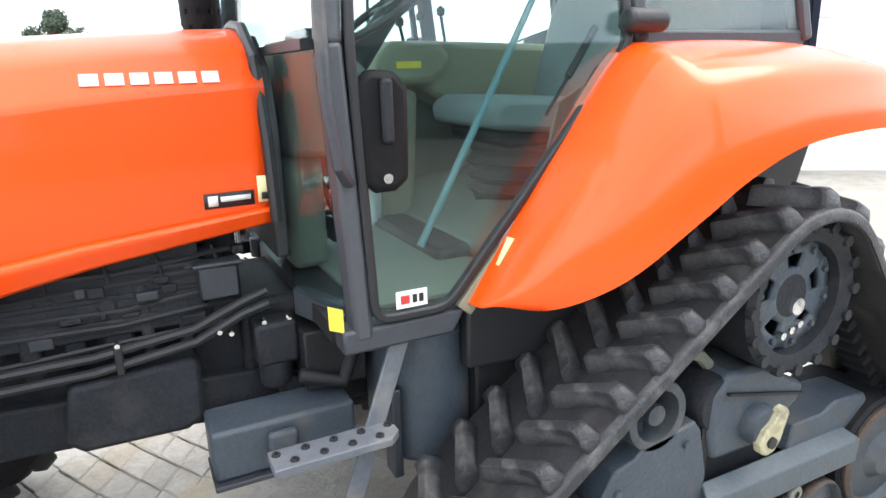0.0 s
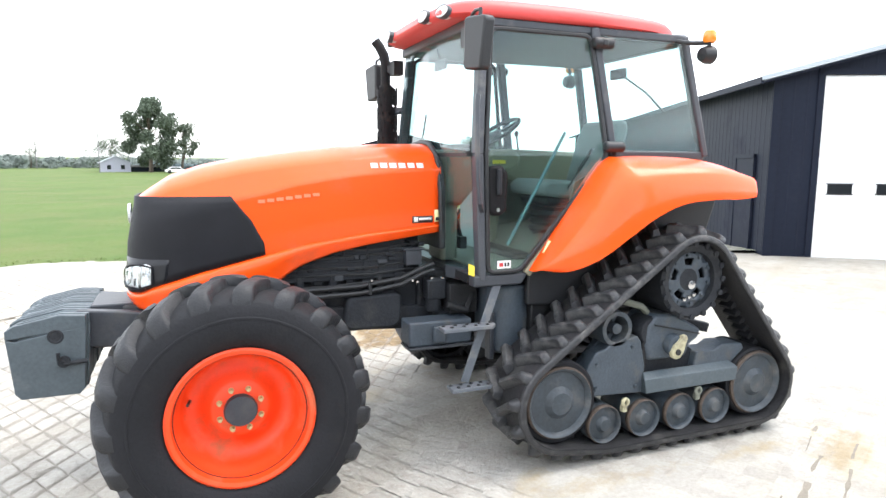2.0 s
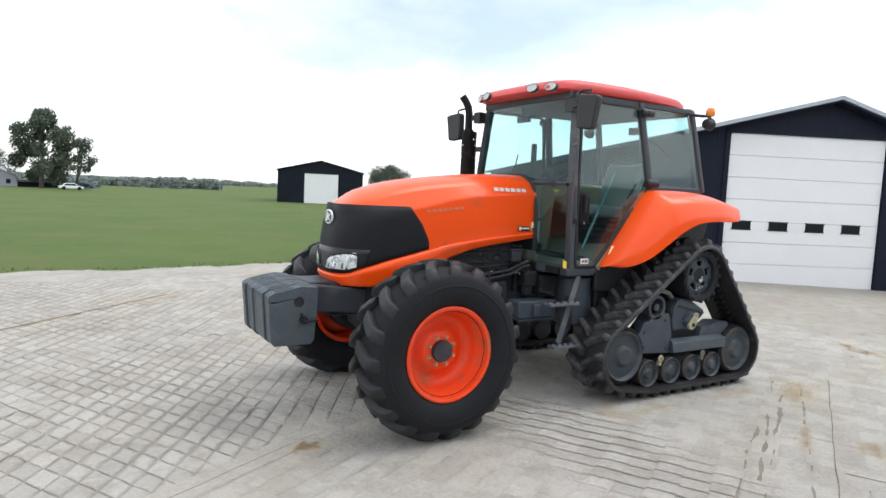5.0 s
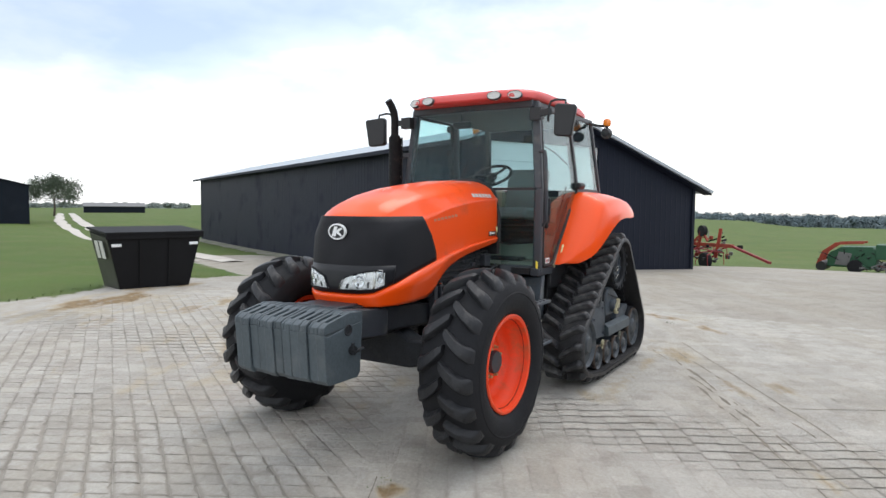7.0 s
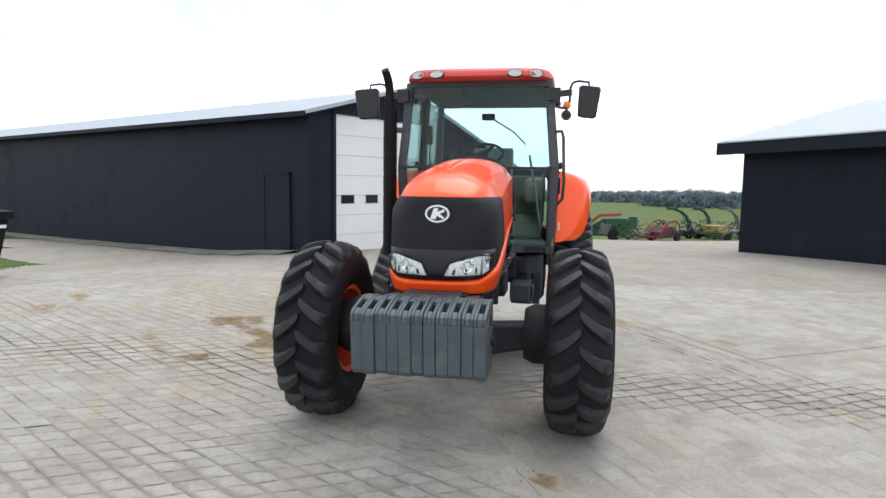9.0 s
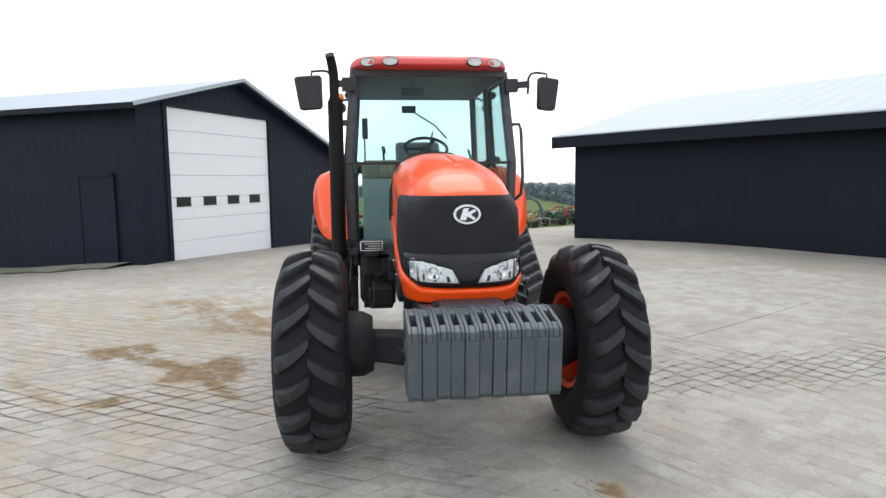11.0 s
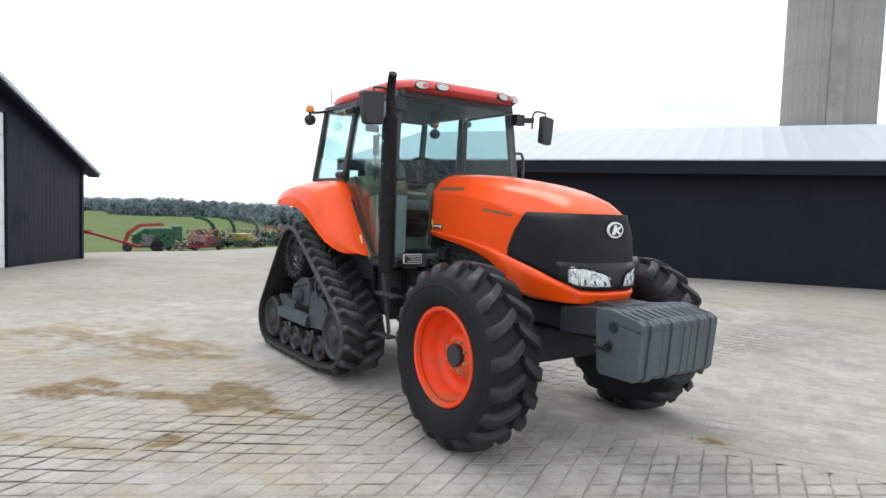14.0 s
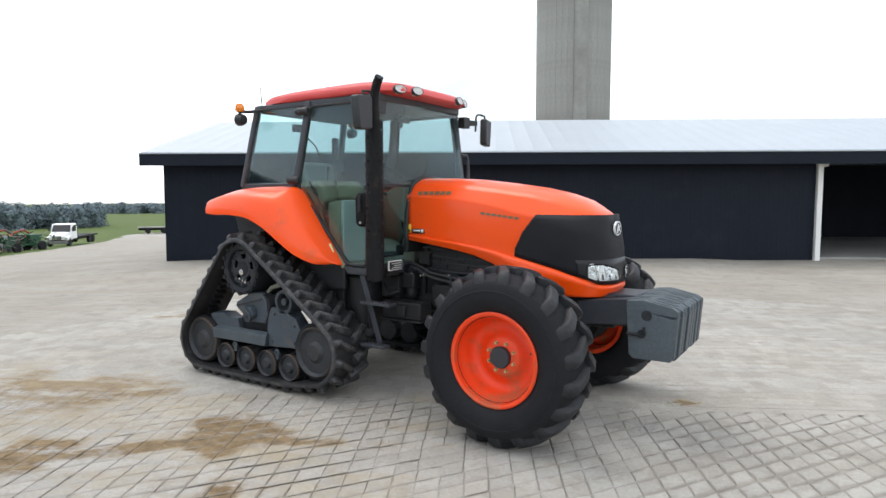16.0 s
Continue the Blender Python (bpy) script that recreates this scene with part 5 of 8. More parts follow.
carrier = part("weight_carrier", Shape().box((-1.90, -0.17, 0.70), (-1.6, 0.17, 0.93)).prism([(-1.95, 0.74), (-1.5, 0.70), (-1.5, 0.88), (-1.95, 0.93)], -0.27, -0.2).prism([(-1.95, 0.74), (-1.5, 0.70), (-1.5, 0.88), (-1.95, 0.93)], 0.2, 0.27), "boxgrey", tractor, "charcoal weight carrier", bevel=0.008)
for s in (-1, 1):
    # no hole is cut: a raised dark disc paints the hand hole's shade
    part("grip_recess", Shape().turned([(0.0, s * 0.373), (0.024, s * 0.373), (0.028, s * 0.3765), (0.033, s * 0.3765), (0.036, s * 0.372)], (-2.03, 0, 0.83), "y", 20), "iron", carrier, "dark disc painted as the shaded hand hole in the end weight")
for k in range(11):
    gap = 0.0035 if k in (4, 5) else 0.0005
    front_weight(-0.372 + 0.0676 * k + gap, -0.372 + 0.0676 * (k + 1) - 0.0005, carrier, k)
for s in (-1, 1):
    part("clamp_bolt", Shape().tube([(-1.90, s * 0.378, 0.70), (-2.0, s * 0.388, 0.695)], 0.011, 8).turned([(0.0, s * 0.37), (0.028, s * 0.37), (0.028, s * 0.395), (0.0, s * 0.395)], (-2.0, 0, 0.705), "y", 12).tube([(-1.99, s * 0.385, 0.70), (-2.02, s * 0.40, 0.72), (-2.02, s * 0.40, 0.755)], 0.009, 6), "iron", carrier)

# ---- cab ----
POSTS = {  # outer corner posts: base, waist, top, on the +y side
    "front": [(0.115, 0.645, 1.02), (0.075, 0.665, 1.72), (0.125, 0.60, 2.45)],
    "middle": [(0.955, 0.66, 1.72), (0.835, 0.60, 2.45)],
    "rear": [(1.665, 0.64, 1.72), (1.505, 0.585, 2.45)],
}
for s in (-1, 1):
    for key, pts in POSTS.items():
        sh = Shape()
        pts = [Vector((x, s * y, z)) for x, y, z in pts]
        for a, b in zip(pts, pts[1:]):
            d = (b - a).normalized()
            sh.bar(a - d * 0.004, b + d * 0.004, 0.05 if key != "middle" else 0.055, 0.075 if key == "front" else 0.06, up=(0, 1, 0) if key != "front" else (0, s * 0.8, 0.0))
        part("cab_post", sh, "post" if key == "front" else "frame", tractor, "charcoal steel cab post", bevel=0.012)
part("front_header", Shape().box((0.06, -0.6, 2.40), (0.15, 0.6, 2.47)), "frame", tractor, bevel=0.01)
part("rear_header", Shape().box((1.46, -0.585, 2.40), (1.54, 0.585, 2.47)), "frame", tractor, bevel=0.01)
part("rear_sill", Shape().box((1.6, -0.62, 1.66), (1.7, 0.62, 1.75)), "frame", tractor, bevel=0.01)
part("windscreen_sill", Shape().bar((0.035, -0.65, 1.72), (0.035, 0.65, 1.72), 0.03, 0.022), "plastic", tractor)
for s in (-1, 1):
    part("side_header", Shape().bar((0.12, s * 0.595, 2.435), (1.5, s * 0.585, 2.435), 0.05, 0.05), "frame", tractor, bevel=0.01)
    part("side_sill", Shape().bar((0.95, s * 0.655, 1.725), (1.66, s * 0.64, 1.725), 0.04, 0.05), "frame", tractor, bevel=0.01)
    part("door_sill", Shape().prism([(0.06, 0.985), (0.36, 0.985), (0.40, 1.05), (0.06, 1.05)], s * 0.60, s * 0.68), "frame", tractor, bevel=0.01)
    part("front_sill", Shape().prism([(0.02, s * 0.34), (0.13, s * 0.66), (0.16, s * 0.60), (0.05, s * 0.30)], 0.99, 1.07, "z"), "frame", tractor, bevel=0.008)
part("cab_floor", Shape().prism([(0.05, -0.6), (0.5, -0.6), (1.6, -0.5), (1.6, 0.5), (0.5, 0.6), (0.05, 0.6)], 1.0, 1.05, "z"), "plastic", tractor)
part("rear_bulkhead", Shape().prism([(0.62, 1.05), (0.78, 1.13), (1.54, 1.2), (1.62, 1.68), (1.55, 1.68), (1.47, 1.27), (0.8, 1.2), (0.62, 1.1)], -0.55, 0.55), "trim", tractor, bevel=0.02)

# panes
def pane(name, corners, parent=tractor, t=0.005, label="", kind=None):
    a = [Vector(c) for c in corners]
    n = (a[1] - a[0]).cross(a[-1] - a[0]).normalized() * t
    k = len(a)
    s = Shape().add([p for p in a] + [p + n for p in a], [tuple(range(k)), tuple(range(2 * k - 1, k - 1, -1))] + [(i, k + i, k + (i + 1) % k, (i + 1) % k) for i in range(k)])
    ob = part(name, s, kind or GLASS, parent, label, smooth=0)
    ob.visible_shadow = False
    return ob


def rounded_loop(corners, w, h, r=0.045):
    """One closed bar, w wide and h deep along y, round an outline whose corners are rounded off."""
    pts, n = [], len(corners)
    for i, c in enumerate(corners):
        a, b = (corners[i - 1] - c).normalized() * r, (corners[(i + 1) % n] - c).normalized() * r
        pts += [(c + a) * (1 - f) ** 2 + c * 2 * f * (1 - f) + (c + b) * f * f for f in (0, 0.25, 0.5, 0.75, 1)]
    rows = []
    for i, p in enumerate(pts):
        d = pts[(i + 1) % len(pts)] - pts[i - 1]
        o = Vector((d.z, 0, -d.x)).normalized() * w / 2
        rows.append([p + o + Vector((0, -h / 2, 0)), p + o + Vector((0, h / 2, 0)), p - o + Vector((0, h / 2, 0)), p - o + Vector((0, -h / 2, 0))])
    return Shape().sheet(rows + rows[:1], closed=True)


pane("windscreen", [(0.035, -0.64, 1.735), (0.0, 0.0, 1.735), (0.05, 0.0, 2.42), (0.085, -0.585, 2.42)], label="tinted windscreen")
pane("windscreen", [(0.0, 0.0, 1.735), (0.035, 0.64, 1.735), (0.085, 0.585, 2.42), (0.05, 0.0, 2.42)], label="tinted windscreen")
for s in (-1, 1):
    pane("lower_windscreen", [(0.025, s * 0.345, 1.07), (0.09, s * 0.63, 1.07), (0.05, s * 0.645, 1.705), (0.03, s * 0.345, 1.705)])
    pane("rear_side_window", [(0.975, s * 0.667, 1.75), (1.64, s * 0.65, 1.75), (1.485, s * 0.598, 2.41), (0.87, s * 0.61, 2.41)], label="tinted rear side window", kind=SIDEGLASS)
    # the door: rounded frame, pane, hinges, latch, grab rail
    y_low, y_mid, y_top = s * 0.675, s * 0.69, s * 0.625
    corner = [(0.145, y_low, 1.065), (0.345, y_low, 1.065), (0.90, y_mid, 1.715), (0.80, y_top, 2.40), (0.165, y_top, 2.40), (0.115, y_mid, 1.715)]
    door = part("cab_door", rounded_loop([Vector(c) for c in corner], 0.024, 0.030), "plastic", tractor, "glazed cab door, closed", bevel=0.006)
    pane("door_pane", [corner[0], corner[1], corner[2], corner[5]], door, kind=SIDEGLASS)
    pane("door_pane", [corner[5], corner[2], corner[3], corner[4]], door, kind=SIDEGLASS)
    edge = Shape().bar((0.39, s * 0.672, 1.045), (0.955, s * 0.682, 1.70), 0.052, 0.03, up=(0, 1, 0))
    part("door_jamb", edge, "beige", tractor, "worn grey-green door jamb", bevel=0.006)
    for x, z in ((0.862, 2.36), (0.93, 1.77)):
        part("door_hinge", Shape().turned([(0.0, -0.07), (0.02, -0.07), (0.032, -0.06), (0.032, 0.06), (0.02, 0.07), (0.0, 0.07)], (x, s * (0.665 if z > 2 else 0.715), z), "x", 14).box((x - 0.02, s * 0.63, z - 0.02), (x + 0.02, s * 0.70, z + 0.02)), "plastic", tractor, "black door hinge cover", bevel=0.008)
    latch = part("door_latch", Shape().prism([(0.13, 1.41), (0.16, 1.385), (0.21, 1.385), (0.245, 1.41), (0.25, 1.62), (0.22, 1.66), (0.15, 1.665), (0.12, 1.63)], s * 0.655, s * 0.705), "bin", door, "black door latch", bevel=0.018)
    part("latch_lever", Shape().box((0.175, s * 0.70, 1.50), (0.205, s * 0.722, 1.645)), "iron", latch, bevel=0.01)
    part("latch_lock", Shape().turned([(0.0, s * 0.70), (0.012, s * 0.70), (0.012, s * 0.712), (0.0, s * 0.712)], (0.185, 0, 1.42), "y", 10), "chrome", latch)
    part("grab_rail", Shape().tube([(0.07, s * 0.665, 2.03), (0.05, s * 0.72, 2.03), (0.04, s * 0.735, 1.98), (0.04, s * 0.75, 1.6), (0.06, s * 0.74, 1.46), (0.09, s * 0.70, 1.42), (0.11, s * 0.665, 1.41)], 0.014, 10), "frame", tractor, "bent grab rail beside the door")
    part("gas_strut", Shape().tube([(0.86, s * 0.60, 1.76), (0.77, s * 0.60, 1.63)], 0.011, 8).tube([(0.77, s * 0.60, 1.63), (0.70, s * 0.60, 1.53)], 0.005, 8), "plastic", door)
    if s < 0:
        sticker = part("door_sticker", Shape().box((0.20, s * 0.6812, 1.085), (0.285, s * 0.6835, 1.13)), "white", door, "white sticker with dark print")
        for a, b, c in ((0.212, 0.236, "redink"), (0.244, 0.256, "plastic"), (0.262, 0.274, "plastic")):
            part("print", Shape().box((a, s * 0.684, 1.096), (b, s * 0.6848, 1.118)), c, sticker)
        part("sill_sticker", Shape().prism([(0.03, 1.06), (0.066, 1.045), (0.066, 1.105), (0.03, 1.12)], s * 0.665, s * 0.67), "yellow", tractor, "small yellow sticker")
    else:
        plate = part("data_plate", Shape().box((-0.012, 0.41, 1.025), (0.0, 0.59, 1.105)), "white", tractor, "dark data plate with white edge", bevel=0.003)
        part("plate_face", Shape().box((-0.0145, 0.42, 1.033), (-0.011, 0.58, 1.097)), "plastic", plate)
        for k in range(3):
            part("print", Shape().box((-0.0165, 0.43, 1.043 + 0.018 * k), (-0.0143, 0.555 - 0.03 * (k % 2), 1.05 + 0.018 * k)), "silver", plate)
        part("plate_bracket", Shape().box((-0.004, 0.44, 0.98), (0.05, 0.56, 1.03)), "plastic", tractor, bevel=0.005)
pane("rear_window", [(1.67, -0.6, 1.76), (1.67, 0.6, 1.76), (1.515, 0.56, 2.41), (1.515, -0.56, 2.41)], label="tinted rear window")

# roof with lamps
def roof_outline(inset, z, lift=0.0):
    pts = []
    for i in range(56):
        a = 2 * math.pi * i / 56
        c, s = math.cos(a), math.sin(a)
        e = 0.36
        x = abs(c) ** e * (1 if c >= 0 else -1)
        y = abs(s) ** e * (1 if s >= 0 else -1)
        X = 0.72 + (0.83 - inset) * x
        Y = (0.645 - inset) * y * (0.97 if x > 0 else 1)
        front = max(0, -x) ** 2
        pts.append((X + front * lift, Y, z - 0.03 * max(0, x) ** 2 * (z > 2.47)))
    return pts


layers = [roof_outline(0.06, 2.455), roof_outline(0.012, 2.46), roof_outline(0.0, 2.475), roof_outline(0.004, 2.515, 0.01), roof_outline(0.03, 2.548, 0.05), roof_outline(0.09, 2.568, 0.1), roof_outline(0.22, 2.582, 0.12), roof_outline(0.42, 2.592, 0.1), roof_outline(0.60, 2.596, 0.0)]
roof_shape = Shape().sheet(layers, closed=True)
roof_shape.f.append(tuple(reversed(range(56))))
roof_shape.f.append(tuple(len(roof_shape.v) - 56 + i for i in range(56)))
part("cab_roof", roof_shape, "red", tractor, "faded red moulded cab roof", smooth=50)
part("roof_lining", Shape().box((0.14, -0.57, 2.405), (1.48, 0.57, 2.45)), "plastic", tractor)
for s in (-1, 1):
    part("side_lining", Shape().prism([(0.66, 1.12), (1.5, 1.3), (1.56, 1.70), (1.05, 1.70), (0.78, 1.56)], s * 0.540, s * 0.552), "trim", tractor, "grey-green cab side lining")
for y in (-0.49, -0.325, 0.325, 0.49):
    x = -0.07 + (0.05 if abs(y) > 0.4 else 0.0)
    tilt = pose(x - 0.03, y, 2.487, 0, -78, (-14 if y > 0 else 14) * (1 if abs(y) > 0.4 else 0.5))
    lamp = part("roof_lamp", Shape().turned([(0.0, -0.03), (0.05, -0.03), (0.062, 0.01), (0.062, 0.02), (0.055, 0.024), (0.05, 0.021), (0.03, 0.0185), (0.012, 0.0175), (0.0, 0.0175)], axis="z", n=24), "silver", tractor, "round white work lamp", at=tilt @ Matrix.Diagonal((0.56, 0.98, 1, 1)))
    part("lamp_glass", Shape().turned([(0.056, 0.018), (0.04, 0.029), (0.0, 0.034)], axis="z", n=24, caps=False), LAMPGLASS, lamp)
    part("lamp_bezel", Shape().turned([(0.056, 0.022), (0.063, 0.025), (0.0655, 0.016), (0.064, -0.006), (0.052, 0.0)], axis="z", n=24, caps=False), "wheel", lamp)
for s in (-1, 1):
    arm = part("beacon_arm", Shape().tube([(1.44, s * 0.60, 2.42), (1.5, s * 0.68, 2.40), (1.555, s * 0.76, 2.395)], 0.014, 8).tube([(1.555, s * 0.76, 2.33), (1.555, s * 0.76, 2.40)], 0.012, 8), "plastic", tractor)
    part("beacon", Shape().turned([(0.0, 2.395), (0.03, 2.395), (0.04, 2.41), (0.04, 2.445), (0.03, 2.465), (0.0, 2.472)], (1.555, s * 0.76, 0), "z", 16), "amber", arm, "amber round flasher")
    part("rear_lamp", Shape().turned([(0.0, -0.045), (0.04, -0.04), (0.055, 0.0), (0.055, 0.03), (0.05, 0.036), (0.0, 0.036)], axis="x", n=20), "plastic", arm, "black rear work lamp", at=pose(1.545, s * 0.755, 2.325, 0, 0, 0))
    # mirror
    br = part("mirror_bracket", Shape().box((0.0, s * 0.60, 2.285), (0.07, s * 0.70, 2.385)).bar((0.03, s * 0.66, 2.335), (-0.02, s * 0.79, 2.34), 0.035, 0.05).tube([(-0.02, s * 0.775, 2.26), (-0.02, s * 0.78, 2.385), (-0.022, s * 0.80, 2.42), (-0.025, s * 0.84, 2.43), (-0.035, s * 0.925, 2.42), (-0.04, s * 0.93, 2.36)], 0.010, 8), "plastic", tractor, "black mirror arm")
    yaw, wide = (12, 1.08) if s < 0 else (7, 1.3)
    head = Shape().prism([(-0.066, -0.122), (-0.05, -0.132), (0.052, -0.132), (0.068, -0.118), (0.080, 0.105), (0.070, 0.122), (-0.066, 0.122), (-0.080, 0.105)], -0.04, 0.026, "x")
    mirror = part("wing_mirror", head, "plastic", br, "black rectangular wing mirror", bevel=0.014, at=pose(-0.04, s * (0.925 if s < 0 else 0.945), 2.262, -s * 5, 0, yaw) @ Matrix.Diagonal((1, wide, 1, 1)))
    part("window_wiper", Shape().tube([(0.022 if s > 0 else 0.03, s * 0.1, 1.77), (0.012, s * 0.02, 1.86), (0.02, -s * 0.01, 1.97)], 0.006, 6), "plastic", tractor) if s > 0 else None
part("mirror_glass", Shape().box((0.0265, -0.062, -0.118), (0.030, 0.062, 0.108)), "chrome", tractor, at=pose(-0.04, -0.925, 2.262, 5, 0, 12))
part("mirror_glass", Shape().box((0.0265, -0.062, -0.118), (0.030, 0.062, 0.108)), "chrome", tractor, at=pose(-0.04, 0.945, 2.262, -5, 0, 7))
part("antenna", Shape().tube([(1.50, 0.55, 2.49), (1.52, 0.555, 2.72)], [0.006, 0.002], 6), "plastic", tractor)

# inside the cab
part("dashboard", Shape().prism([(0.08, 1.42), (0.20, 1.40), (0.34, 1.56), (0.36, 1.66), (0.28, 1.73), (0.10, 1.76)], -0.16, 0.16).prism([(0.08, 1.05), (0.2, 1.05), (0.2, 1.42), (0.08, 1.44)], -0.12, 0.12), "trim", tractor, "grey-green dashboard", bevel=0.025)
wheel_m = Matrix.Translation((0.50, 0.0, 1.86)) @ Matrix.Rotation(radians(-33), 4, "Y")
sw = Shape()
ring = [(0.185 * math.cos(2 * math.pi * i / 36), 0.185 * math.sin(2 * math.pi * i / 36), 0) for i in range(37)]
sw.tube(ring, 0.014, 8)
sw.turned([(0.0, -0.03), (0.045, -0.03), (0.05, 0.0), (0.035, 0.015), (0.0, 0.015)], axis="z", n=18)
for a in (90, 210, 330):
    sw.bar((0, 0, -0.008), (0.18 * math.cos(radians(a)), 0.18 * math.sin(radians(a)), 0), 0.03, 0.012)
part("steering_wheel", sw, "plastic", tractor, "black three-spoke steering wheel", at=wheel_m)
part("steering_column", Shape().tube([(0.28, 0, 1.58), (0.49, 0, 1.84)], [0.05, 0.035], 12), "plastic", tractor)
seat_m = Matrix.Translation((1.02, 0, 0))
part("seat_base", Shape().prism([(-0.20, 1.39), (0.2, 1.39), (0.22, 1.45), (-0.22, 1.45)], -0.2, 0.2), "plastic", tractor, bevel=0.02, at=seat_m)
part("seat_bellows", Shape().turned([(0.0, 1.14), (0.22, 1.14), (0.23, 1.18), (0.2, 1.205), (0.23, 1.23), (0.2, 1.255), (0.23, 1.28), (0.2, 1.305), (0.23, 1.33), (0.2, 1.355), (0.22, 1.385), (0.0, 1.40)], (1.0, -0.05, 0), "z", 24), "plastic", tractor)
part("seat_cushion", Shape().prism([(-0.27, 1.46), (-0.28, 1.53), (-0.22, 1.565), (0.2, 1.545), (0.24, 1.50), (0.24, 1.45), (0.0, 1.43)], -0.24, 0.24), "seat", tractor, "grey cloth seat cushion", bevel=0.03, at=seat_m)
part("seat_back", Shape().prism([(0.16, 1.5), (0.27, 1.5), (0.40, 1.9), (0.38, 1.97), (0.31, 1.96), (0.26, 1.85)], -0.22, 0.22), "seat", tractor, "grey cloth seat back", bevel=0.03, at=seat_m)
part("side_console", Shape().prism([(0.70, 1.60), (0.72, 1.72), (0.80, 1.77), (1.45, 1.75), (1.55, 1.68), (1.5, 1.42), (1.1, 1.40), (0.78, 1.56)], 0.33, 0.56), "beige", tractor, "beige side console", bevel=0.03)
part("console_pod", Shape().prism([(0.52, 1.62), (0.56, 1.60), (0.74, 1.60), (0.82, 1.64), (0.84, 1.72), (0.78, 1.765), (0.60, 1.765), (0.53, 1.71)], 0.22, 0.40), "beige", tractor, "rounded beige control pod", bevel=0.035)
part("pod_label", Shape().box((0.60, 0.214, 1.665), (0.70, 0.219, 1.69)), "yellow", tractor, "yellow label")
part("side_console", Shape().prism([(1.0, 1.40), (1.5, 1.40), (1.55, 1.66), (1.1, 1.64), (1.02, 1.56)], -0.56, -0.36), "beige", tractor, "beige side console", bevel=0.03)
for k in range(3):
    x = 0.70 + 0.09 * k
    part("control_lever", Shape().tube([(x, 0.36, 1.74), (x - 0.02, 0.36, 1.83 + 0.02 * k)], 0.007, 6).turned([(0.0, 1.82 + 0.02 * k), (0.016, 1.825 + 0.02 * k), (0.018, 1.85 + 0.02 * k), (0.0, 1.865 + 0.02 * k)], (x - 0.02, 0.36, 0), "z", 10), "plastic", tractor)
part("column_panel", Shape().prism([(0.54, 1.05), (0.68, 1.05), (0.72, 1.58), (0.56, 1.60)], 0.28, 0.54), "beige", tractor, "beige panel under the console", bevel=0.03)
# added plate, painted pale to brighten the view through the right lower pane
part("backing_plate", Shape().box((0.50, 0.25, 1.06), (0.53, 0.56, 1.60)), "palegrey", tractor, "pale grey plate added behind the right lower windscreen", bevel=0.01)
part("console_vent", Shape().box((0.545, 0.272, 1.46), (0.625, 0.285, 1.515)), "plastic", tractor, bevel=0.004)
part("pedal", Shape().box((0.22, -0.1, 1.12), (0.27, -0.02, 1.2)).bar((0.25, -0.06, 1.18), (0.18, -0.06, 1.4), 0.02, 0.02), "plastic", tractor, bevel=0.006)
part("pedal", Shape().box((0.22, 0.05, 1.12), (0.27, 0.13, 1.2)).bar((0.25, 0.09, 1.18), (0.18, 0.09, 1.4), 0.02, 0.02), "plastic", tractor, bevel=0.006)
part("floor_mat", Shape().prism([(0.16, -0.58), (0.5, -0.58), (0.62, -0.5), (0.62, 0.5), (0.5, 0.58), (0.16, 0.58)], 1.05, 1.066, "z"), "trim", tractor, "olive rubber floor mat", bevel=0.004)
part("inner_tube", Shape().tube([(0.78, -0.42, 1.86), (0.52, -0.50, 1.48), (0.33, -0.55, 1.2)], 0.011, 8), "teal", tractor, "slim blue-green tube across the cab")
part("inside_mirror", Shape().box((0.165, 0.05, 2.27), (0.185, 0.23, 2.335)).tube([(0.17, 0.14, 2.33), (0.15, 0.14, 2.41)], 0.006, 6), "plastic", tractor, bevel=0.006)
part("rear_wiper", Shape().tube([(1.53, 0.05, 2.30), (1.56, -0.2, 2.15), (1.6, -0.33, 2.02)], 0.008, 6).box((1.5, 0.0, 2.27), (1.54, 0.14, 2.34)), "plastic", tractor)
part("pillar_monitor", Shape().box((0.60, 0.50, 1.95), (0.635, 0.55, 2.13)).tube([(0.61, 0.53, 1.72), (0.615, 0.53, 1.95)], 0.008, 6), "plastic", tractor, bevel=0.006)
part("steering_shade", Shape().box((0.16, -0.1, 1.73), (0.3, 0.1, 1.79)), "plastic", tractor, bevel=0.02)

# exhaust on the right side
stack = part("exhaust_pipe", Shape().turned([(0.0, 0.96), (0.046, 0.96), (0.050, 1.0), (0.050, 2.2), (0.045, 2.225), (0.0, 2.225)], (-0.015, 0.755, 0), "z", 24), "pipe", tractor, "dark weathered exhaust stack")
sleeve = Shape()
for j in range(62):
    for i in range(30):
        if j % 3 == 1 and (i + j // 3) % 3 == 0 and j > 12:
            continue
        sleeve.add([(-0.005 + 0.078 * math.cos(2 * math.pi * a / 30), 0.755 + 0.058 * math.sin(2 * math.pi * a / 30), 0.97 + 0.02 * b) for a, b in ((i, j), (i + 1, j), (i + 1, j + 1), (i, j + 1))], [(0, 1, 2, 3)])
part("heat_shield", sleeve, "pipe", stack, "punched black heat shield", smooth=0)
part("tail_pipe", Shape().tube([(-0.015, 0.76, 2.2), (-0.015, 0.76, 2.38), (-0.025, 0.765, 2.44), (-0.055, 0.775, 2.50), (-0.085, 0.785, 2.54)], [0.036, 0.036, 0.036, 0.035, 0.034], 16), "pipe", stack)
part("stack_bracket", Shape().bar((0.05, 0.72, 2.05), (0.1, 0.63, 2.05), 0.03, 0.03), "frame", stack)
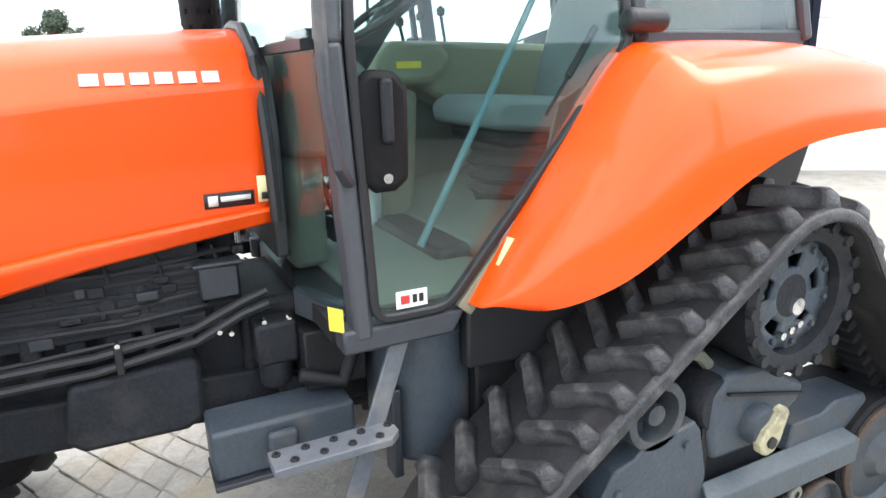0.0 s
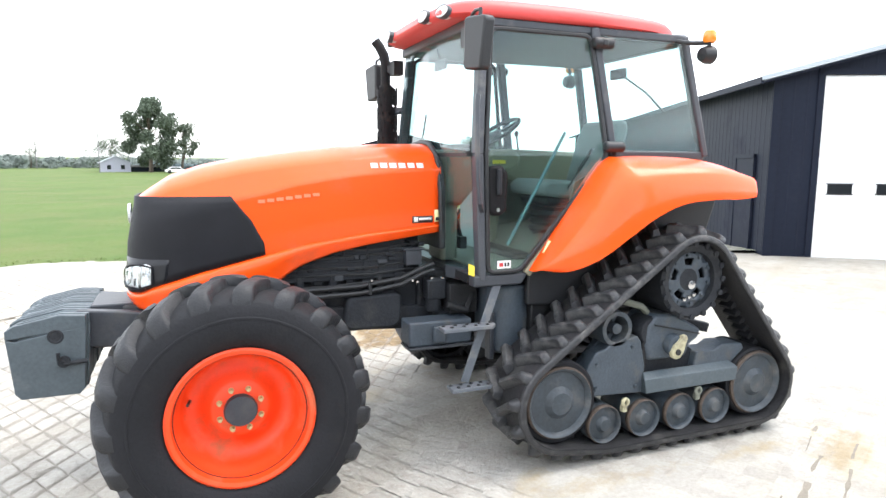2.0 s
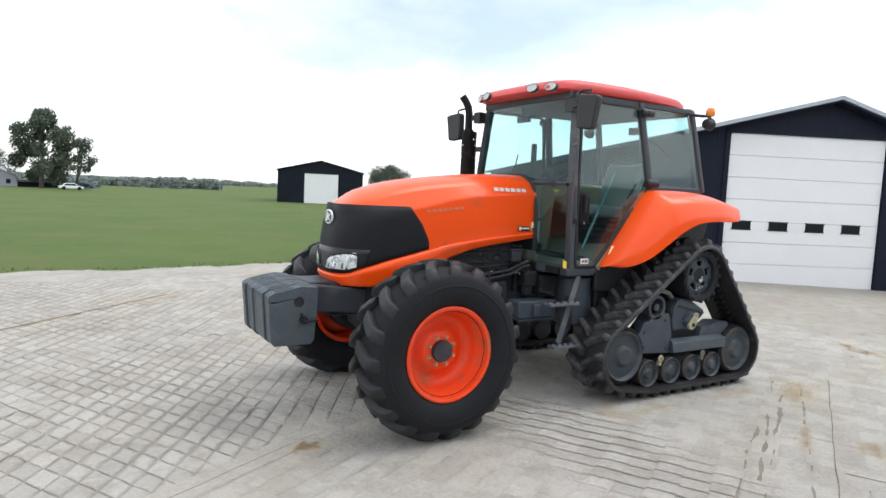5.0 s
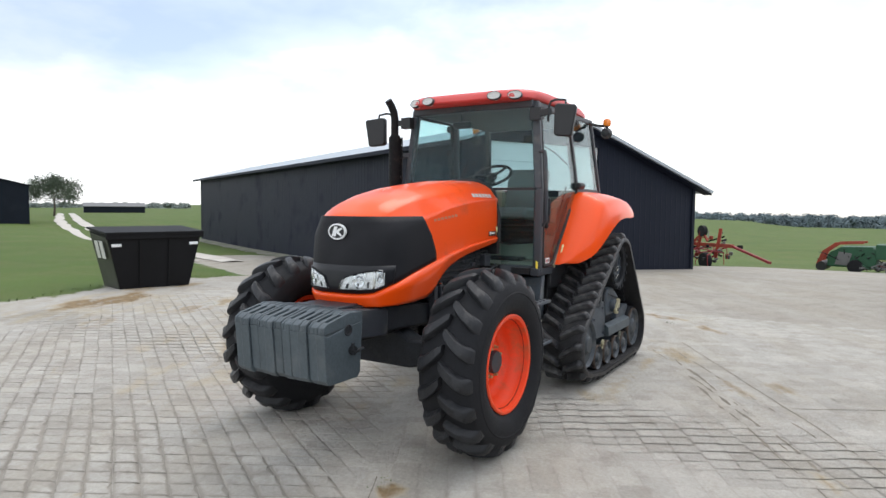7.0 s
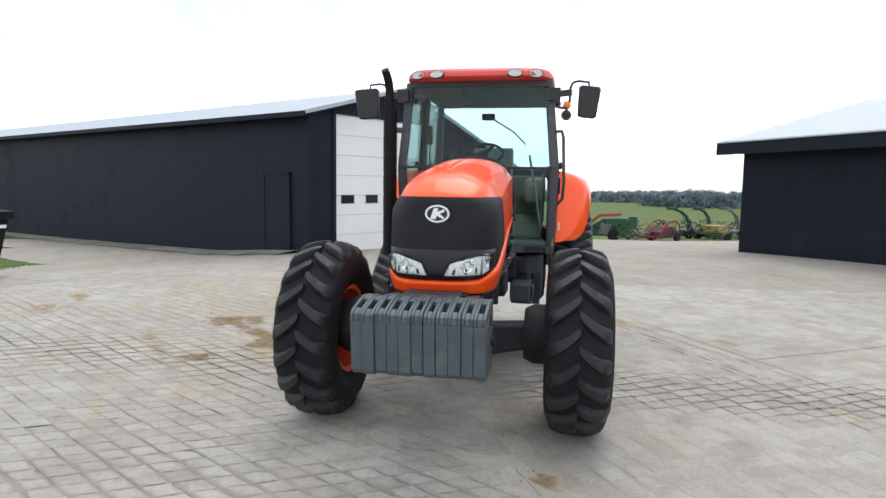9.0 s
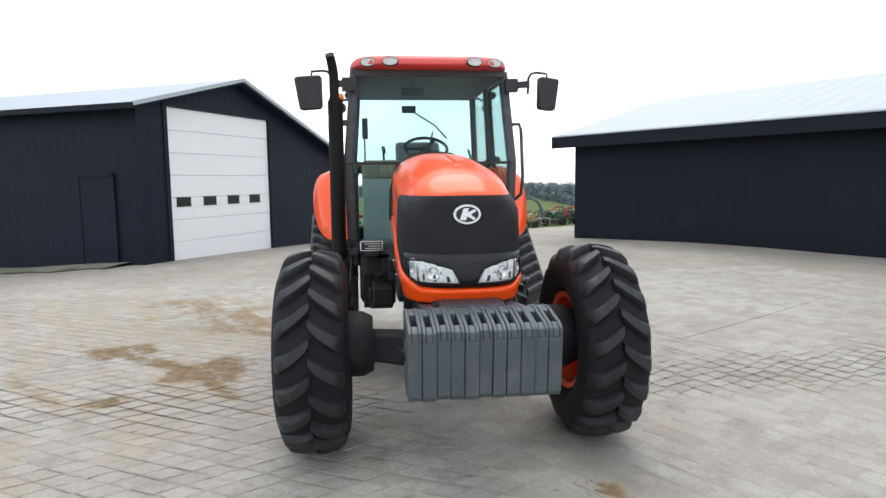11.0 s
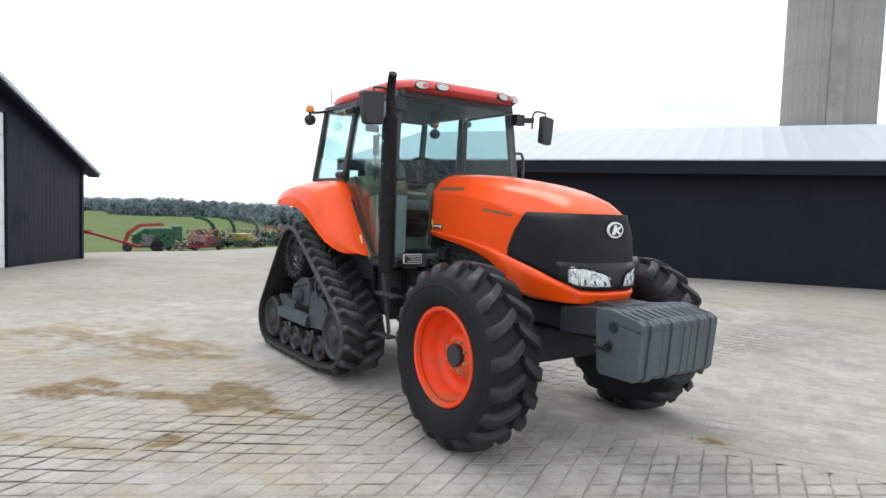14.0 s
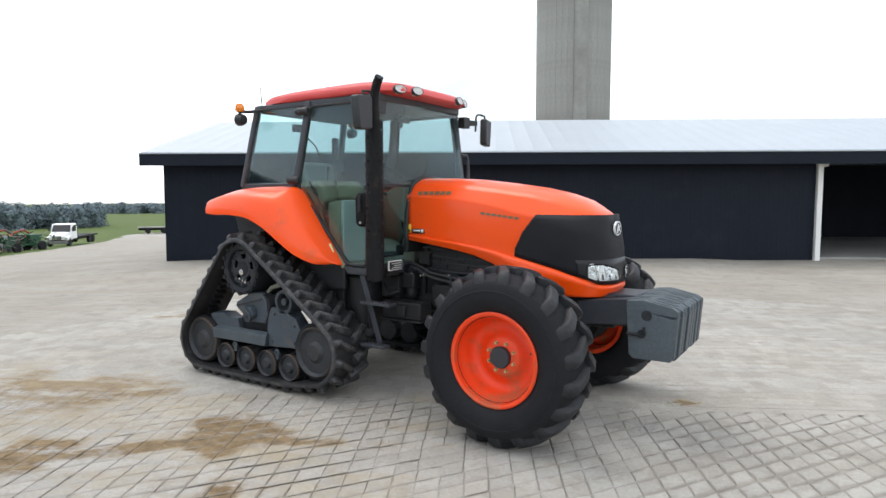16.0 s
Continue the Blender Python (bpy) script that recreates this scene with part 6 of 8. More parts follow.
part("stack_bracket", Shape().bar((0.02, 0.72, 1.1), (0.1, 0.63, 1.08), 0.04, 0.05), "frame", stack)

# fenders
def spline(v, k, w):
    """A smooth value between v[k] and v[k + 1]."""
    a, b, c, d = v[max(k - 1, 0)], v[k], v[k + 1], v[min(k + 2, len(v) - 1)]
    return 0.5 * (2 * b + (c - a) * w + (2 * a - 5 * b + 4 * c - d) * w * w + (3 * b - a - 3 * c + d) * w ** 3)


def fender(s):
    inner = [(0.40, 1.065), (0.47, 1.17), (0.67, 1.45), (0.86, 1.69), (0.98, 1.715), (1.2, 1.72), (1.46, 1.71), (1.64, 1.68), (1.80, 1.63)]
    outer = [(0.44, 1.075, 0.76), (0.55, 1.075, 0.86), (0.70, 1.15, 0.95), (0.88, 1.285, 1.0), (1.02, 1.38, 1.02), (1.2, 1.45, 1.03), (1.44, 1.472, 1.03), (1.62, 1.47, 1.02), (1.76, 1.48, 1.0)]
    n = 64
    rows = []
    for i in range(n + 1):
        f = i / n * 8
        k = min(int(f), 7)
        w = f - k
        ix, iz = (spline([p[j] for p in inner], k, w) for j in (0, 1))
        ox, oz, oy = (spline([p[j] for p in outer], k, w) for j in (0, 1, 2))
        row = []
        for j in range(13):
            u = j / 12 * math.pi / 2
            across, down = math.sin(u) ** 0.85, 1 - math.cos(u) ** 0.85
            crease = 0.012 * math.exp(-((j - 7) / 1.3) ** 2) * min(1, i / 8)
            x = ix + (ox - ix) * down
            z = iz + (oz - iz) * down + crease
            y = 0.66 + (oy - 0.66) * across
            row.append((x, s * (y + crease * 0.6), z))
        row.append((row[-1][0], row[-1][1] - s * 0.03, row[-1][2] - 0.004))
        rows.append(row)
    ob = part("fender", Shape().sheet(rows), "orange", tractor, "swept orange rear fender", thick=0.014, smooth=60)
    part("fender_sticker", Shape().add([(0.47, s * 0.712, 1.168), (0.505, s * 0.712, 1.157), (0.54, s * 0.712, 1.225), (0.505, s * 0.712, 1.238), (0.47, s * 0.724, 1.168), (0.505, s * 0.732, 1.157), (0.54, s * 0.732, 1.225), (0.505, s * 0.722, 1.238)], [(3, 2, 1, 0), (4, 5, 6, 7), (0, 1, 5, 4), (1, 2, 6, 5), (2, 3, 7, 6), (3, 0, 4, 7)]), "cream", ob, "pale yellow sticker")
    part("inner_fender", Shape().prism([(0.42, 1.06), (0.42, 0.85), (0.95, 0.82), (1.70, 1.15), (1.82, 1.5), (1.82, 1.60), (1.5, 1.69), (1.0, 1.69), (0.86, 1.66)], s * 0.60, s * 0.645), "plastic", tractor, "black inner mudguard", bevel=0.01)
    part("tail_lamp", Shape().box((1.742, s * 0.80, 1.525), (1.80, s * 0.965, 1.578)), "redlens", ob, "red tail lamp", bevel=0.012)


for s in (-1, 1):
    fender(s)

# steps, tank and boxes below the cab
for s in (-1, 1):
    # shade below the cab's right side is painted in with near-black
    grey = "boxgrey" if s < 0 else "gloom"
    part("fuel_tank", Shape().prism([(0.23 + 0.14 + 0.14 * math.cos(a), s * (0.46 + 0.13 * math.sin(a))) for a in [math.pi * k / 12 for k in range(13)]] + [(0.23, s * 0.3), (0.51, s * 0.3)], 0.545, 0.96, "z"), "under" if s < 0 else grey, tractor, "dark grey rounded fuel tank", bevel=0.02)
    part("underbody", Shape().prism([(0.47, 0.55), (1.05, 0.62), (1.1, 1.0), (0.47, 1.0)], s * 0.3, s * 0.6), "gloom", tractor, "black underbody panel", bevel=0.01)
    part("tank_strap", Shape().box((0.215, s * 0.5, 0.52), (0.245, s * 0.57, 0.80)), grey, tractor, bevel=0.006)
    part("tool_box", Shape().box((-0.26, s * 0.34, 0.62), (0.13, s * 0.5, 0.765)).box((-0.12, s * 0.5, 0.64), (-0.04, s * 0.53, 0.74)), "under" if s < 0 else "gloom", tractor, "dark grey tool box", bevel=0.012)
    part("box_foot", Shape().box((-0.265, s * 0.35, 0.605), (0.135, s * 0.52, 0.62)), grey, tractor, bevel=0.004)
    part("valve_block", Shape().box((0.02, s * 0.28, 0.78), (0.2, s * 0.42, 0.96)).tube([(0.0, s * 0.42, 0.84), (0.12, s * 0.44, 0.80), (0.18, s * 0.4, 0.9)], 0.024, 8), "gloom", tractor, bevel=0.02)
    # right ladder and steps take a darker grey that holds their shade
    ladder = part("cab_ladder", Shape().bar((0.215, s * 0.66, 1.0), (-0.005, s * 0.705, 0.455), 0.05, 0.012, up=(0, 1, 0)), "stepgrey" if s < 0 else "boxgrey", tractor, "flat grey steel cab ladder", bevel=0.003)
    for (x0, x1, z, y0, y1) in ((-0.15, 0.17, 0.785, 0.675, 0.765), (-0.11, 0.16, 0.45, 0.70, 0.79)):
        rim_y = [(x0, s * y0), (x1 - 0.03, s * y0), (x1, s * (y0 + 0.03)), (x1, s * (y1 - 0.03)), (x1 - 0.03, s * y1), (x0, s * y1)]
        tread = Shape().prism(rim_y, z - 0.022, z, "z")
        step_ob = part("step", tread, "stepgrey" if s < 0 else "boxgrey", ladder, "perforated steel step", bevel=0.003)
        teeth = Shape()
        for k in range(9):
            x = x0 + (x1 - x0) * (k + 0.5) / 9
            teeth.turned([(0.012, -0.001), (0.010, 0.006), (0.006, 0.006), (0.004, 0.0005)], (x, s * (y0 + 0.025 + 0.04 * (k % 2)), z), "z", 8, caps=False)
        part("tread_grip", teeth, "plastic", step_ob)

# ---- rear track units ----
SPROCKET, IDLER_F, IDLER_R = (1.32, 1.0, 0.235), (0.445, 0.372, 0.24), (1.875, 0.312, 0.222)
ROLLERS = [(0.745, 0.202, 0.115), (1.02, 0.202, 0.115), (1.285, 0.202, 0.115), (1.555, 0.202, 0.115)]


def hull(circles, n=96):
    pts = sorted({(round(x + r * math.cos(2 * math.pi * i / n), 6), round(z + r * math.sin(2 * math.pi * i / n), 6)) for x, z, r in circles for i in range(n)})
    out = []
    for seq in (pts, pts[::-1]):
        part_ = []
        for p in seq:
            while len(part_) > 1 and (part_[-1][0] - part_[-2][0]) * (p[1] - part_[-2][1]) - (part_[-1][1] - part_[-2][1]) * (p[0] - part_[-2][0]) <= 0:
                part_.pop()
            part_.append(p)
        out += part_[:-1]
    return out


LOOP = hull([SPROCKET, IDLER_F, IDLER_R] + ROLLERS)
SEGS = [(Vector(a), Vector(b)) for a, b in zip(LOOP, LOOP[1:] + LOOP[:1])]
LENGTH = sum((b - a).length for a, b in SEGS)


def along(d):
    """The point, direction and outward normal at a distance round the belt."""
    d %= LENGTH
    for a, b in SEGS:
        l = (b - a).length
        if d <= l:
            t = (b - a).normalized()
            return a + t * d, t, Vector((t.y, -t.x))
        d -= l
    return SEGS[0][0], Vector((1, 0)), Vector((0, -1))


def smooth_along(d):
    p, _, _ = along(d)
    q, _, _ = along(d + 0.02)
    o, _, _ = along(d - 0.02)
    t = (q - o).normalized()
    return p, t, Vector((t.y, -t.x))


PITCHES = 37


def track_lug(sign):
    """One moulded bar of the belt: blunt and tall at the middle, slanting outwards, then bent straight across to the belt's edge."""
    rows = []
    for g, x, half, top in ((0.0, 0.056, 0.018, 0.034), (0.03, 0.054, 0.025, 0.054), (0.3, 0.022, 0.025, 0.055), (0.62, -0.018, 0.024, 0.054), (0.72, -0.030, 0.026, 0.056), (0.80, -0.034, 0.028, 0.054), (0.93, -0.030, 0.026, 0.042), (1.0, -0.028, 0.020, 0.014)):
        y = sign * (0.006 + 0.196 * g)
        rows.append([(x - half * 1.3, y, -0.002), (x - half * 0.85, y, top - 0.007), (x - half * 0.6, y, top), (x + half * 0.6, y, top), (x + half * 0.85, y, top - 0.007), (x + half * 1.3, y, -0.002)])
    s = Shape().sheet(rows)
    n = len(s.v)
    s.f += [tuple(range(6)), tuple(range(n - 1, n - 7, -1))]
    return s.mesh("track_lug", 50)


TRACK_LUG = {sign: track_lug(sign) for sign in (-1, 1)}
GUIDE_TOOTH = Shape().prism([(-0.018, 0.004), (0.018, 0.004), (0.011, -0.045), (-0.011, -0.045)], -0.05, 0.05).mesh("guide_tooth", 40)
GUIDE_TOOTH.materials.append(M["rubber"])
for me in TRACK_LUG.values():
    me.materials.append(M["beltlug"])


def pierced_disc(c, y, rings, n=80):
    """A flat plate seen from the side, round c, of rings (inner radius, outer radius, holes, share of each hole)."""
    edges = [rings[0][0]] + [ring[1] for ring in rings]
    verts = [(c[0] + r * math.cos(2 * math.pi * k / n), y, c[1] + r * math.sin(2 * math.pi * k / n)) for r in edges for k in range(n)]
    faces = [(j * n + i, (j + 1) * n + i, (j + 1) * n + (i + 1) % n, j * n + (i + 1) % n) for j, (_, _, holes, share) in enumerate(rings) for i in range(n) if not (holes and (i * holes / n) % 1 < share)]
    return Shape().add(verts, faces)


def disc_wheel(name, c, y_in, y_out, radius, s, label, material="wheel"):
    d = y_out - y_in
    prof = [(0.0, y_in), (radius * 0.95, y_in), (radius, y_in + 0.01 * s), (radius, y_out - 0.012 * s), (radius * 0.955, y_out), (radius * 0.9, y_out - 0.006 * s), (radius * 0.84, y_out - 0.028 * s), (radius * 0.45, y_out - 0.022 * s), (radius * 0.36, y_out - 0.006 * s), (radius * 0.3, y_out + 0.004 * s), (0.0, y_out + 0.006 * s)]
    w = part(name, Shape().turned(prof, (c[0], 0, c[1]), "y", 40), material, tractor, label)
    part("wheel_edge", Shape().turned([(radius * 1.005, y_out - 0.035 * s), (radius * 1.005, y_out - 0.013 * s), (radius * 0.96, y_out - 0.001 * s)], (c[0], 0, c[1]), "y", 40, caps=False), "rust", w, thick=0.002)
    return w


def track_unit(s):
    y0, y1 = 0.63, 1.045
    belt = Shape()
    n = 150
    rings = []
    for i in range(n):
        p, t, o = smooth_along(LENGTH * i / n)
        ring = []
        for y, h in ((y0, 0.0), (y0, 0.026), (y0 + 0.02, 0.032), (y1 - 0.02, 0.032), (y1, 0.026), (y1, 0.0)):
            q = p + o * h
            ring.append((q.x, s * y, q.y))
        rings.append(ring)
    rings.append(rings[0])
    belt.sheet(rings, closed=True)
    b = part("track_belt", belt, "belt", tractor, "black rubber track belt with chevron lugs", smooth=50)
    edge = []
    for i in range(n + 1):
        p, t, o = smooth_along(LENGTH * (i % n) / n)
        edge.append([((p + o * h).x, s * y, (p + o * h).y) for y, h in ((y1 - 0.026, 0.028), (y1 - 0.022, 0.038), (y1 - 0.004, 0.038), (y1 + 0.004, 0.030), (y1 + 0.004, 0.006))])
    part("belt_edge", Shape().sheet(edge), "beltlug", b, "worn edge of the belt", smooth=50)
    mid = (y0 + y1) / 2
    for k in range(PITCHES):
        for h in (-1, 1):
            p, t, o = smooth_along(LENGTH / PITCHES * (k + (0.5 if h > 0 else 0)))
            q = p + o * 0.030
            m = Matrix(((t.x, 0, o.x, q.x), (0, 1, 0, s * mid), (t.y, 0, o.y, q.y), (0, 0, 0, 1)))
            part("tread_lug", TRACK_LUG[h], "beltlug", b, at=m)
    for k in range(PITCHES * 2):
        p, t, o = smooth_along(LENGTH / PITCHES / 2 * k)
        m = Matrix(((t.x, 0, o.x, p.x), (0, 1, 0, s * mid), (t.y, 0, o.y, p.y), (0, 0, 0, 1)))
        part("guide_tooth", GUIDE_TOOTH, "rubber", b, at=m)
    # wheels
    sx, sz = SPROCKET[0], SPROCKET[1]
    sp = part("drive_sprocket", Shape().turned([(0.0, s * 0.70), (0.2, s * 0.70), (0.228, s * 0.72), (0.228, s * 0.985), (0.21, s * 1.0), (0.17, s * 0.985), (0.165, s * 0.93), (0.15, s * 0.84), (0.0, s * 0.83)], (sx, 0, sz), "y", 48), "iron", tractor, "black steel drive sprocket with open spokes")
    hub = part("sprocket_hub", Shape().turned([(0.0, s * 0.82), (0.085, s * 0.82), (0.08, s * 0.94), (0.065, s * 0.955), (0.0, s * 0.96)], (sx, 0, sz), "y", 28), "iron", sp)
    # right plate painted darker than the left one to stand for shade
    part("sprocket_plate", pierced_disc((sx, sz), s * 0.955, [(0.05, 0.085, 0, 0), (0.085, 0.128, 5, 0.5), (0.128, 0.16, 0, 0), (0.16, 0.192, 10, 0.42), (0.192, 0.212, 0, 0)]), "under" if s < 0 else "shaded", sp, "pierced steel plate", thick=0.022)
    for k in range(10):
        a = 2 * math.pi * (k + 0.72) / 10
        part("sprocket_bolt", Shape().turned([(0.0, s * 0.954), (0.010, s * 0.954), (0.010, s * 0.966), (0.0, s * 0.968)], (sx + 0.144 * math.cos(a), 0, sz + 0.144 * math.sin(a)), "y", 6), "wheel", sp)
    for k in range(3):
        part("hub_bolt", Shape().turned([(0.0, s * 0.952), (0.013, s * 0.952), (0.012, s * 0.972), (0.0, s * 0.974)], (sx - 0.035 + 0.035 * k, 0, sz - 0.115 + 0.012 * k), "y", 8), "chrome", sp)
    part("hub_cap", Shape().turned([(0.0, s * 0.955), (0.028, s * 0.955), (0.026, s * 0.975), (0.0, s * 0.98)], (sx + 0.01, 0, sz - 0.03), "y", 16), "chrome", hub, "bright worn steel cap")
    for k in range(16):
        a = 2 * math.pi * k / 16
        part("sprocket_tooth", Shape().tube([(SPROCKET[0] + 0.216 * math.cos(a), s * 0.985, SPROCKET[1] + 0.216 * math.sin(a)), (SPROCKET[0] + 0.216 * math.cos(a), s * 1.008, SPROCKET[1] + 0.216 * math.sin(a))], 0.018, 8), "iron", sp)
    # right-hand wheels use the shade-darkened copy of the same steel
    for c, r in ((IDLER_F, 0.205), (IDLER_R, 0.2)):
        disc_wheel("idler_wheel", c, s * 0.90, s * 1.0, r, s, "scratched grey steel idler wheel" if s < 0 else "steel idler wheel painted darker for shade", "wheel" if s < 0 else "shaded")
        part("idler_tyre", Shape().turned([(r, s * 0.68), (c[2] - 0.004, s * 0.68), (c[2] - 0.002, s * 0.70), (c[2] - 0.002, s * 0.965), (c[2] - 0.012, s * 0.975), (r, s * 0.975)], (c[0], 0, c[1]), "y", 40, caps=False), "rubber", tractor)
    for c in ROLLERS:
        disc_wheel("track_roller", c, s * 0.70, s * 0.995, 0.112, s, "small worn steel track roller" if s < 0 else "small steel track roller painted darker for shade", "wheel" if s < 0 else "shaded")
    roller = part("carrier_roller", Shape().turned([(0.075, s * 0.955), (0.10, s * 0.955), (0.104, s * 0.945), (0.104, s * 0.72), (0.075, s * 0.72), (0.075, s * 0.955)], (0.83, 0, 0.745), "y", 32, caps=False).turned([(0.0, s * 0.72), (0.03, s * 0.72), (0.03, s * 0.95), (0.0, s * 0.955)], (0.83, 0, 0.745), "y", 16), "wheel", tractor, "small spoked carrier roller under the belt")
    part("roller_web", pierced_disc((0.83, 0.745), s * 0.90, [(0.028, 0.078, 4, 0.62)], 48), "wheel", roller, thick=0.012)
    # frame
    f = part("track_frame", Shape().prism([(0.60, 0.34), (0.64, 0.48), (0.70, 0.53), (0.97, 0.55), (1.08, 0.60), (1.36, 0.60), (1.50, 0.50), (1.75, 0.50), (1.76, 0.44), (1.70, 0.34)], s * 0.72, s * 0.90), "iron", tractor, "dark steel track frame", bevel=0.01)
    part("front_arm", Shape().prism([(0.665, 0.365), (0.632, 0.52), (0.69, 0.62), (0.76, 0.635), (0.79, 0.665), (0.975, 0.69), (1.0, 0.655), (1.035, 0.50), (1.02, 0.345)], s * 0.86, s * 0.955), "under", f, "blue-grey front arm of the track frame", bevel=0.008)
    part("arm_joint", Shape().box((1.022, s * 0.80, 0.40), (1.05, s * 0.94, 0.72)), "gloom", f)
    for x, z in ((0.70, 0.41), (0.70, 0.55), (0.94, 0.63), (0.97, 0.39)):
        part("arm_bolt", Shape().turned([(0.0, s * 0.95), (0.013, s * 0.95), (0.012, s * 0.965), (0.0, s * 0.967)], (x, 0, z), "y", 6), "wheel", f)
    part("rear_arm", Shape().prism([(1.40, 0.45), (1.42, 0.545), (1.56, 0.545), (1.62, 0.575), (1.78, 0.565), (1.80, 0.53), (1.74, 0.48), (1.70, 0.45)], s * 0.80, s * 0.95), "under", f, "blue-grey rear arm of the track frame", bevel=0.008)
    part("guard_bar", Shape().add([(1.03, s * 0.945, 0.468), (1.68, s * 0.945, 0.468), (1.71, s * 0.998, 0.438), (1.70, s * 1.0, 0.352), (1.02, s * 1.0, 0.352), (1.0, s * 0.998, 0.438), (1.02, s * 0.945, 0.345), (1.70, s * 0.945, 0.345)], [(0, 1, 2, 5), (5, 2, 3, 4), (0, 5, 4, 6), (1, 7, 3, 2), (4, 3, 7, 6), (0, 6, 7, 1)]), "weight", f, "grey sheet guard", bevel=0.006)
    part("pivot_housing", Shape().prism([(1.06, 0.53), (1.035, 0.62), (1.045, 0.74), (1.10, 0.80), (1.24, 0.80), (1.30, 0.765), (1.44, 0.69), (1.425, 0.64), (1.36, 0.60), (1.33, 0.53)], s * 0.72, s * 0.955), "under", f, "grey pivot housing", bevel=0.018)
    part("housing_seam", Shape().bar((1.09, s * 0.957, 0.745), (1.42, s * 0.957, 0.665), 0.008, 0.02, up=(0, 1, 0)), "gloom", f)
    part("pivot_end", Shape().turned([(0.0, s * 0.80), (0.085, s * 0.80), (0.09, s * 0.83), (0.09, s * 0.93), (0.08, s * 0.945), (0.0, s * 0.945)], (1.09, 0, 0.70), "y", 28), "iron", f)
    part("pivot_cap", Shape().turned([(0.0, s * 0.95), (0.062, s * 0.95), (0.066, s * 0.97), (0.055, s * 1.0), (0.0, s * 1.005)], (1.22, 0, 0.62), "y", 24), "under", f)
    part("pivot_plate", Shape().prism([(1.172, 0.585), (1.18, 0.555), (1.205, 0.542), (1.235, 0.55), (1.258, 0.58), (1.272, 0.625), (1.285, 0.665), (1.272, 0.685), (1.248, 0.68), (1.225, 0.65), (1.19, 0.625)], s * 0.99, s * 1.022), "dullcream" if s < 0 else "wheel", f, "cream painted pivot plate" if s < 0 else "grey pivot plate", bevel=0.006)
    part("pivot_bolt", Shape().turned([(0.0, s * 1.02), (0.018, s * 1.02), (0.018, s * 1.03), (0.0, s * 1.03)], (1.213, 0, 0.587), "y", 10), "plastic", f)
    for x, paint in ((0.885, "dullcream" if s < 0 else "under"), (1.42, "trim" if s < 0 else "under")):
        part("roller_bracket", Shape().turned([(0.012, s * 0.975), (0.026, s * 0.975), (0.030, s * 0.985), (0.026, s * 0.992), (0.012, s * 0.992)], (x, 0, 0.315), "y", 16, caps=False).box((x - 0.016, s * 0.955, 0.255), (x + 0.016, s * 0.985, 0.292)), paint, f, bevel=0.003)
    part("tension_rod", Shape().tube([(0.93, s * 0.86, 0.88), (1.06, s * 0.87, 0.84), (1.1, s * 0.87, 0.80)], 0.02, 8), "trim", f)
    part("tension_arm", Shape().bar((0.62, s * 0.84, 0.46), (0.86, s * 0.84, 0.72), 0.05, 0.06), "under", f, bevel=0.006)
    part("swing_link", Shape().bar((1.22, s * 0.66, 0.62), (1.32, s * 0.66, 1.0), 0.08, 0.16), "iron", f)


for s in (-1, 1):
    track_unit(s)

# hitch at the rear
part("rear_hitch", Shape().box((1.5, -0.35, 0.62), (1.72, 0.35, 0.95)).bar((1.65, -0.3, 0.6), (2.05, -0.38, 0.5), 0.05, 0.07).bar((1.65, 0.3, 0.6), (2.05, 0.38, 0.5), 0.05, 0.07), "iron", tractor, bevel=0.01)

# ---- things about the yard ----
skip = thing("waste_skip", "black steel waste skip with lid, by the yard's edge", "dumpster", pose(1.86, 8.44, land(2.5, 8.4) - 0.02, 0, 0, -12) @ Matrix.Diagonal((0.83, 0.8, 1.07, 1)))
part("skip_body", Shape().add([(0.12, 0.0, 0.0), (1.68, 0.0, 0.0), (1.96, -0.08, 0.95), (-0.16, -0.08, 0.95), (0.12, 1.0, 0.0), (1.68, 1.0, 0.0), (1.96, 1.1, 1.02), (-0.16, 1.1, 1.02)], [(0, 1, 2, 3), (7, 6, 5, 4), (0, 4, 5, 1), (1, 5, 6, 2), (0, 3, 7, 4), (2, 6, 7, 3)]), "bin", skip, bevel=0.012)
part("side_panel", Shape().add([(0.112, 0.03, 0.02), (-0.148, -0.04, 0.9), (-0.150, 1.05, 0.97), (0.112, 0.97, 0.02), (0.10, 0.03, 0.02), (-0.162, -0.04, 0.9), (-0.164, 1.05, 0.97), (0.10, 0.97, 0.02)], [(0, 1, 2, 3), (7, 6, 5, 4), (0, 4, 5, 1), (2, 6, 7, 3), (1, 5, 6, 2), (0, 3, 7, 4)]), "binside", skip, "faded olive side panel")
part("skip_lid", Shape().add([(-0.21, -0.14, 0.955), (2.01, -0.14, 0.955), (2.01, 1.14, 1.04), (-0.21, 1.14, 1.04), (-0.21, -0.14, 1.0), (2.01, -0.14, 1.0), (2.01, 1.14, 1.075), (-0.21, 1.14, 1.075)], [(0, 1, 2, 3), (7, 6, 5, 4), (0, 4, 5, 1), (1, 5, 6, 2), (2, 6, 7, 3), (3, 7, 4, 0)]), "bin", skip, "black lid, shut", bevel=0.008)
part("lid_rim", Shape().box((-0.2, -0.13, 0.88), (2.0, -0.10, 0.955)), "bin", skip, bevel=0.006)
for x in (0.03, 1.77):
    part("fork_pocket", Shape().box((x - 0.1, -0.10, 0.75), (x + 0.1, 0.0, 0.80)), "door", skip, "pale worn fork pocket", bevel=0.006)
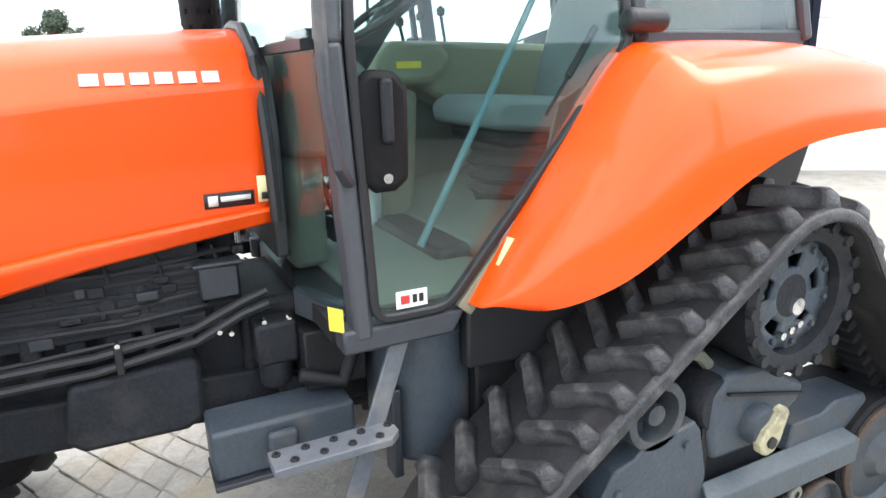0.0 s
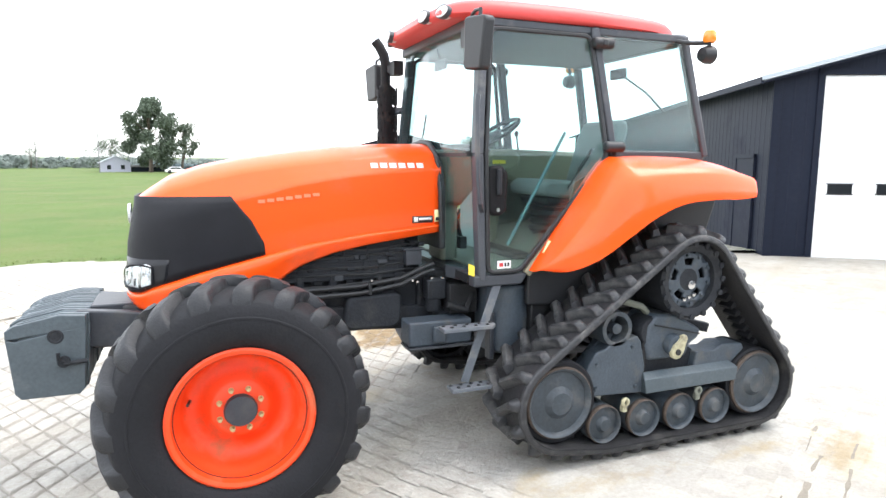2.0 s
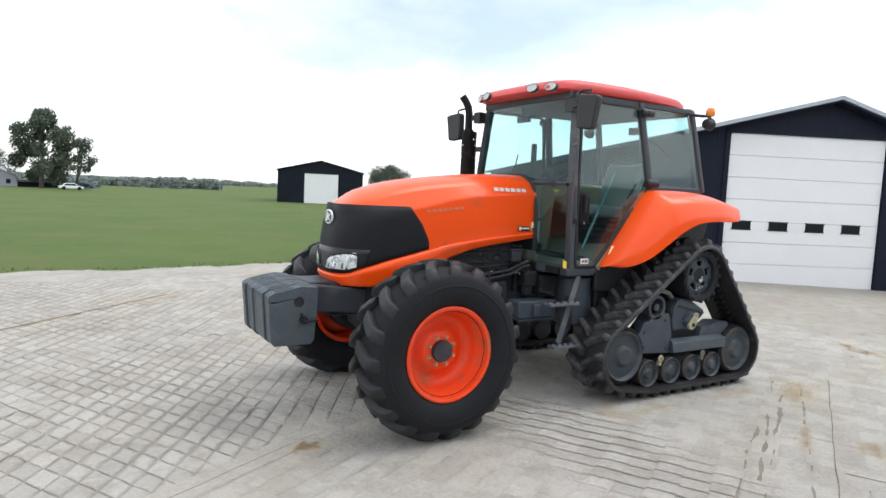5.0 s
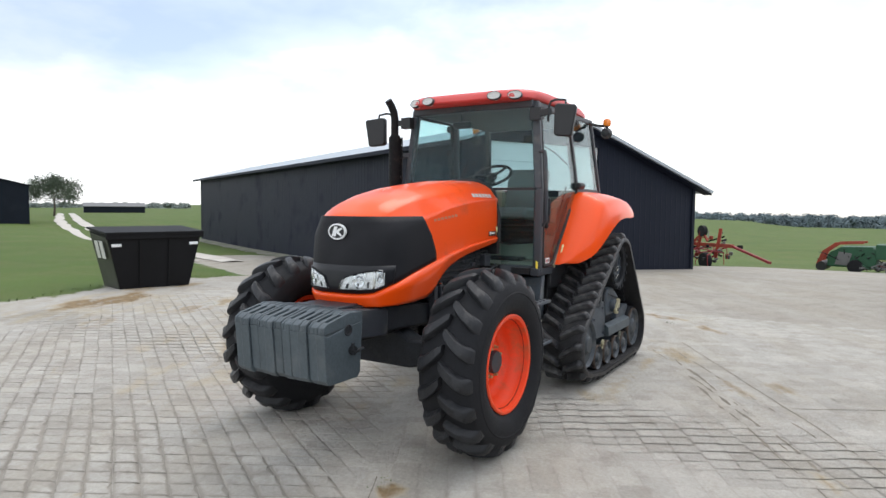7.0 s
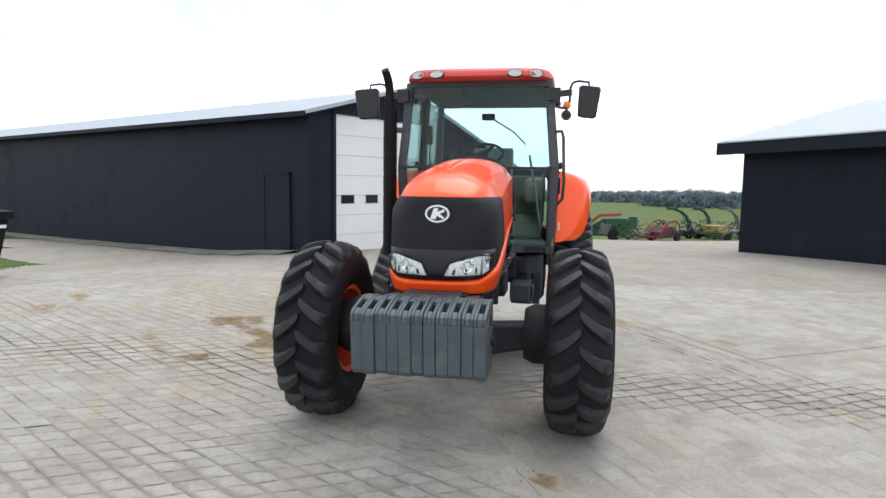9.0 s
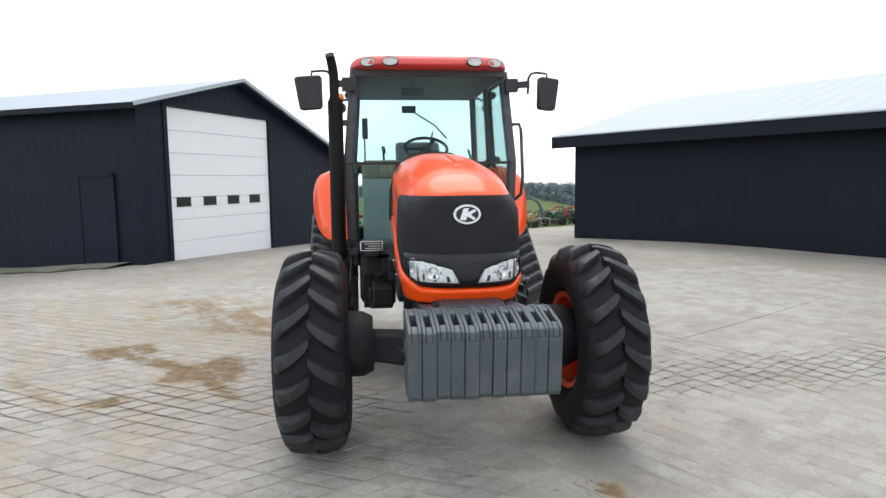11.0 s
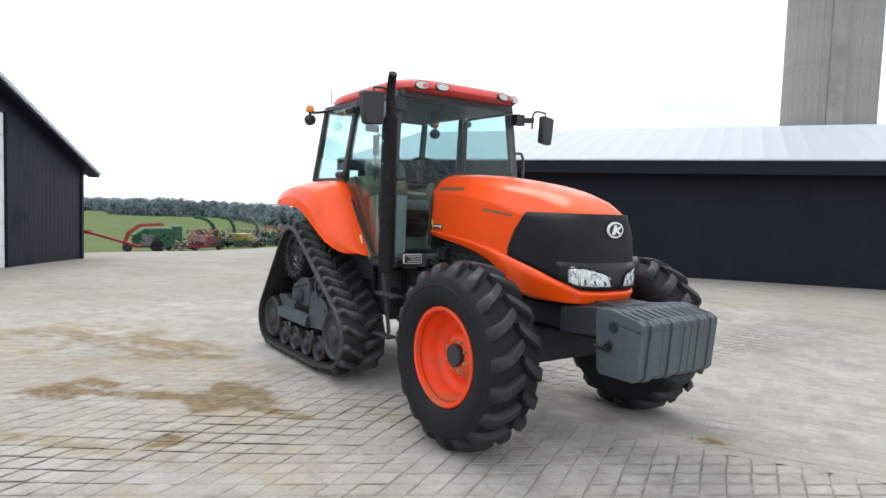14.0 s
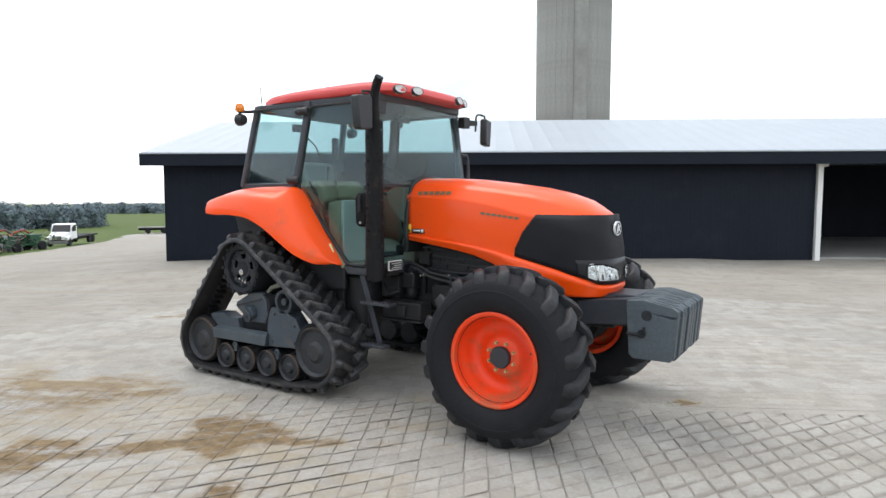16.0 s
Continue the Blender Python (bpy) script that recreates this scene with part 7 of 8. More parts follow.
for y in (0.12, 0.42):
    part("side_label", Shape().box((-0.132, y, 0.55), (-0.122, y + 0.2, 0.86)), "silver", skip, "pale worn label", at=pose(-0.045, 0, 0.0, 0, -15, 0) @ Matrix.Translation((0.19, 0, 0.0)))
for x in (0.55, 1.2):
    part("side_rib", Shape().bar((x, -0.012, 0.04), (x, -0.085, 0.86), 0.06, 0.03, up=(0, 1, 0)), "bin", skip)


def tree(x, y, height, spread_, seed, label, leaves_, lean=0.0, low=0.18):
    """A tapered trunk with limbs that carry uneven lobes of small leaves, with gaps between them."""
    rnd = random.Random(seed)
    t = thing("tree", label, "tree", pose(x, y, land(x, y) - 0.05))
    s = Shape()
    trunk = [(0, 0, 0), (0.1, 0, height * 0.2), (0.15 + lean, 0.1, height * 0.45), (lean, 0, height * 0.8)]
    s.tube(trunk, [height * 0.028, height * 0.022, height * 0.015, height * 0.005], 8)
    lobes = [(Vector((lean, 0, height * 0.88)), spread_ * 0.34), (Vector((lean + spread_ * 0.25, 0.2, height * 0.8)), spread_ * 0.36)]
    for k in range(17):
        q = low + (0.84 - low) * (k + rnd.random()) / 17
        a = 2.4 * k + rnd.uniform(-0.5, 0.5)
        r = spread_ * rnd.uniform(0.45, 0.88) * (1.15 - 0.75 * abs(q - 0.38))
        end = Vector((math.cos(a) * r + lean * q, math.sin(a) * r, height * q + height * rnd.uniform(0.0, 0.07)))
        start = Vector((lean * q, 0, height * q * 0.75))
        s.tube([start, start.lerp(end, 0.5) + Vector((0, 0, height * 0.02)), end], [height * 0.009, height * 0.006, height * 0.002], 5)
        lobes.append((end, spread_ * rnd.uniform(0.26, 0.48)))
    part("trunk", s, "bark", t)
    leaves = Shape()
    for k in range(leaves_):
        c, r = lobes[k % len(lobes)]
        n = Vector((rnd.gauss(0, 1), rnd.gauss(0, 1), rnd.gauss(0, 0.8))).normalized()
        at = c + n * r * rnd.uniform(0.35, 1.08)
        size = height * rnd.uniform(0.006, 0.015)
        e = Euler([rnd.uniform(0, 6.28) for _ in range(3)]).to_matrix()
        leaves.add([at + e @ Vector(p) * size for p in ((-1, -0.6, 0), (0.1, -0.9, 0.25), (1, 0.1, 0), (0.2, 0.9, -0.2), (-0.8, 0.5, 0.15))], [(0, 1, 2, 3, 4)])
    part("crown", leaves.mesh("crown", 0, fix=False), "leaf", t)
    return t


def polar(eye, az, d):
    return eye[0] + d * math.cos(radians(az)), eye[1] + d * math.sin(radians(az))


E35, E6, E15 = (-2.17, -4.82), (-4.31, -3.82), (-3.95, 4.16)
tx, ty = polar(E35, 92.1, 85)
tree(tx, ty, 9.0, 2.7, 3, "tall broad leafy tree by a white house", 16000, low=0.1)
tx, ty = polar(E35, 89.8, 86)
tree(tx, ty, 6.2, 1.7, 9, "slender leafy tree with gaps", 5200, lean=0.4, low=0.3)
tx, ty = polar(E35, 95.0, 92)
tree(tx, ty, 4.3, 2.4, 12, "round bushy tree beside the house", 6500, low=0.05)
tx, ty = polar(E6, 63.5, 95)
tree(tx, ty, 5.1, 3.1, 21, "round leafy tree by the dirt track", 14000, low=0.42)
tx, ty = polar(E35, 100.4, 120)
tree(tx, ty, 3.4, 1.6, 33, "small round tree on the field's edge", 2500, low=0.1)

M["lilac"] = mat("pale_lilac_siding", (0.42, 0.42, 0.50), 0.7, vary=0.06, scale=1, fine=12, bump=0.05)
# the small house under the trees, with its pole
hx, hy = polar(E35, 94.6, 88)
house = thing("farmhouse", "small white house with grey roof under trees", "house", pose(hx, hy, land(hx, hy), 0, 0, 10) @ Matrix.Scale(0.62, 4))
part("wall", Shape().prism([(-2.6, -0.3), (2.6, -0.3), (2.6, 1.7), (0, 2.9), (-2.6, 1.7)], 0.0, 4.0), "lilac", house, smooth=0)
part("roof", Shape().prism([(-2.9, 1.6), (0, 2.95), (2.9, 1.6), (2.9, 1.75), (0, 3.12), (-2.9, 1.75)], -0.2, 4.3), "roof", house, smooth=0)
part("porch", Shape().box((2.6, 0.3, -0.3), (9.0, 3.0, 0.9)), "navy", house)
part("porch_roof", Shape().box((2.5, -0.2, 0.9), (9.3, 3.2, 1.3)), "mgrey", house)
for x in (-1.2, 1.2):
    part("window", Shape().box((x - 0.35, -0.06, 0.5), (x + 0.35, 0.0, 1.3)), "winglass", house)
px, py = polar(E35, 95.7, 84)
pole = thing("utility_pole", "thin wooden utility pole by the house", "pole", pose(px, py, land(px, py) - 0.1))
part("shaft", Shape().tube([(0, 0, 0), (0, 0, 4.6)], [0.07, 0.05], 8), "mgrey", pole)
px, py = polar(E35, 100.0, 115)
pole = thing("utility_pole", "thin wooden utility pole at the field's edge", "pole", pose(px, py, land(px, py) - 0.1))
part("shaft", Shape().tube([(0, 0, 0), (0, 0, 4.2)], [0.08, 0.06], 8), "mgrey", pole)
part("cross_arm", Shape().box((-0.5, -0.04, 3.6), (0.5, 0.04, 3.7)), "mgrey", pole)
cx, cy = polar(E35, 90.2, 80)
car = thing("parked_car", "white car parked under the trees", "car", pose(cx, cy, land(cx, cy), 0, 0, 5) @ Matrix.Scale(0.6, 4))
part("body", Shape().prism([(-1.9, 0.25), (1.9, 0.25), (1.95, 0.6), (1.1, 0.75), (0.6, 1.15), (-0.9, 1.15), (-1.4, 0.75), (-1.95, 0.6)], -0.8, 0.8), "door", car, bevel=0.05)
part("window_band", Shape().prism([(0.95, 0.78), (0.55, 1.08), (-0.85, 1.08), (-1.25, 0.78)], -0.82, 0.82), "winglass", car)
for x in (-1.2, 1.2):
    for y in (-0.8, 0.8):
        part("wheel", Shape().turned([(0.0, -0.1), (0.3, -0.1), (0.3, 0.1), (0.0, 0.1)], (x, y, 0.3), "y", 16), "rubber", car)

# long low dark building and roofs beyond the track
lx, ly = polar(E6, 59.2, 130)
low = thing("low_farm_building", "long low dark building beyond the field", "building", pose(lx, ly, land(lx, ly) - 0.1, 0, 0, -28) @ Matrix.Scale(0.7, 4))
part("wall", Shape().box((-7, 0, 0), (7, 6, 1.7)), "navy", low)
part("roof", Shape().prism([(-0.3, 1.65), (3.0, 2.5), (6.3, 1.65), (6.3, 1.8), (3.0, 2.68), (-0.3, 1.8)], -7.2, 7.2, "x"), "mgrey", low, smooth=0)


def woods(name, eye, az0, az1, dist, top, depth, count, seed, label, low=-4.0, fade=None):
    """A far belt of trees, too many to count: ragged leafy crowns along an arc."""
    rnd = random.Random(seed)
    s = Shape()
    base = bmesh.new()
    bmesh.ops.create_icosphere(base, subdivisions=1, radius=1)
    vs = [v.co.copy() for v in base.verts]
    fs = [tuple(v.index for v in f.verts) for f in base.faces]
    base.free()
    for k in range(count):
        az = az0 + (az1 - az0) * (k + rnd.random()) / count
        back = 0.0 if fade is None else step01(fade[0], fade[1], az)
        d = (dist + rnd.uniform(0, depth)) * (1 + back * 0.7)
        foot = low + (0.0 if fade is None else back * (fade[2] - low))
        x, y = polar(eye, az, d)
        t = 1.6 + (top(az) - 1.6) * d / dist + (top(az) - foot) * rnd.uniform(-0.22, 0.04)
        w = rnd.uniform(0.5, 1.2) * max(dist * 0.009, (t - foot) * 0.26)
        for layer in range(3):
            z = foot + (t - foot) * (0.22, 0.5, 0.76)[layer]
            r, up = w * (1.0, 1.0, 0.8)[layer], (t - foot) * (0.3, 0.26, 0.22)[layer]
            ox, oy = x + rnd.uniform(-1, 1) * w * 0.6, y + rnd.uniform(-1, 1) * w * 0.6
            s.add([(ox + 0.55 * r * v.x, oy + 0.55 * r * v.y, z + 0.62 * up * v.z) for v in vs], fs)
            for q in range(150):
                n = Vector((rnd.gauss(0, 1), rnd.gauss(0, 1), rnd.gauss(0, 1))).normalized()
                reach = rnd.uniform(0.75, 1.05)
                c = Vector((ox + r * n.x * reach, oy + r * n.y * reach, z + up * n.z * reach))
                lie = (n + Vector((rnd.gauss(0, 0.3), rnd.gauss(0, 0.3), 0.55 + rnd.gauss(0, 0.3)))).normalized()
                e = lie.to_track_quat("Z", "Y").to_matrix()
                size = dist * rnd.uniform(0.0007, 0.0016)
                s.add([c + e @ Vector(p) * size for p in ((-1, -0.6, 0), (0.1, -0.9, 0.25), (1, 0.1, 0), (0.2, 0.9, -0.2), (-0.8, 0.5, 0.15))], [(0, 1, 2, 3, 4)])
    me = s.mesh(name, 179, fix=False)
    # both leaf colours already contain the haze of distance
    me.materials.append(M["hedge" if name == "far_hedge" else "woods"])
    tagged(new(name, me), label, "woods", kind="stuff")


eye_mid = (-4.5, 0.0)
angle = lambda d, table: (lambda a: 1.6 + d * math.tan(radians(curve(table, a))))
woods("far_woods", eye_mid, -9, 14, 260, angle(260, [(-9, -0.2), (-4, -0.28), (0, -0.3), (5, -0.25), (14, -0.1)]), 50, 230, 5, "distant belt of woods with haze in their colour", low=-7.5)
woods("far_woods", eye_mid, -17, -7.5, 190, angle(190, [(-17, -0.2), (-14, -0.2), (-11, 0.0), (-7.5, -0.25)]), 30, 120, 15, "distant belt of woods with haze in their colour", low=-6.0)
woods("far_woods", (-3.6, 4.4), -28.5, -15, 112, angle(112, [(-28.5, -0.4), (-25, -0.28), (-21, -0.2), (-15, -0.2)]), 20, 170, 25, "belt of dark woods behind the machines, haze in their colour", low=-4.5, fade=(-22, -15, -6.3))
woods("far_woods", eye_mid, -36, -26, 250, angle(250, [(-36, -0.4), (-31, -0.4), (-26, -0.28)]), 40, 110, 35, "distant belt of woods with haze in their colour", low=-7.5)
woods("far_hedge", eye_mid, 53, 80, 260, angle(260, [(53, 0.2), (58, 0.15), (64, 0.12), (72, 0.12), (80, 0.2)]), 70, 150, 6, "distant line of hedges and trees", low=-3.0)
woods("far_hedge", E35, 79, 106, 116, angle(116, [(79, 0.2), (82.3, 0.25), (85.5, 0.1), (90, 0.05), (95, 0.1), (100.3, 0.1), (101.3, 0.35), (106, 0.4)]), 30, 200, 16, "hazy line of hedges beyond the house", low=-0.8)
woods("shrubs", E35, 88.4, 93.2, 90, angle(90, [(88.4, -0.45), (90, -0.3), (93.2, -0.3)]), 6, 26, 18, "dark shrubs under the trees by the house", low=-0.6)


# ---- machines parked in a row ----
def wheel_part(parent, x, y, z, r, w, hub="mgrey"):
    t = part("tyre", Shape().turned([(r * 0.55, -w / 2), (r * 0.92, -w / 2), (r, -w / 4), (r, w / 4), (r * 0.92, w / 2), (r * 0.55, w / 2)], (x, y, z), "y", 20), "rubber", parent)
    part("rim", Shape().turned([(0.0, -w * 0.3), (r * 0.56, -w * 0.3), (r * 0.56, w * 0.3), (0.0, w * 0.3)], (x, y, z), "y", 16), hub, t)


def machine(name, label, category, az, d, turn, eye=(-4.5, 3.4), size=0.0181):
    x, y = polar(eye, az, d)
    return thing(name, label, category, pose(x, y, land(x, y) - 0.02, 0, 0, turn) @ Matrix.Scale(size * d, 4), group="machines along the yard")


def clutter(m, x0, x1, y, z1, n, colours, seed):
    """Bars, hoses and guards that stand about a machine."""
    r = random.Random(seed)
    for k in range(n):
        a = Vector((r.uniform(x0, x1), r.uniform(-y - 0.35, y + 0.35), r.uniform(0.2, z1 * 0.75)))
        b = a + Vector((r.uniform(-0.7, 0.7), r.uniform(-0.4, 0.4), r.uniform(-0.3, 0.35)))
        b.z = min(max(b.z, 0.15), z1)
        if k % 3 == 2:
            part("guard", Shape().box((a.x, a.y, a.z), (a.x + r.uniform(0.06, 0.16), a.y + r.uniform(0.06, 0.14), a.z + r.uniform(0.05, 0.13))), r.choice(colours), m, bevel=0.02)
        else:
            part("brace", Shape().bar(a, b, r.uniform(0.025, 0.06), r.uniform(0.03, 0.07)), r.choice(colours), m)


def tedder(az, d, turn):
    m = machine("hay_tedder", "orange-red hay tedder with folded tine arms and black wheels", "farm machine", az, d, turn, (-4.93, -2.82), 0.040)
    part("main_beam", Shape().bar((-2.4, 0, 0.75), (2.2, 0, 0.8), 0.12, 0.12).bar((0, 0, 0.8), (0.2, -1.9, 0.55), 0.12, 0.12), "morange", m)
    part("tow_bar", Shape().bar((2.2, 0, 0.8), (4.2, -0.2, 0.42), 0.07, 0.07), "mred", m)
    for k, x in enumerate((-1.9, -0.75, 0.45, 1.5)):
        wheel_part(m, x, -0.5, 0.28, 0.28, 0.18)
        part("rotor_post", Shape().bar((x, -0.1, 0.35), (x + 0.1, 0, 1.25 + 0.12 * (k % 2)), 0.1, 0.1), "morange", m)
        arms = Shape()
        for q in range(6):
            a = 2 * math.pi * q / 6 + 0.3 * k
            tip = (x + 0.75 * math.cos(a), -0.3 + 0.35 * math.sin(a), 0.62 + 0.16 * math.sin(a))
            arms.tube([(x, -0.2, 0.6), tip], 0.022, 5).tube([tip, (tip[0] + 0.04, tip[1], tip[2] - 0.38)], 0.012, 4)
        part("tine_rotor", arms, "mred", m)
    for x, z in ((-1.7, 1.15), (-0.4, 1.2), (0.6, 1.25)):
        part("raised_wheel", Shape().turned([(0.0, -0.07), (0.2, -0.07), (0.2, 0.07), (0.0, 0.07)], (x, 0.0, z), "y", 14), "rubber", m)
        part("raised_arm", Shape().bar((x, 0, z), (x + 0.3, 0, 0.9), 0.06, 0.06), "morange", m)
    clutter(m, -2.2, 1.8, 0.3, 1.3, 90, ["morange", "mred", "plastic", "morange", "mgrey", "bin"], 77)
    return m


def forage(az, d, turn):
    m = machine("forage_wagon", "green and orange forage machine with curved hood", "farm machine", az, d, turn, size=0.021)
    part("body", Shape().prism([(-1.3, 0.35), (1.2, 0.35), (1.35, 1.3), (1.0, 1.65), (-0.6, 1.6), (-1.3, 1.1)], -0.8, 0.8), "mgreen", m, bevel=0.05)
    part("hood", Shape().prism([(-1.9, 0.5), (-1.6, 1.3), (-0.9, 1.85), (0.6, 1.95), (0.6, 1.82), (-0.8, 1.72), (-1.45, 1.2), (-1.7, 0.45)], -0.85, -0.72).prism([(-1.9, 0.5), (-1.6, 1.3), (-0.9, 1.85), (0.6, 1.95), (0.6, 1.82), (-0.8, 1.72), (-1.45, 1.2), (-1.7, 0.45)], 0.72, 0.85), "morange", m)
    part("rear_box", Shape().box((1.2, -0.85, 0.9), (1.75, 0.85, 1.8)), "mgreen", m, bevel=0.04)
    part("pickup", Shape().turned([(0.0, -1.0), (0.3, -1.0), (0.3, 1.0), (0.0, 1.0)], (-1.6, 0, 0.35), "y", 14), "plastic", m)
    part("side_panel", Shape().prism([(-0.9, 0.5), (-0.2, 0.45), (0.0, 1.2), (-0.7, 1.3)], -0.86, -0.81), "mgrey", m)
    part("tongue", Shape().bar((1.2, 0, 0.45), (3.2, -0.3, 0.35), 0.1, 0.1), "mred", m)
    for y in (-0.95, 0.95):
        wheel_part(m, 0.2, y, 0.42, 0.42, 0.26, "myellow")
    clutter(m, -1.6, 1.9, 1.0, 1.7, 80, ["mgreen", "plastic", "mgrey", "mgreen", "bin", "bin"], 41)
    return m


def mower(az, d, turn, colour, label, high=1.5):
    m = machine("disc_mower", label, "farm machine", az, d, turn)
    part("canopy", Shape().prism([(-1.2, 0.3), (1.3, 0.3), (1.2, 0.5 * high), (0.6, 0.78 * high), (-0.3, 0.82 * high), (-1.1, 0.6 * high)], -0.7, 0.7), "mmaroon" if colour == "mred" else colour, m, bevel=0.06)
    part("skirt", Shape().box((-1.3, -0.93, 0.2), (1.3, -0.9, 0.7)), "mgrey", m)
    part("tongue", Shape().bar((1.2, 0, 0.5), (2.9, -0.4, 0.45), 0.12, 0.12), colour, m)
    part("lift_arm", Shape().bar((-0.4, 0.3, high * 0.8), (0.6, 0.3, high + 0.25), 0.1, 0.1), "mgrey", m)
    for y in (-0.75, 0.7):
        part("guard_arm", Shape().tube([(-1.6, y, 0.35), (-1.3, y, 0.9 * high), (-0.6, y, 1.12 * high), (0.2, y, 1.05 * high), (1.0, y, 0.75 * high), (1.6, y, 0.3)], [0.05, 0.06, 0.07, 0.07, 0.06, 0.05], 8), colour, m)
    for y in (-1.0, 1.0):
        wheel_part(m, -0.5, y, 0.38, 0.38, 0.22)
    clutter(m, -1.7, 2.2, 1.1, high + 0.3, 70, [colour, "plastic", "mgrey", "bin", colour], int(high * 97))
    return m


def loader(az, d, turn, colour, label, boom=True):
    m = machine("loader_attachment", label, "farm machine", az, d, turn)
    part("frame", Shape().box((-0.9, -0.6, 0.2), (0.9, 0.6, 0.7)).bar((-0.7, 0, 0.6), (-0.5, 0, 1.5), 0.16, 0.3), colour, m, bevel=0.02)
    if boom:
        part("boom", Shape().tube([(-0.5, 0, 0.6), (-0.45, 0, 1.3), (-0.2, 0, 1.8), (0.4, 0, 2.2), (1.2, 0, 2.4)], [0.13, 0.14, 0.14, 0.12, 0.10], 8), colour, m)
        part("boom_ram", Shape().tube([(-0.2, 0.16, 0.8), (0.3, 0.16, 1.9)], [0.05, 0.035], 8), "mgrey", m)
        part("bucket", Shape().prism([(0.95, 2.28), (1.45, 2.3), (1.5, 2.5), (1.0, 2.5)], -0.35, 0.35), colour, m)
    for y in (-0.75, 0.75):
        wheel_part(m, 0.1, y, 0.36, 0.36, 0.24, "myellow")
    for k in range(4):
        part("tine", Shape().bar((0.9, -0.5 + 0.33 * k, 0.3), (1.7, -0.5 + 0.33 * k, 0.25), 0.06, 0.06), "mgrey", m)
    clutter(m, -1.3, 1.6, 1.0, 1.9, 70, [colour, "plastic", "mgrey", "bin"], int(az * -31))
    return m


def seeder(az, d, turn, colour, label):
    m = machine("seed_drill", label, "farm machine", az, d, turn)
    part("hopper", Shape().prism([(-0.5, 0.6), (0.5, 0.6), (0.65, 1.15), (-0.65, 1.15)], -0.75, 0.75), colour, m, bevel=0.03)
    part("frame", Shape().box((-0.7, -1.2, 0.4), (0.7, 1.2, 0.55)), "mgreen", m)
    for k in range(6):
        part("seed_disc", Shape().turned([(0.0, -0.02), (0.26, -0.02), (0.26, 0.02), (0.0, 0.02)], (-0.5, -1.0 + 0.4 * k, 0.26), "y", 14), "mgrey", m)
    for y in (-1.3, 1.3):
        wheel_part(m, 0.2, y, 0.36, 0.36, 0.2, "myellow")
    clutter(m, -1.2, 1.2, 1.3, 1.6, 70, [colour, "plastic", "mgreen", "bin", "mgrey"], int(az * -37))
    return m


tedder(10.5, 28.0, -135)
forage(-11.2, 35.1, -98)
mower(-15.1, 36.9, 140, "mred", "red disc mower with sloping canopy")
loader(-15.6, 44.7, 120, "mgreen", "green loader with raised boom")
loader(-17.3, 45.0, 140, "mgreen", "green loader frame with yellow wheels")
seeder(-18.2, 43.5, 130, "myellow", "yellow seed drill on a green frame")
mower(-13.2, 36.0, 150, "mgrey", "small grey mower on the gravel", 0.6)
loader(-19.2, 47.0, 130, "mgrey", "grey and green loader frame", True)
seeder(-20.2, 50.0, 120, "mgreen", "green seed drill on black wheels")
mower(-20.8, 54.0, 120, "morange", "orange machine with yellow side", 1.3)
seeder(-21.9, 54.0, 120, "mgreen", "green seed drill at the end of the row")

# the white truck
qx, qy = polar(E15, -25.4, 62)
truck = thing("flatbed_truck", "white conventional truck with an empty black flatbed", "truck", pose(qx, qy, land(qx, qy), 0, 0, 135) @ Matrix.Scale(0.78, 4))
part("cab", Shape().prism([(-0.95, 0.75), (0.75, 0.75), (0.75, 1.5), (0.35, 2.3), (-0.8, 2.36), (-0.95, 1.5)], -1.0, 1.0), "door", truck, "white truck cab", bevel=0.06)
hood = part("hood", Shape().prism([(0.75, 0.7), (1.95, 0.7), (2.02, 1.1), (1.75, 1.32), (0.75, 1.5)], -0.78, 0.78), "door", truck, "white sloping hood", bevel=0.08)
part("windscreen", Shape().add([(0.77, -0.88, 1.52), (0.77, 0.88, 1.52), (0.40, 0.82, 2.2), (0.40, -0.82, 2.2), (0.79, -0.88, 1.54), (0.79, 0.88, 1.54), (0.42, 0.82, 2.22), (0.42, -0.82, 2.22)], [(0, 1, 2, 3), (7, 6, 5, 4), (0, 4, 5, 1), (2, 6, 7, 3), (1, 5, 6, 2), (0, 3, 7, 4)]), "winglass", truck)
for y in (-1.005, 0.985):
    part("side_window", Shape().prism([(-0.6, 1.55), (0.55, 1.55), (0.28, 2.15), (-0.6, 2.18)], y, y + 0.02), "winglass", truck)
part("radiator_grille", Shape().box((1.98, -0.42, 0.75), (2.06, 0.42, 1.12)), "plastic", hood)
for k in range(4):
    part("grille_bar", Shape().box((2.05, -0.42, 0.79 + 0.09 * k), (2.075, 0.42, 0.815 + 0.09 * k)), "chrome", hood)
part("bumper", Shape().box((1.95, -1.05, 0.32), (2.2, 1.05, 0.62)), "mgrey", truck, bevel=0.04)
part("flat_bed", Shape().box((-7.5, -1.05, 0.78), (-1.1, 1.05, 0.95)).box((-1.1, -1.0, 0.6), (-1.0, 1.0, 1.6)), "bin", truck, "empty black flatbed")
part("chassis", Shape().box((-7.3, -0.4, 0.5), (1.9, -0.28, 0.72)).box((-7.3, 0.28, 0.5), (1.9, 0.4, 0.72)), "bin", truck)
for x in (1.3, -5.0, -6.1):
    for y in (-0.88, 0.88):
        wheel_part(truck, x, y, 0.45, 0.45, 0.3)
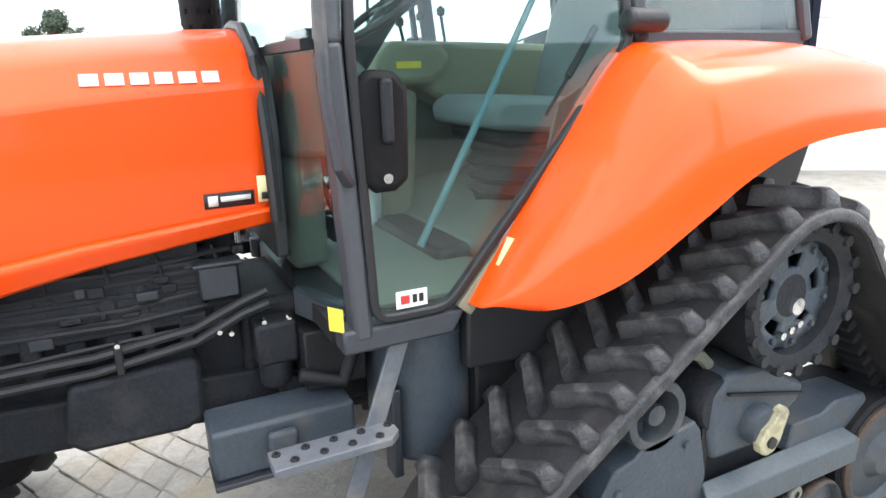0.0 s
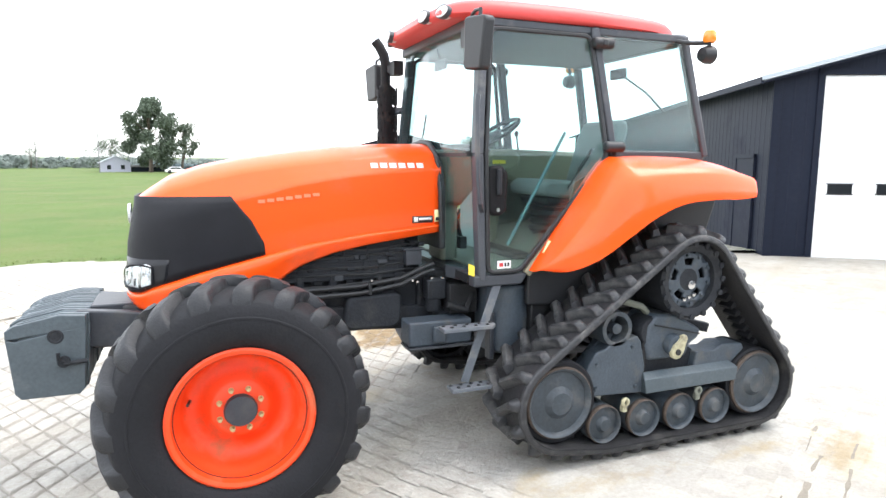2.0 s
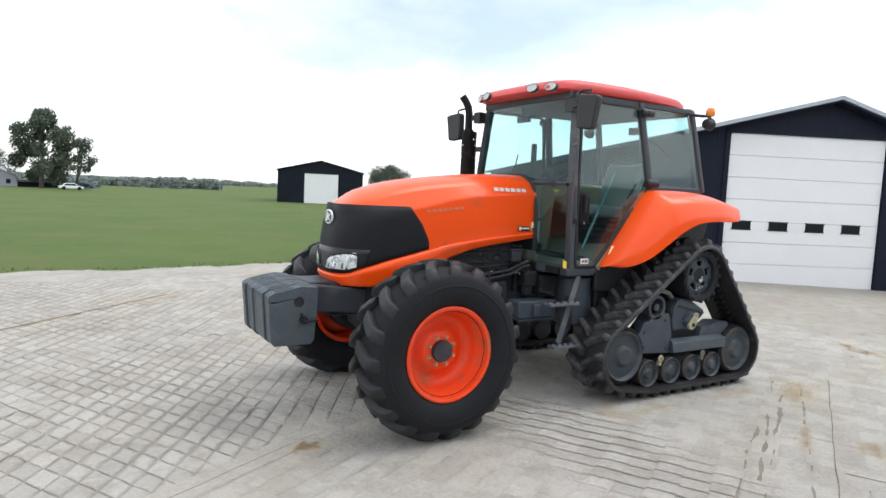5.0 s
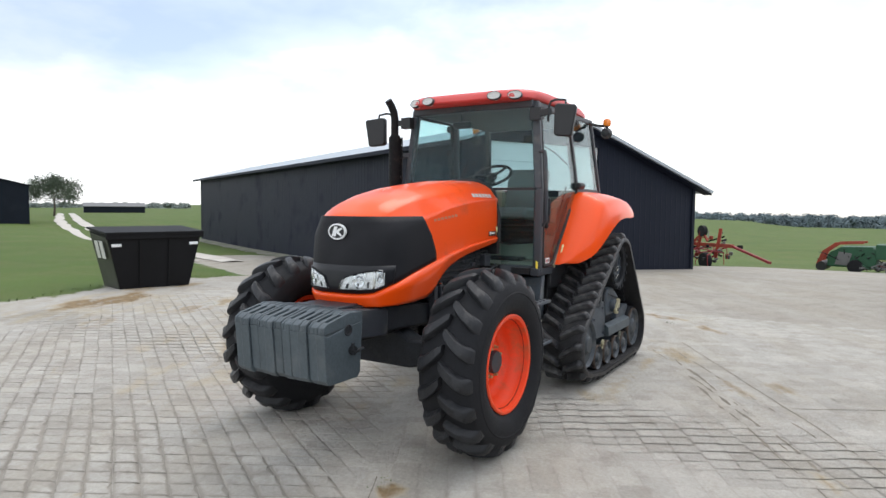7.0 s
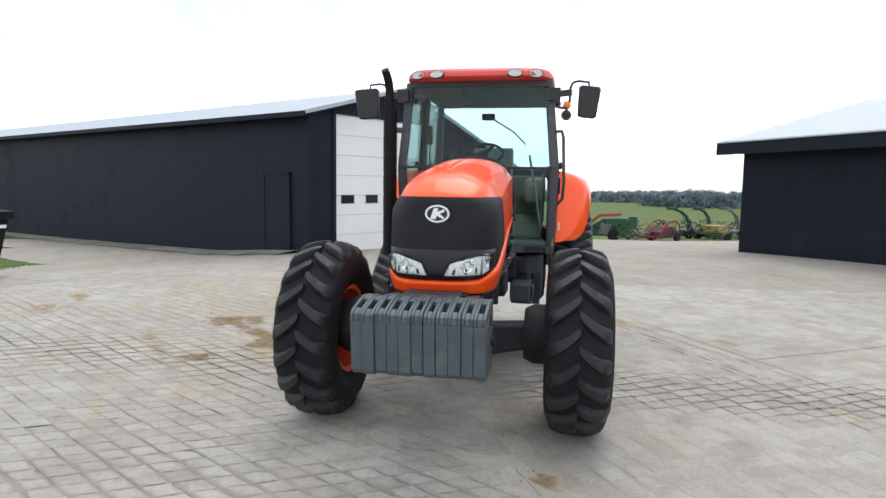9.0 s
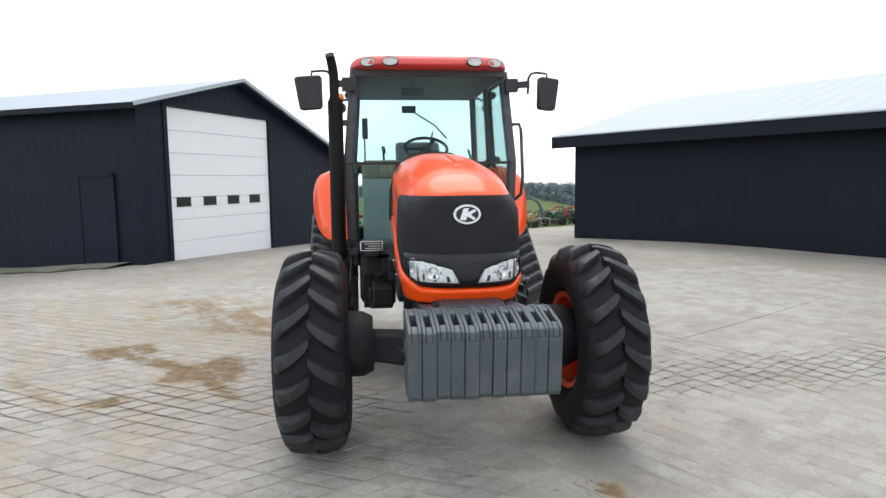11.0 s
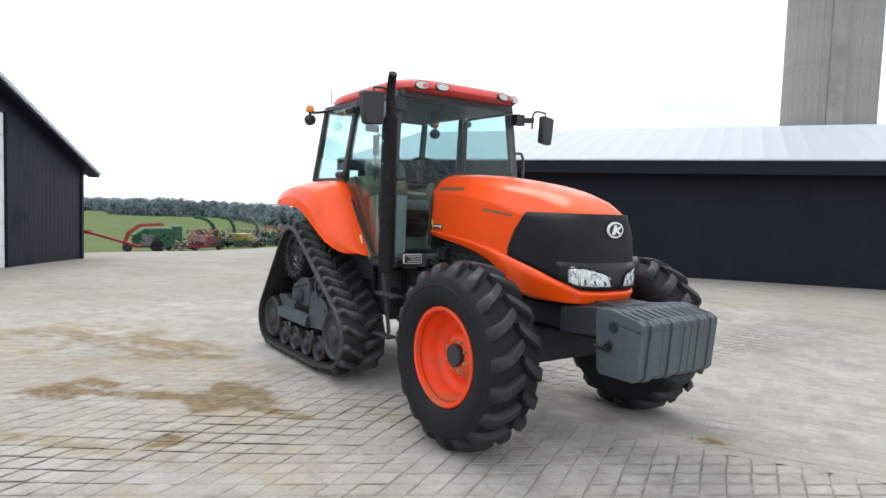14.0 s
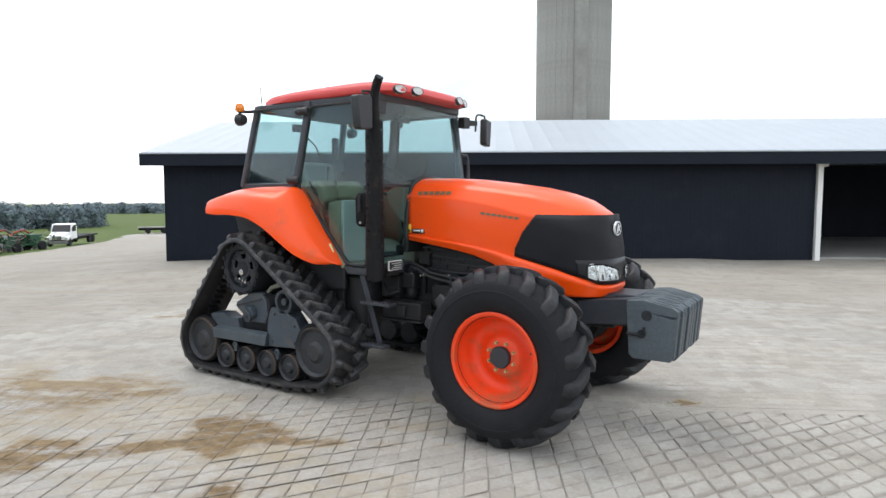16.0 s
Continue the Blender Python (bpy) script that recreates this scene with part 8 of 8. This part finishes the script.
for y in (-0.9, 0.9):
    part("mudguard", Shape().prism([(0.72, 0.72), (0.85, 0.98), (1.3, 1.1), (1.75, 0.98), (1.9, 0.72), (1.8, 0.66), (1.3, 0.98), (0.8, 0.66)], y - 0.16, y + 0.16), "door", truck, bevel=0.02)
    part("head_lamp", Shape().box((1.93, y - 0.16, 0.78), (2.0, y + 0.1, 0.98)), "lens", truck, bevel=0.02)
    part("door_mirror", Shape().box((0.62, y * 1.28 - 0.1, 1.6), (0.7, y * 1.28 + 0.1, 2.0)).bar((0.6, y * 1.05, 1.8), (0.64, y * 1.28, 1.8), 0.04, 0.04), "plastic", truck)
rx, ry = polar((-3.22, 4.68), -32.6, 88)
trailer = thing("flat_trailer", "grey flat trailer with a pale front board", "trailer", pose(rx, ry, land(rx, ry), 0, 0, 60))
part("deck", Shape().box((-2.0, -1.0, 0.7), (2.0, 1.0, 0.82)), "mgrey", trailer)
part("headboard", Shape().box((-2.06, -1.0, 0.66), (-2.0, 1.0, 0.9)), "door", trailer)
part("side_board", Shape().box((-1.98, -1.04, 0.35), (1.9, -1.0, 0.72)), "bin", trailer)
for x in (-0.9, 0.9):
    for y in (-0.8, 0.8):
        wheel_part(trailer, x, y, 0.3, 0.3, 0.2)

# tufts of grass along the yard's edge
rnd = random.Random(4)
blades = Shape()
for k in range(3000):
    if k % 12 == 0:
        x, y = rnd.choice([(-2.0, -0.6), (-2.1, 4.9), (1.7, 5.6), (2.3, 6.0), (-3.1, 4.4), (4.2, -0.86), (-1.6, 5.6)])
        x, y = x + rnd.gauss(0, 0.05), y + rnd.gauss(0, 0.03)
        h = rnd.uniform(0.006, 0.018)
    else:
        x = rnd.uniform(-8, 7)
        y = 8.2 + rnd.uniform(-0.6, 1.8)
        if inside(x, y) > 0.05 + 0.25 * noise.noise((x, y, 0)):
            continue
        if inside(x, y) < -0.35:
            continue
        h = rnd.uniform(0.015, 0.05)
    a = rnd.uniform(0, 6.28)
    dx, dy = 0.012 * math.cos(a), 0.012 * math.sin(a)
    z = land(x, y) - 0.01
    tip = (x + rnd.uniform(-0.03, 0.03), y + rnd.uniform(-0.03, 0.03), z + h)
    blades.add([(x - dx, y - dy, z), (x + dx, y + dy, z), tip], [(0, 1, 2)])
me = blades.mesh("grass_tufts", 0, fix=False)
M["blade"] = mat("grass_blade", (0.10, 0.13, 0.045), 0.8, vary=0.3, scale=1, fine=8, bump=0.0, island=0.4)
me.materials.append(M["blade"])
tagged(new("grass", me), "short green grass at the edge of the concrete", "grass", kind="stuff")

# ---- grooved concrete: a slanting lattice of shallow grooves, worn away in places ----
LATTICES = [(radians(59.0), radians(120.3), 0.164, 0.164, 1), (radians(29.5), radians(120.0), 0.128, 0.165, -1)]  # two directions, spacing along each, side of the slab joint
M["cell"] = M["ground"]


def worn(x, y):
    """0 where the grooves are fresh, 1 where they are filled or worn flat."""
    w = 0.38 + 1.0 * noise.noise((x * 0.55, y * 0.55, 1.7)) + 0.8 * noise.noise((x * 2.0, y * 2.0, 7.1))
    w += 0.9 * step01(1.5, 5.0, x) + 0.7 * step01(-2.0, 0.5, x) * step01(1.4, 0.3, abs(y)) + 0.6 * step01(4.2, 6.5, y) - 0.42 * step01(-1.5, -3.2, x) - 0.2
    w += 1.3 * step01(0.35, -0.05, y + 2.93 - 0.566 * x)
    w -= 0.4 * step01(-0.6, -1.5, x) * step01(0.4, 1.1, y) * step01(4.2, 3.2, y)
    w += 1.2 * step01(-3.7, -4.3, y) - 1.1 * step01(1.2, 0.75, math.hypot((x + 1.95) / 1.4, (y + 2.2) / 1.7)) * step01(0.0, -0.25, y + 0.39 - 0.553 * (x + 1.73))
    w += 0.8 * step01(1.0, 0.4, math.hypot((x - 0.3) / 0.9, (y + 1.5) / 0.4)) + 0.7 * step01(1.0, 0.5, math.hypot((x + 3.4) / 0.7, (y - 2.8) / 0.5))
    return step01(0.45, 0.95, w)


def cell(rnd, g, E1, E2, S1, S2, soft=False):
    """The outline of one raised piece between grooves, top and foot, round its centre; g: how deep the grooves still are."""
    top, foot = [], []
    for a, b in ((-1, -1), (0, -1), (1, -1), (1, 0), (1, 1), (0, 1), (-1, 1), (-1, 0)):
        inset = 0.023 * g * rnd.uniform(0.35, 1.35)
        p = E1 * a * (S1 / 2 - (0.45 * rnd.random() if soft else 0.65) * inset) + E2 * b * (S2 / 2 - 1.35 * inset)
        lap = 0.012 if soft else 0.0
        q = E1 * a * (S1 / 2 + lap) + E2 * b * (S2 / 2 + 0.4 * lap)
        wob = 0.007 * g
        top.append((p.x + rnd.uniform(-wob, wob), p.y + rnd.uniform(-wob, wob)))
        foot.append((q.x, q.y))
    return top, foot


CELL_FACES = [(16, q, (q + 1) % 8) for q in range(8)] + [(q, 8 + q, 8 + (q + 1) % 8, (q + 1) % 8) for q in range(8)]
rnd = random.Random(11)
cell_v, cell_f, cell_s, cell_g, singles = [], [], [], [], []
EVEN, ACROSS = [0.85] * 8, [0.85, 1.05, 0.85, 0.6, 0.85, 1.05, 0.85, 0.6]  # how much dirt each side of a piece holds
STRIP = [rnd.uniform(-0.02, 0.02) for _ in range(171)]
for D1, D2, S1, S2, ZONE in LATTICES:
    E1, E2 = Vector((math.cos(D1), math.sin(D1))), Vector((math.cos(D2), math.sin(D2)))
    for i, j in [(i, j) for i in range(-85, 85) for j in range(-85, 85)]:
        c = E1 * (i * S1 + (STRIP[j + 85] if ZONE < 0 else 0.0)) + E2 * (j * S2)
        x = c.x + 0.022 * noise.noise((c.x * 1.1, c.y * 1.1, 8.0)) + 0.006 * noise.noise((c.x * 6, c.y * 6, 2.0))
        y = c.y + 0.022 * noise.noise((c.x * 1.1, c.y * 1.1, 18.0)) + 0.006 * noise.noise((c.x * 6, c.y * 6, 12.0))
        if not (-7.5 < x < 5.2 and -6.5 < y < 7.2) or inside(x, y) < 0.6 or (y + 0.39 - 0.553 * (x + 1.73)) * ZONE < 0:
            continue
        w = worn(x, y)
        if ZONE > 0 and w < 0.25 and -3.5 < x < -2.15 and -0.55 < y < 1.9 and stain(x, y) < 0.2 and len(singles) < 300:
            singles.append((x, y))
            continue
        g = (1 - w) * (0.34 + 0.26 * step01(-0.6, -1.6, x) if ZONE < 0 else 0.34 + 0.3 * step01(-1.5, 0.5, y) + 0.35 * step01(-1.4, -2.8, x) * step01(-2.6, -1.2, y)) * rnd.uniform(0.75, 1.15) * (0.9 + 0.6 * noise.noise((x * 3.1, y * 3.1, 4.4)))
        g = max(0.0, g)
        top, foot = cell(rnd, g, E1, E2, S1, S2, ZONE < 0)
        z = land(x, y) - 0.0015 + rnd.uniform(-0.0012, 0.0012) * g
        k = len(cell_v)
        cell_v += [(x + a, y + b, z) for a, b in top] + [(x + a, y + b, z - 0.0005 - (0.009 if ZONE > 0 else 0.004) * g) for a, b in foot] + [(x, y, z + 0.002 * g)]
        cell_f += [tuple(k + v for v in f) for f in CELL_FACES]
        st = [stain(x + a, y + b) for a, b in foot]
        cell_s += st + st + [stain(x, y)]
        fill = EVEN if ZONE > 0 else ACROSS
        cell_g += [0.28 * g * k for k in fill] + [min(1.0, g * k) for k in fill] + [-0.12 * g]
me = bpy.data.meshes.new("grooved_paving")
me.from_pydata(cell_v, [], cell_f)
for key, vals in (("stain", cell_s), ("groove", cell_g), ("yard", [5.0] * len(cell_v))):
    me.attributes.new(key, "FLOAT", "POINT").data.foreach_set("value", vals)
me.materials.append(M["ground"])
rest = tagged(new("grooved_paving", me), "pale concrete with a slanting lattice of grooves", kind="stuff")
rest.parent = ground
# dark silt lying in the grooves
silt = Shape().sheet([[(x, y, land(x, y) - 0.0122) for x in np.arange(-7.4, 5.2, 0.2)] for y in np.arange(-6.4, 7.1, 0.2)])
M["silt"] = mat("groove_silt", (0.30, 0.275, 0.24), 0.95, vary=0.4, scale=2.5, fine=40, bump=0.3)
part("groove_silt", silt, "silt", ground)
PIECE = [Vector((math.cos(d), math.sin(d))) for d in LATTICES[0][:2]] + list(LATTICES[0][2:4])
stones = []
for k in range(16):
    top, foot = cell(rnd, rnd.uniform(0.7, 1.05), *PIECE)
    me = bpy.data.meshes.new("paving_piece")
    me.from_pydata([(a, b, 0) for a, b in top] + [(a, b, -0.009) for a, b in foot] + [(0, 0, 0.002)], [], CELL_FACES)
    me.attributes.new("yard", "FLOAT", "POINT").data.foreach_set("value", [5.0] * 17)
    me.attributes.new("groove", "FLOAT", "POINT").data.foreach_set("value", [0.25] * 8 + [0.95] * 8 + [-0.12])
    me.materials.append(M["ground"])
    stones.append(me)
for k, (x, y) in enumerate(singles):
    ob = new("paving_piece", stones[(k * 5 + k // 7) % 16])
    ob.parent = ground
    ob.location = (x, y, land(x, y) - 0.0015 + rnd.uniform(-0.0012, 0.0012))

# a trowelled margin along the joint where the two lattices meet
margin_rows = []
for k in range(130):
    x = -7.4 + 0.1 * k
    y = -0.39 + 0.553 * (x + 1.73)
    if inside(x, y) > 0.6 and y < 6.6:
        margin_rows.append([(x + 0.05 * q * 1.0, y - 0.09 * q, land(x, y) - 0.0004 - 0.003 * step01(-2.2, -1.7, x)) for q in (1, 0.5, 0, -0.5, -1)])
margin = Shape().sheet(margin_rows).mesh("slab_margin", 0)
margin.attributes.new("yard", "FLOAT", "POINT").data.foreach_set("value", [5.0] * len(margin.vertices))
margin.attributes.new("stain", "FLOAT", "POINT").data.foreach_set("value", [stain(v.co.x, v.co.y) for v in margin.vertices])
part("slab_margin", margin, "ground", ground)
# joints between the cast slabs, packed with dirt
M["grit"] = mat("dragged_grit", (0.20, 0.178, 0.145), 0.95, vary=0.35, scale=6, fine=60, bump=0.3)
slab_mat = mat("joint_dirt", (0.16, 0.14, 0.11), 0.95, vary=0.35, scale=3, fine=40, bump=0.3)
for (ax, ay), (bx, by), width in (((-6.2, -2.87), (-1.95, -0.52), 0.005), ((-0.6, -3.27), (2.9, -1.29), 0.005), ((0.74, -2.56), (2.4, -5.43), 0.008), ((-4.2, 3.3), (-2.1, 5.4), 0.03)):
    way = Vector((bx - ax, by - ay, 0))
    side = Vector((-way.y, way.x, 0)).normalized()
    rows, steps = [], int(way.length / 0.08)
    for i in range(steps + 1):
        p = Vector((ax, ay, 0)) + way * i / steps + side * 0.012 * noise.noise((i * 0.23, ax, 1.0))
        w = width * (0.55 + 0.8 * abs(noise.noise((i * 0.31, ay, 2.0))) + 0.3 * noise.noise((i * 1.7, ay, 5.0)))
        rows.append([tuple(p - side * w)[:2] + (land(p.x, p.y) + 0.0008,), tuple(p + side * w)[:2] + (land(p.x, p.y) + 0.0008,)])
    part("slab_joint", Shape().sheet(rows), slab_mat, ground)
# broken lines of dark grit dragged out along the tractor's way in
for (ax, ay), (bx, by), width in (((2.35, -1.08), (-0.25, -2.62), 0.014), ((1.95, -1.42), (-0.5, -2.80), 0.018), ((2.3, -1.38), (-0.2, -2.93), 0.012), ((1.1, -1.74), (-0.9, -2.86), 0.012)):
    way = Vector((bx - ax, by - ay, 0))
    side, steps, run = Vector((-way.y, way.x, 0)).normalized(), int(way.length / 0.05), []
    for i in range(steps + 1):
        p = Vector((ax, ay, 0)) + way * i / steps + side * 0.03 * noise.noise((i * 0.11, ax, 4.0))
        w = width * (0.4 + 1.6 * noise.noise((i * 0.37, ay * 3, 2.0)) + 0.7 * noise.noise((i * 1.3, ax * 3, 5.0)))
        if w > 0.002 and i < steps:
            run.append([tuple(p + side * q * w)[:2] + (land(p.x, p.y) + (0.0014 if q == 0 else 0.0004),) for q in (-1, 0, 1)])
        else:
            if len(run) > 2:
                part("grit_streak", Shape().sheet(run), M["grit"], ground)
            run = []
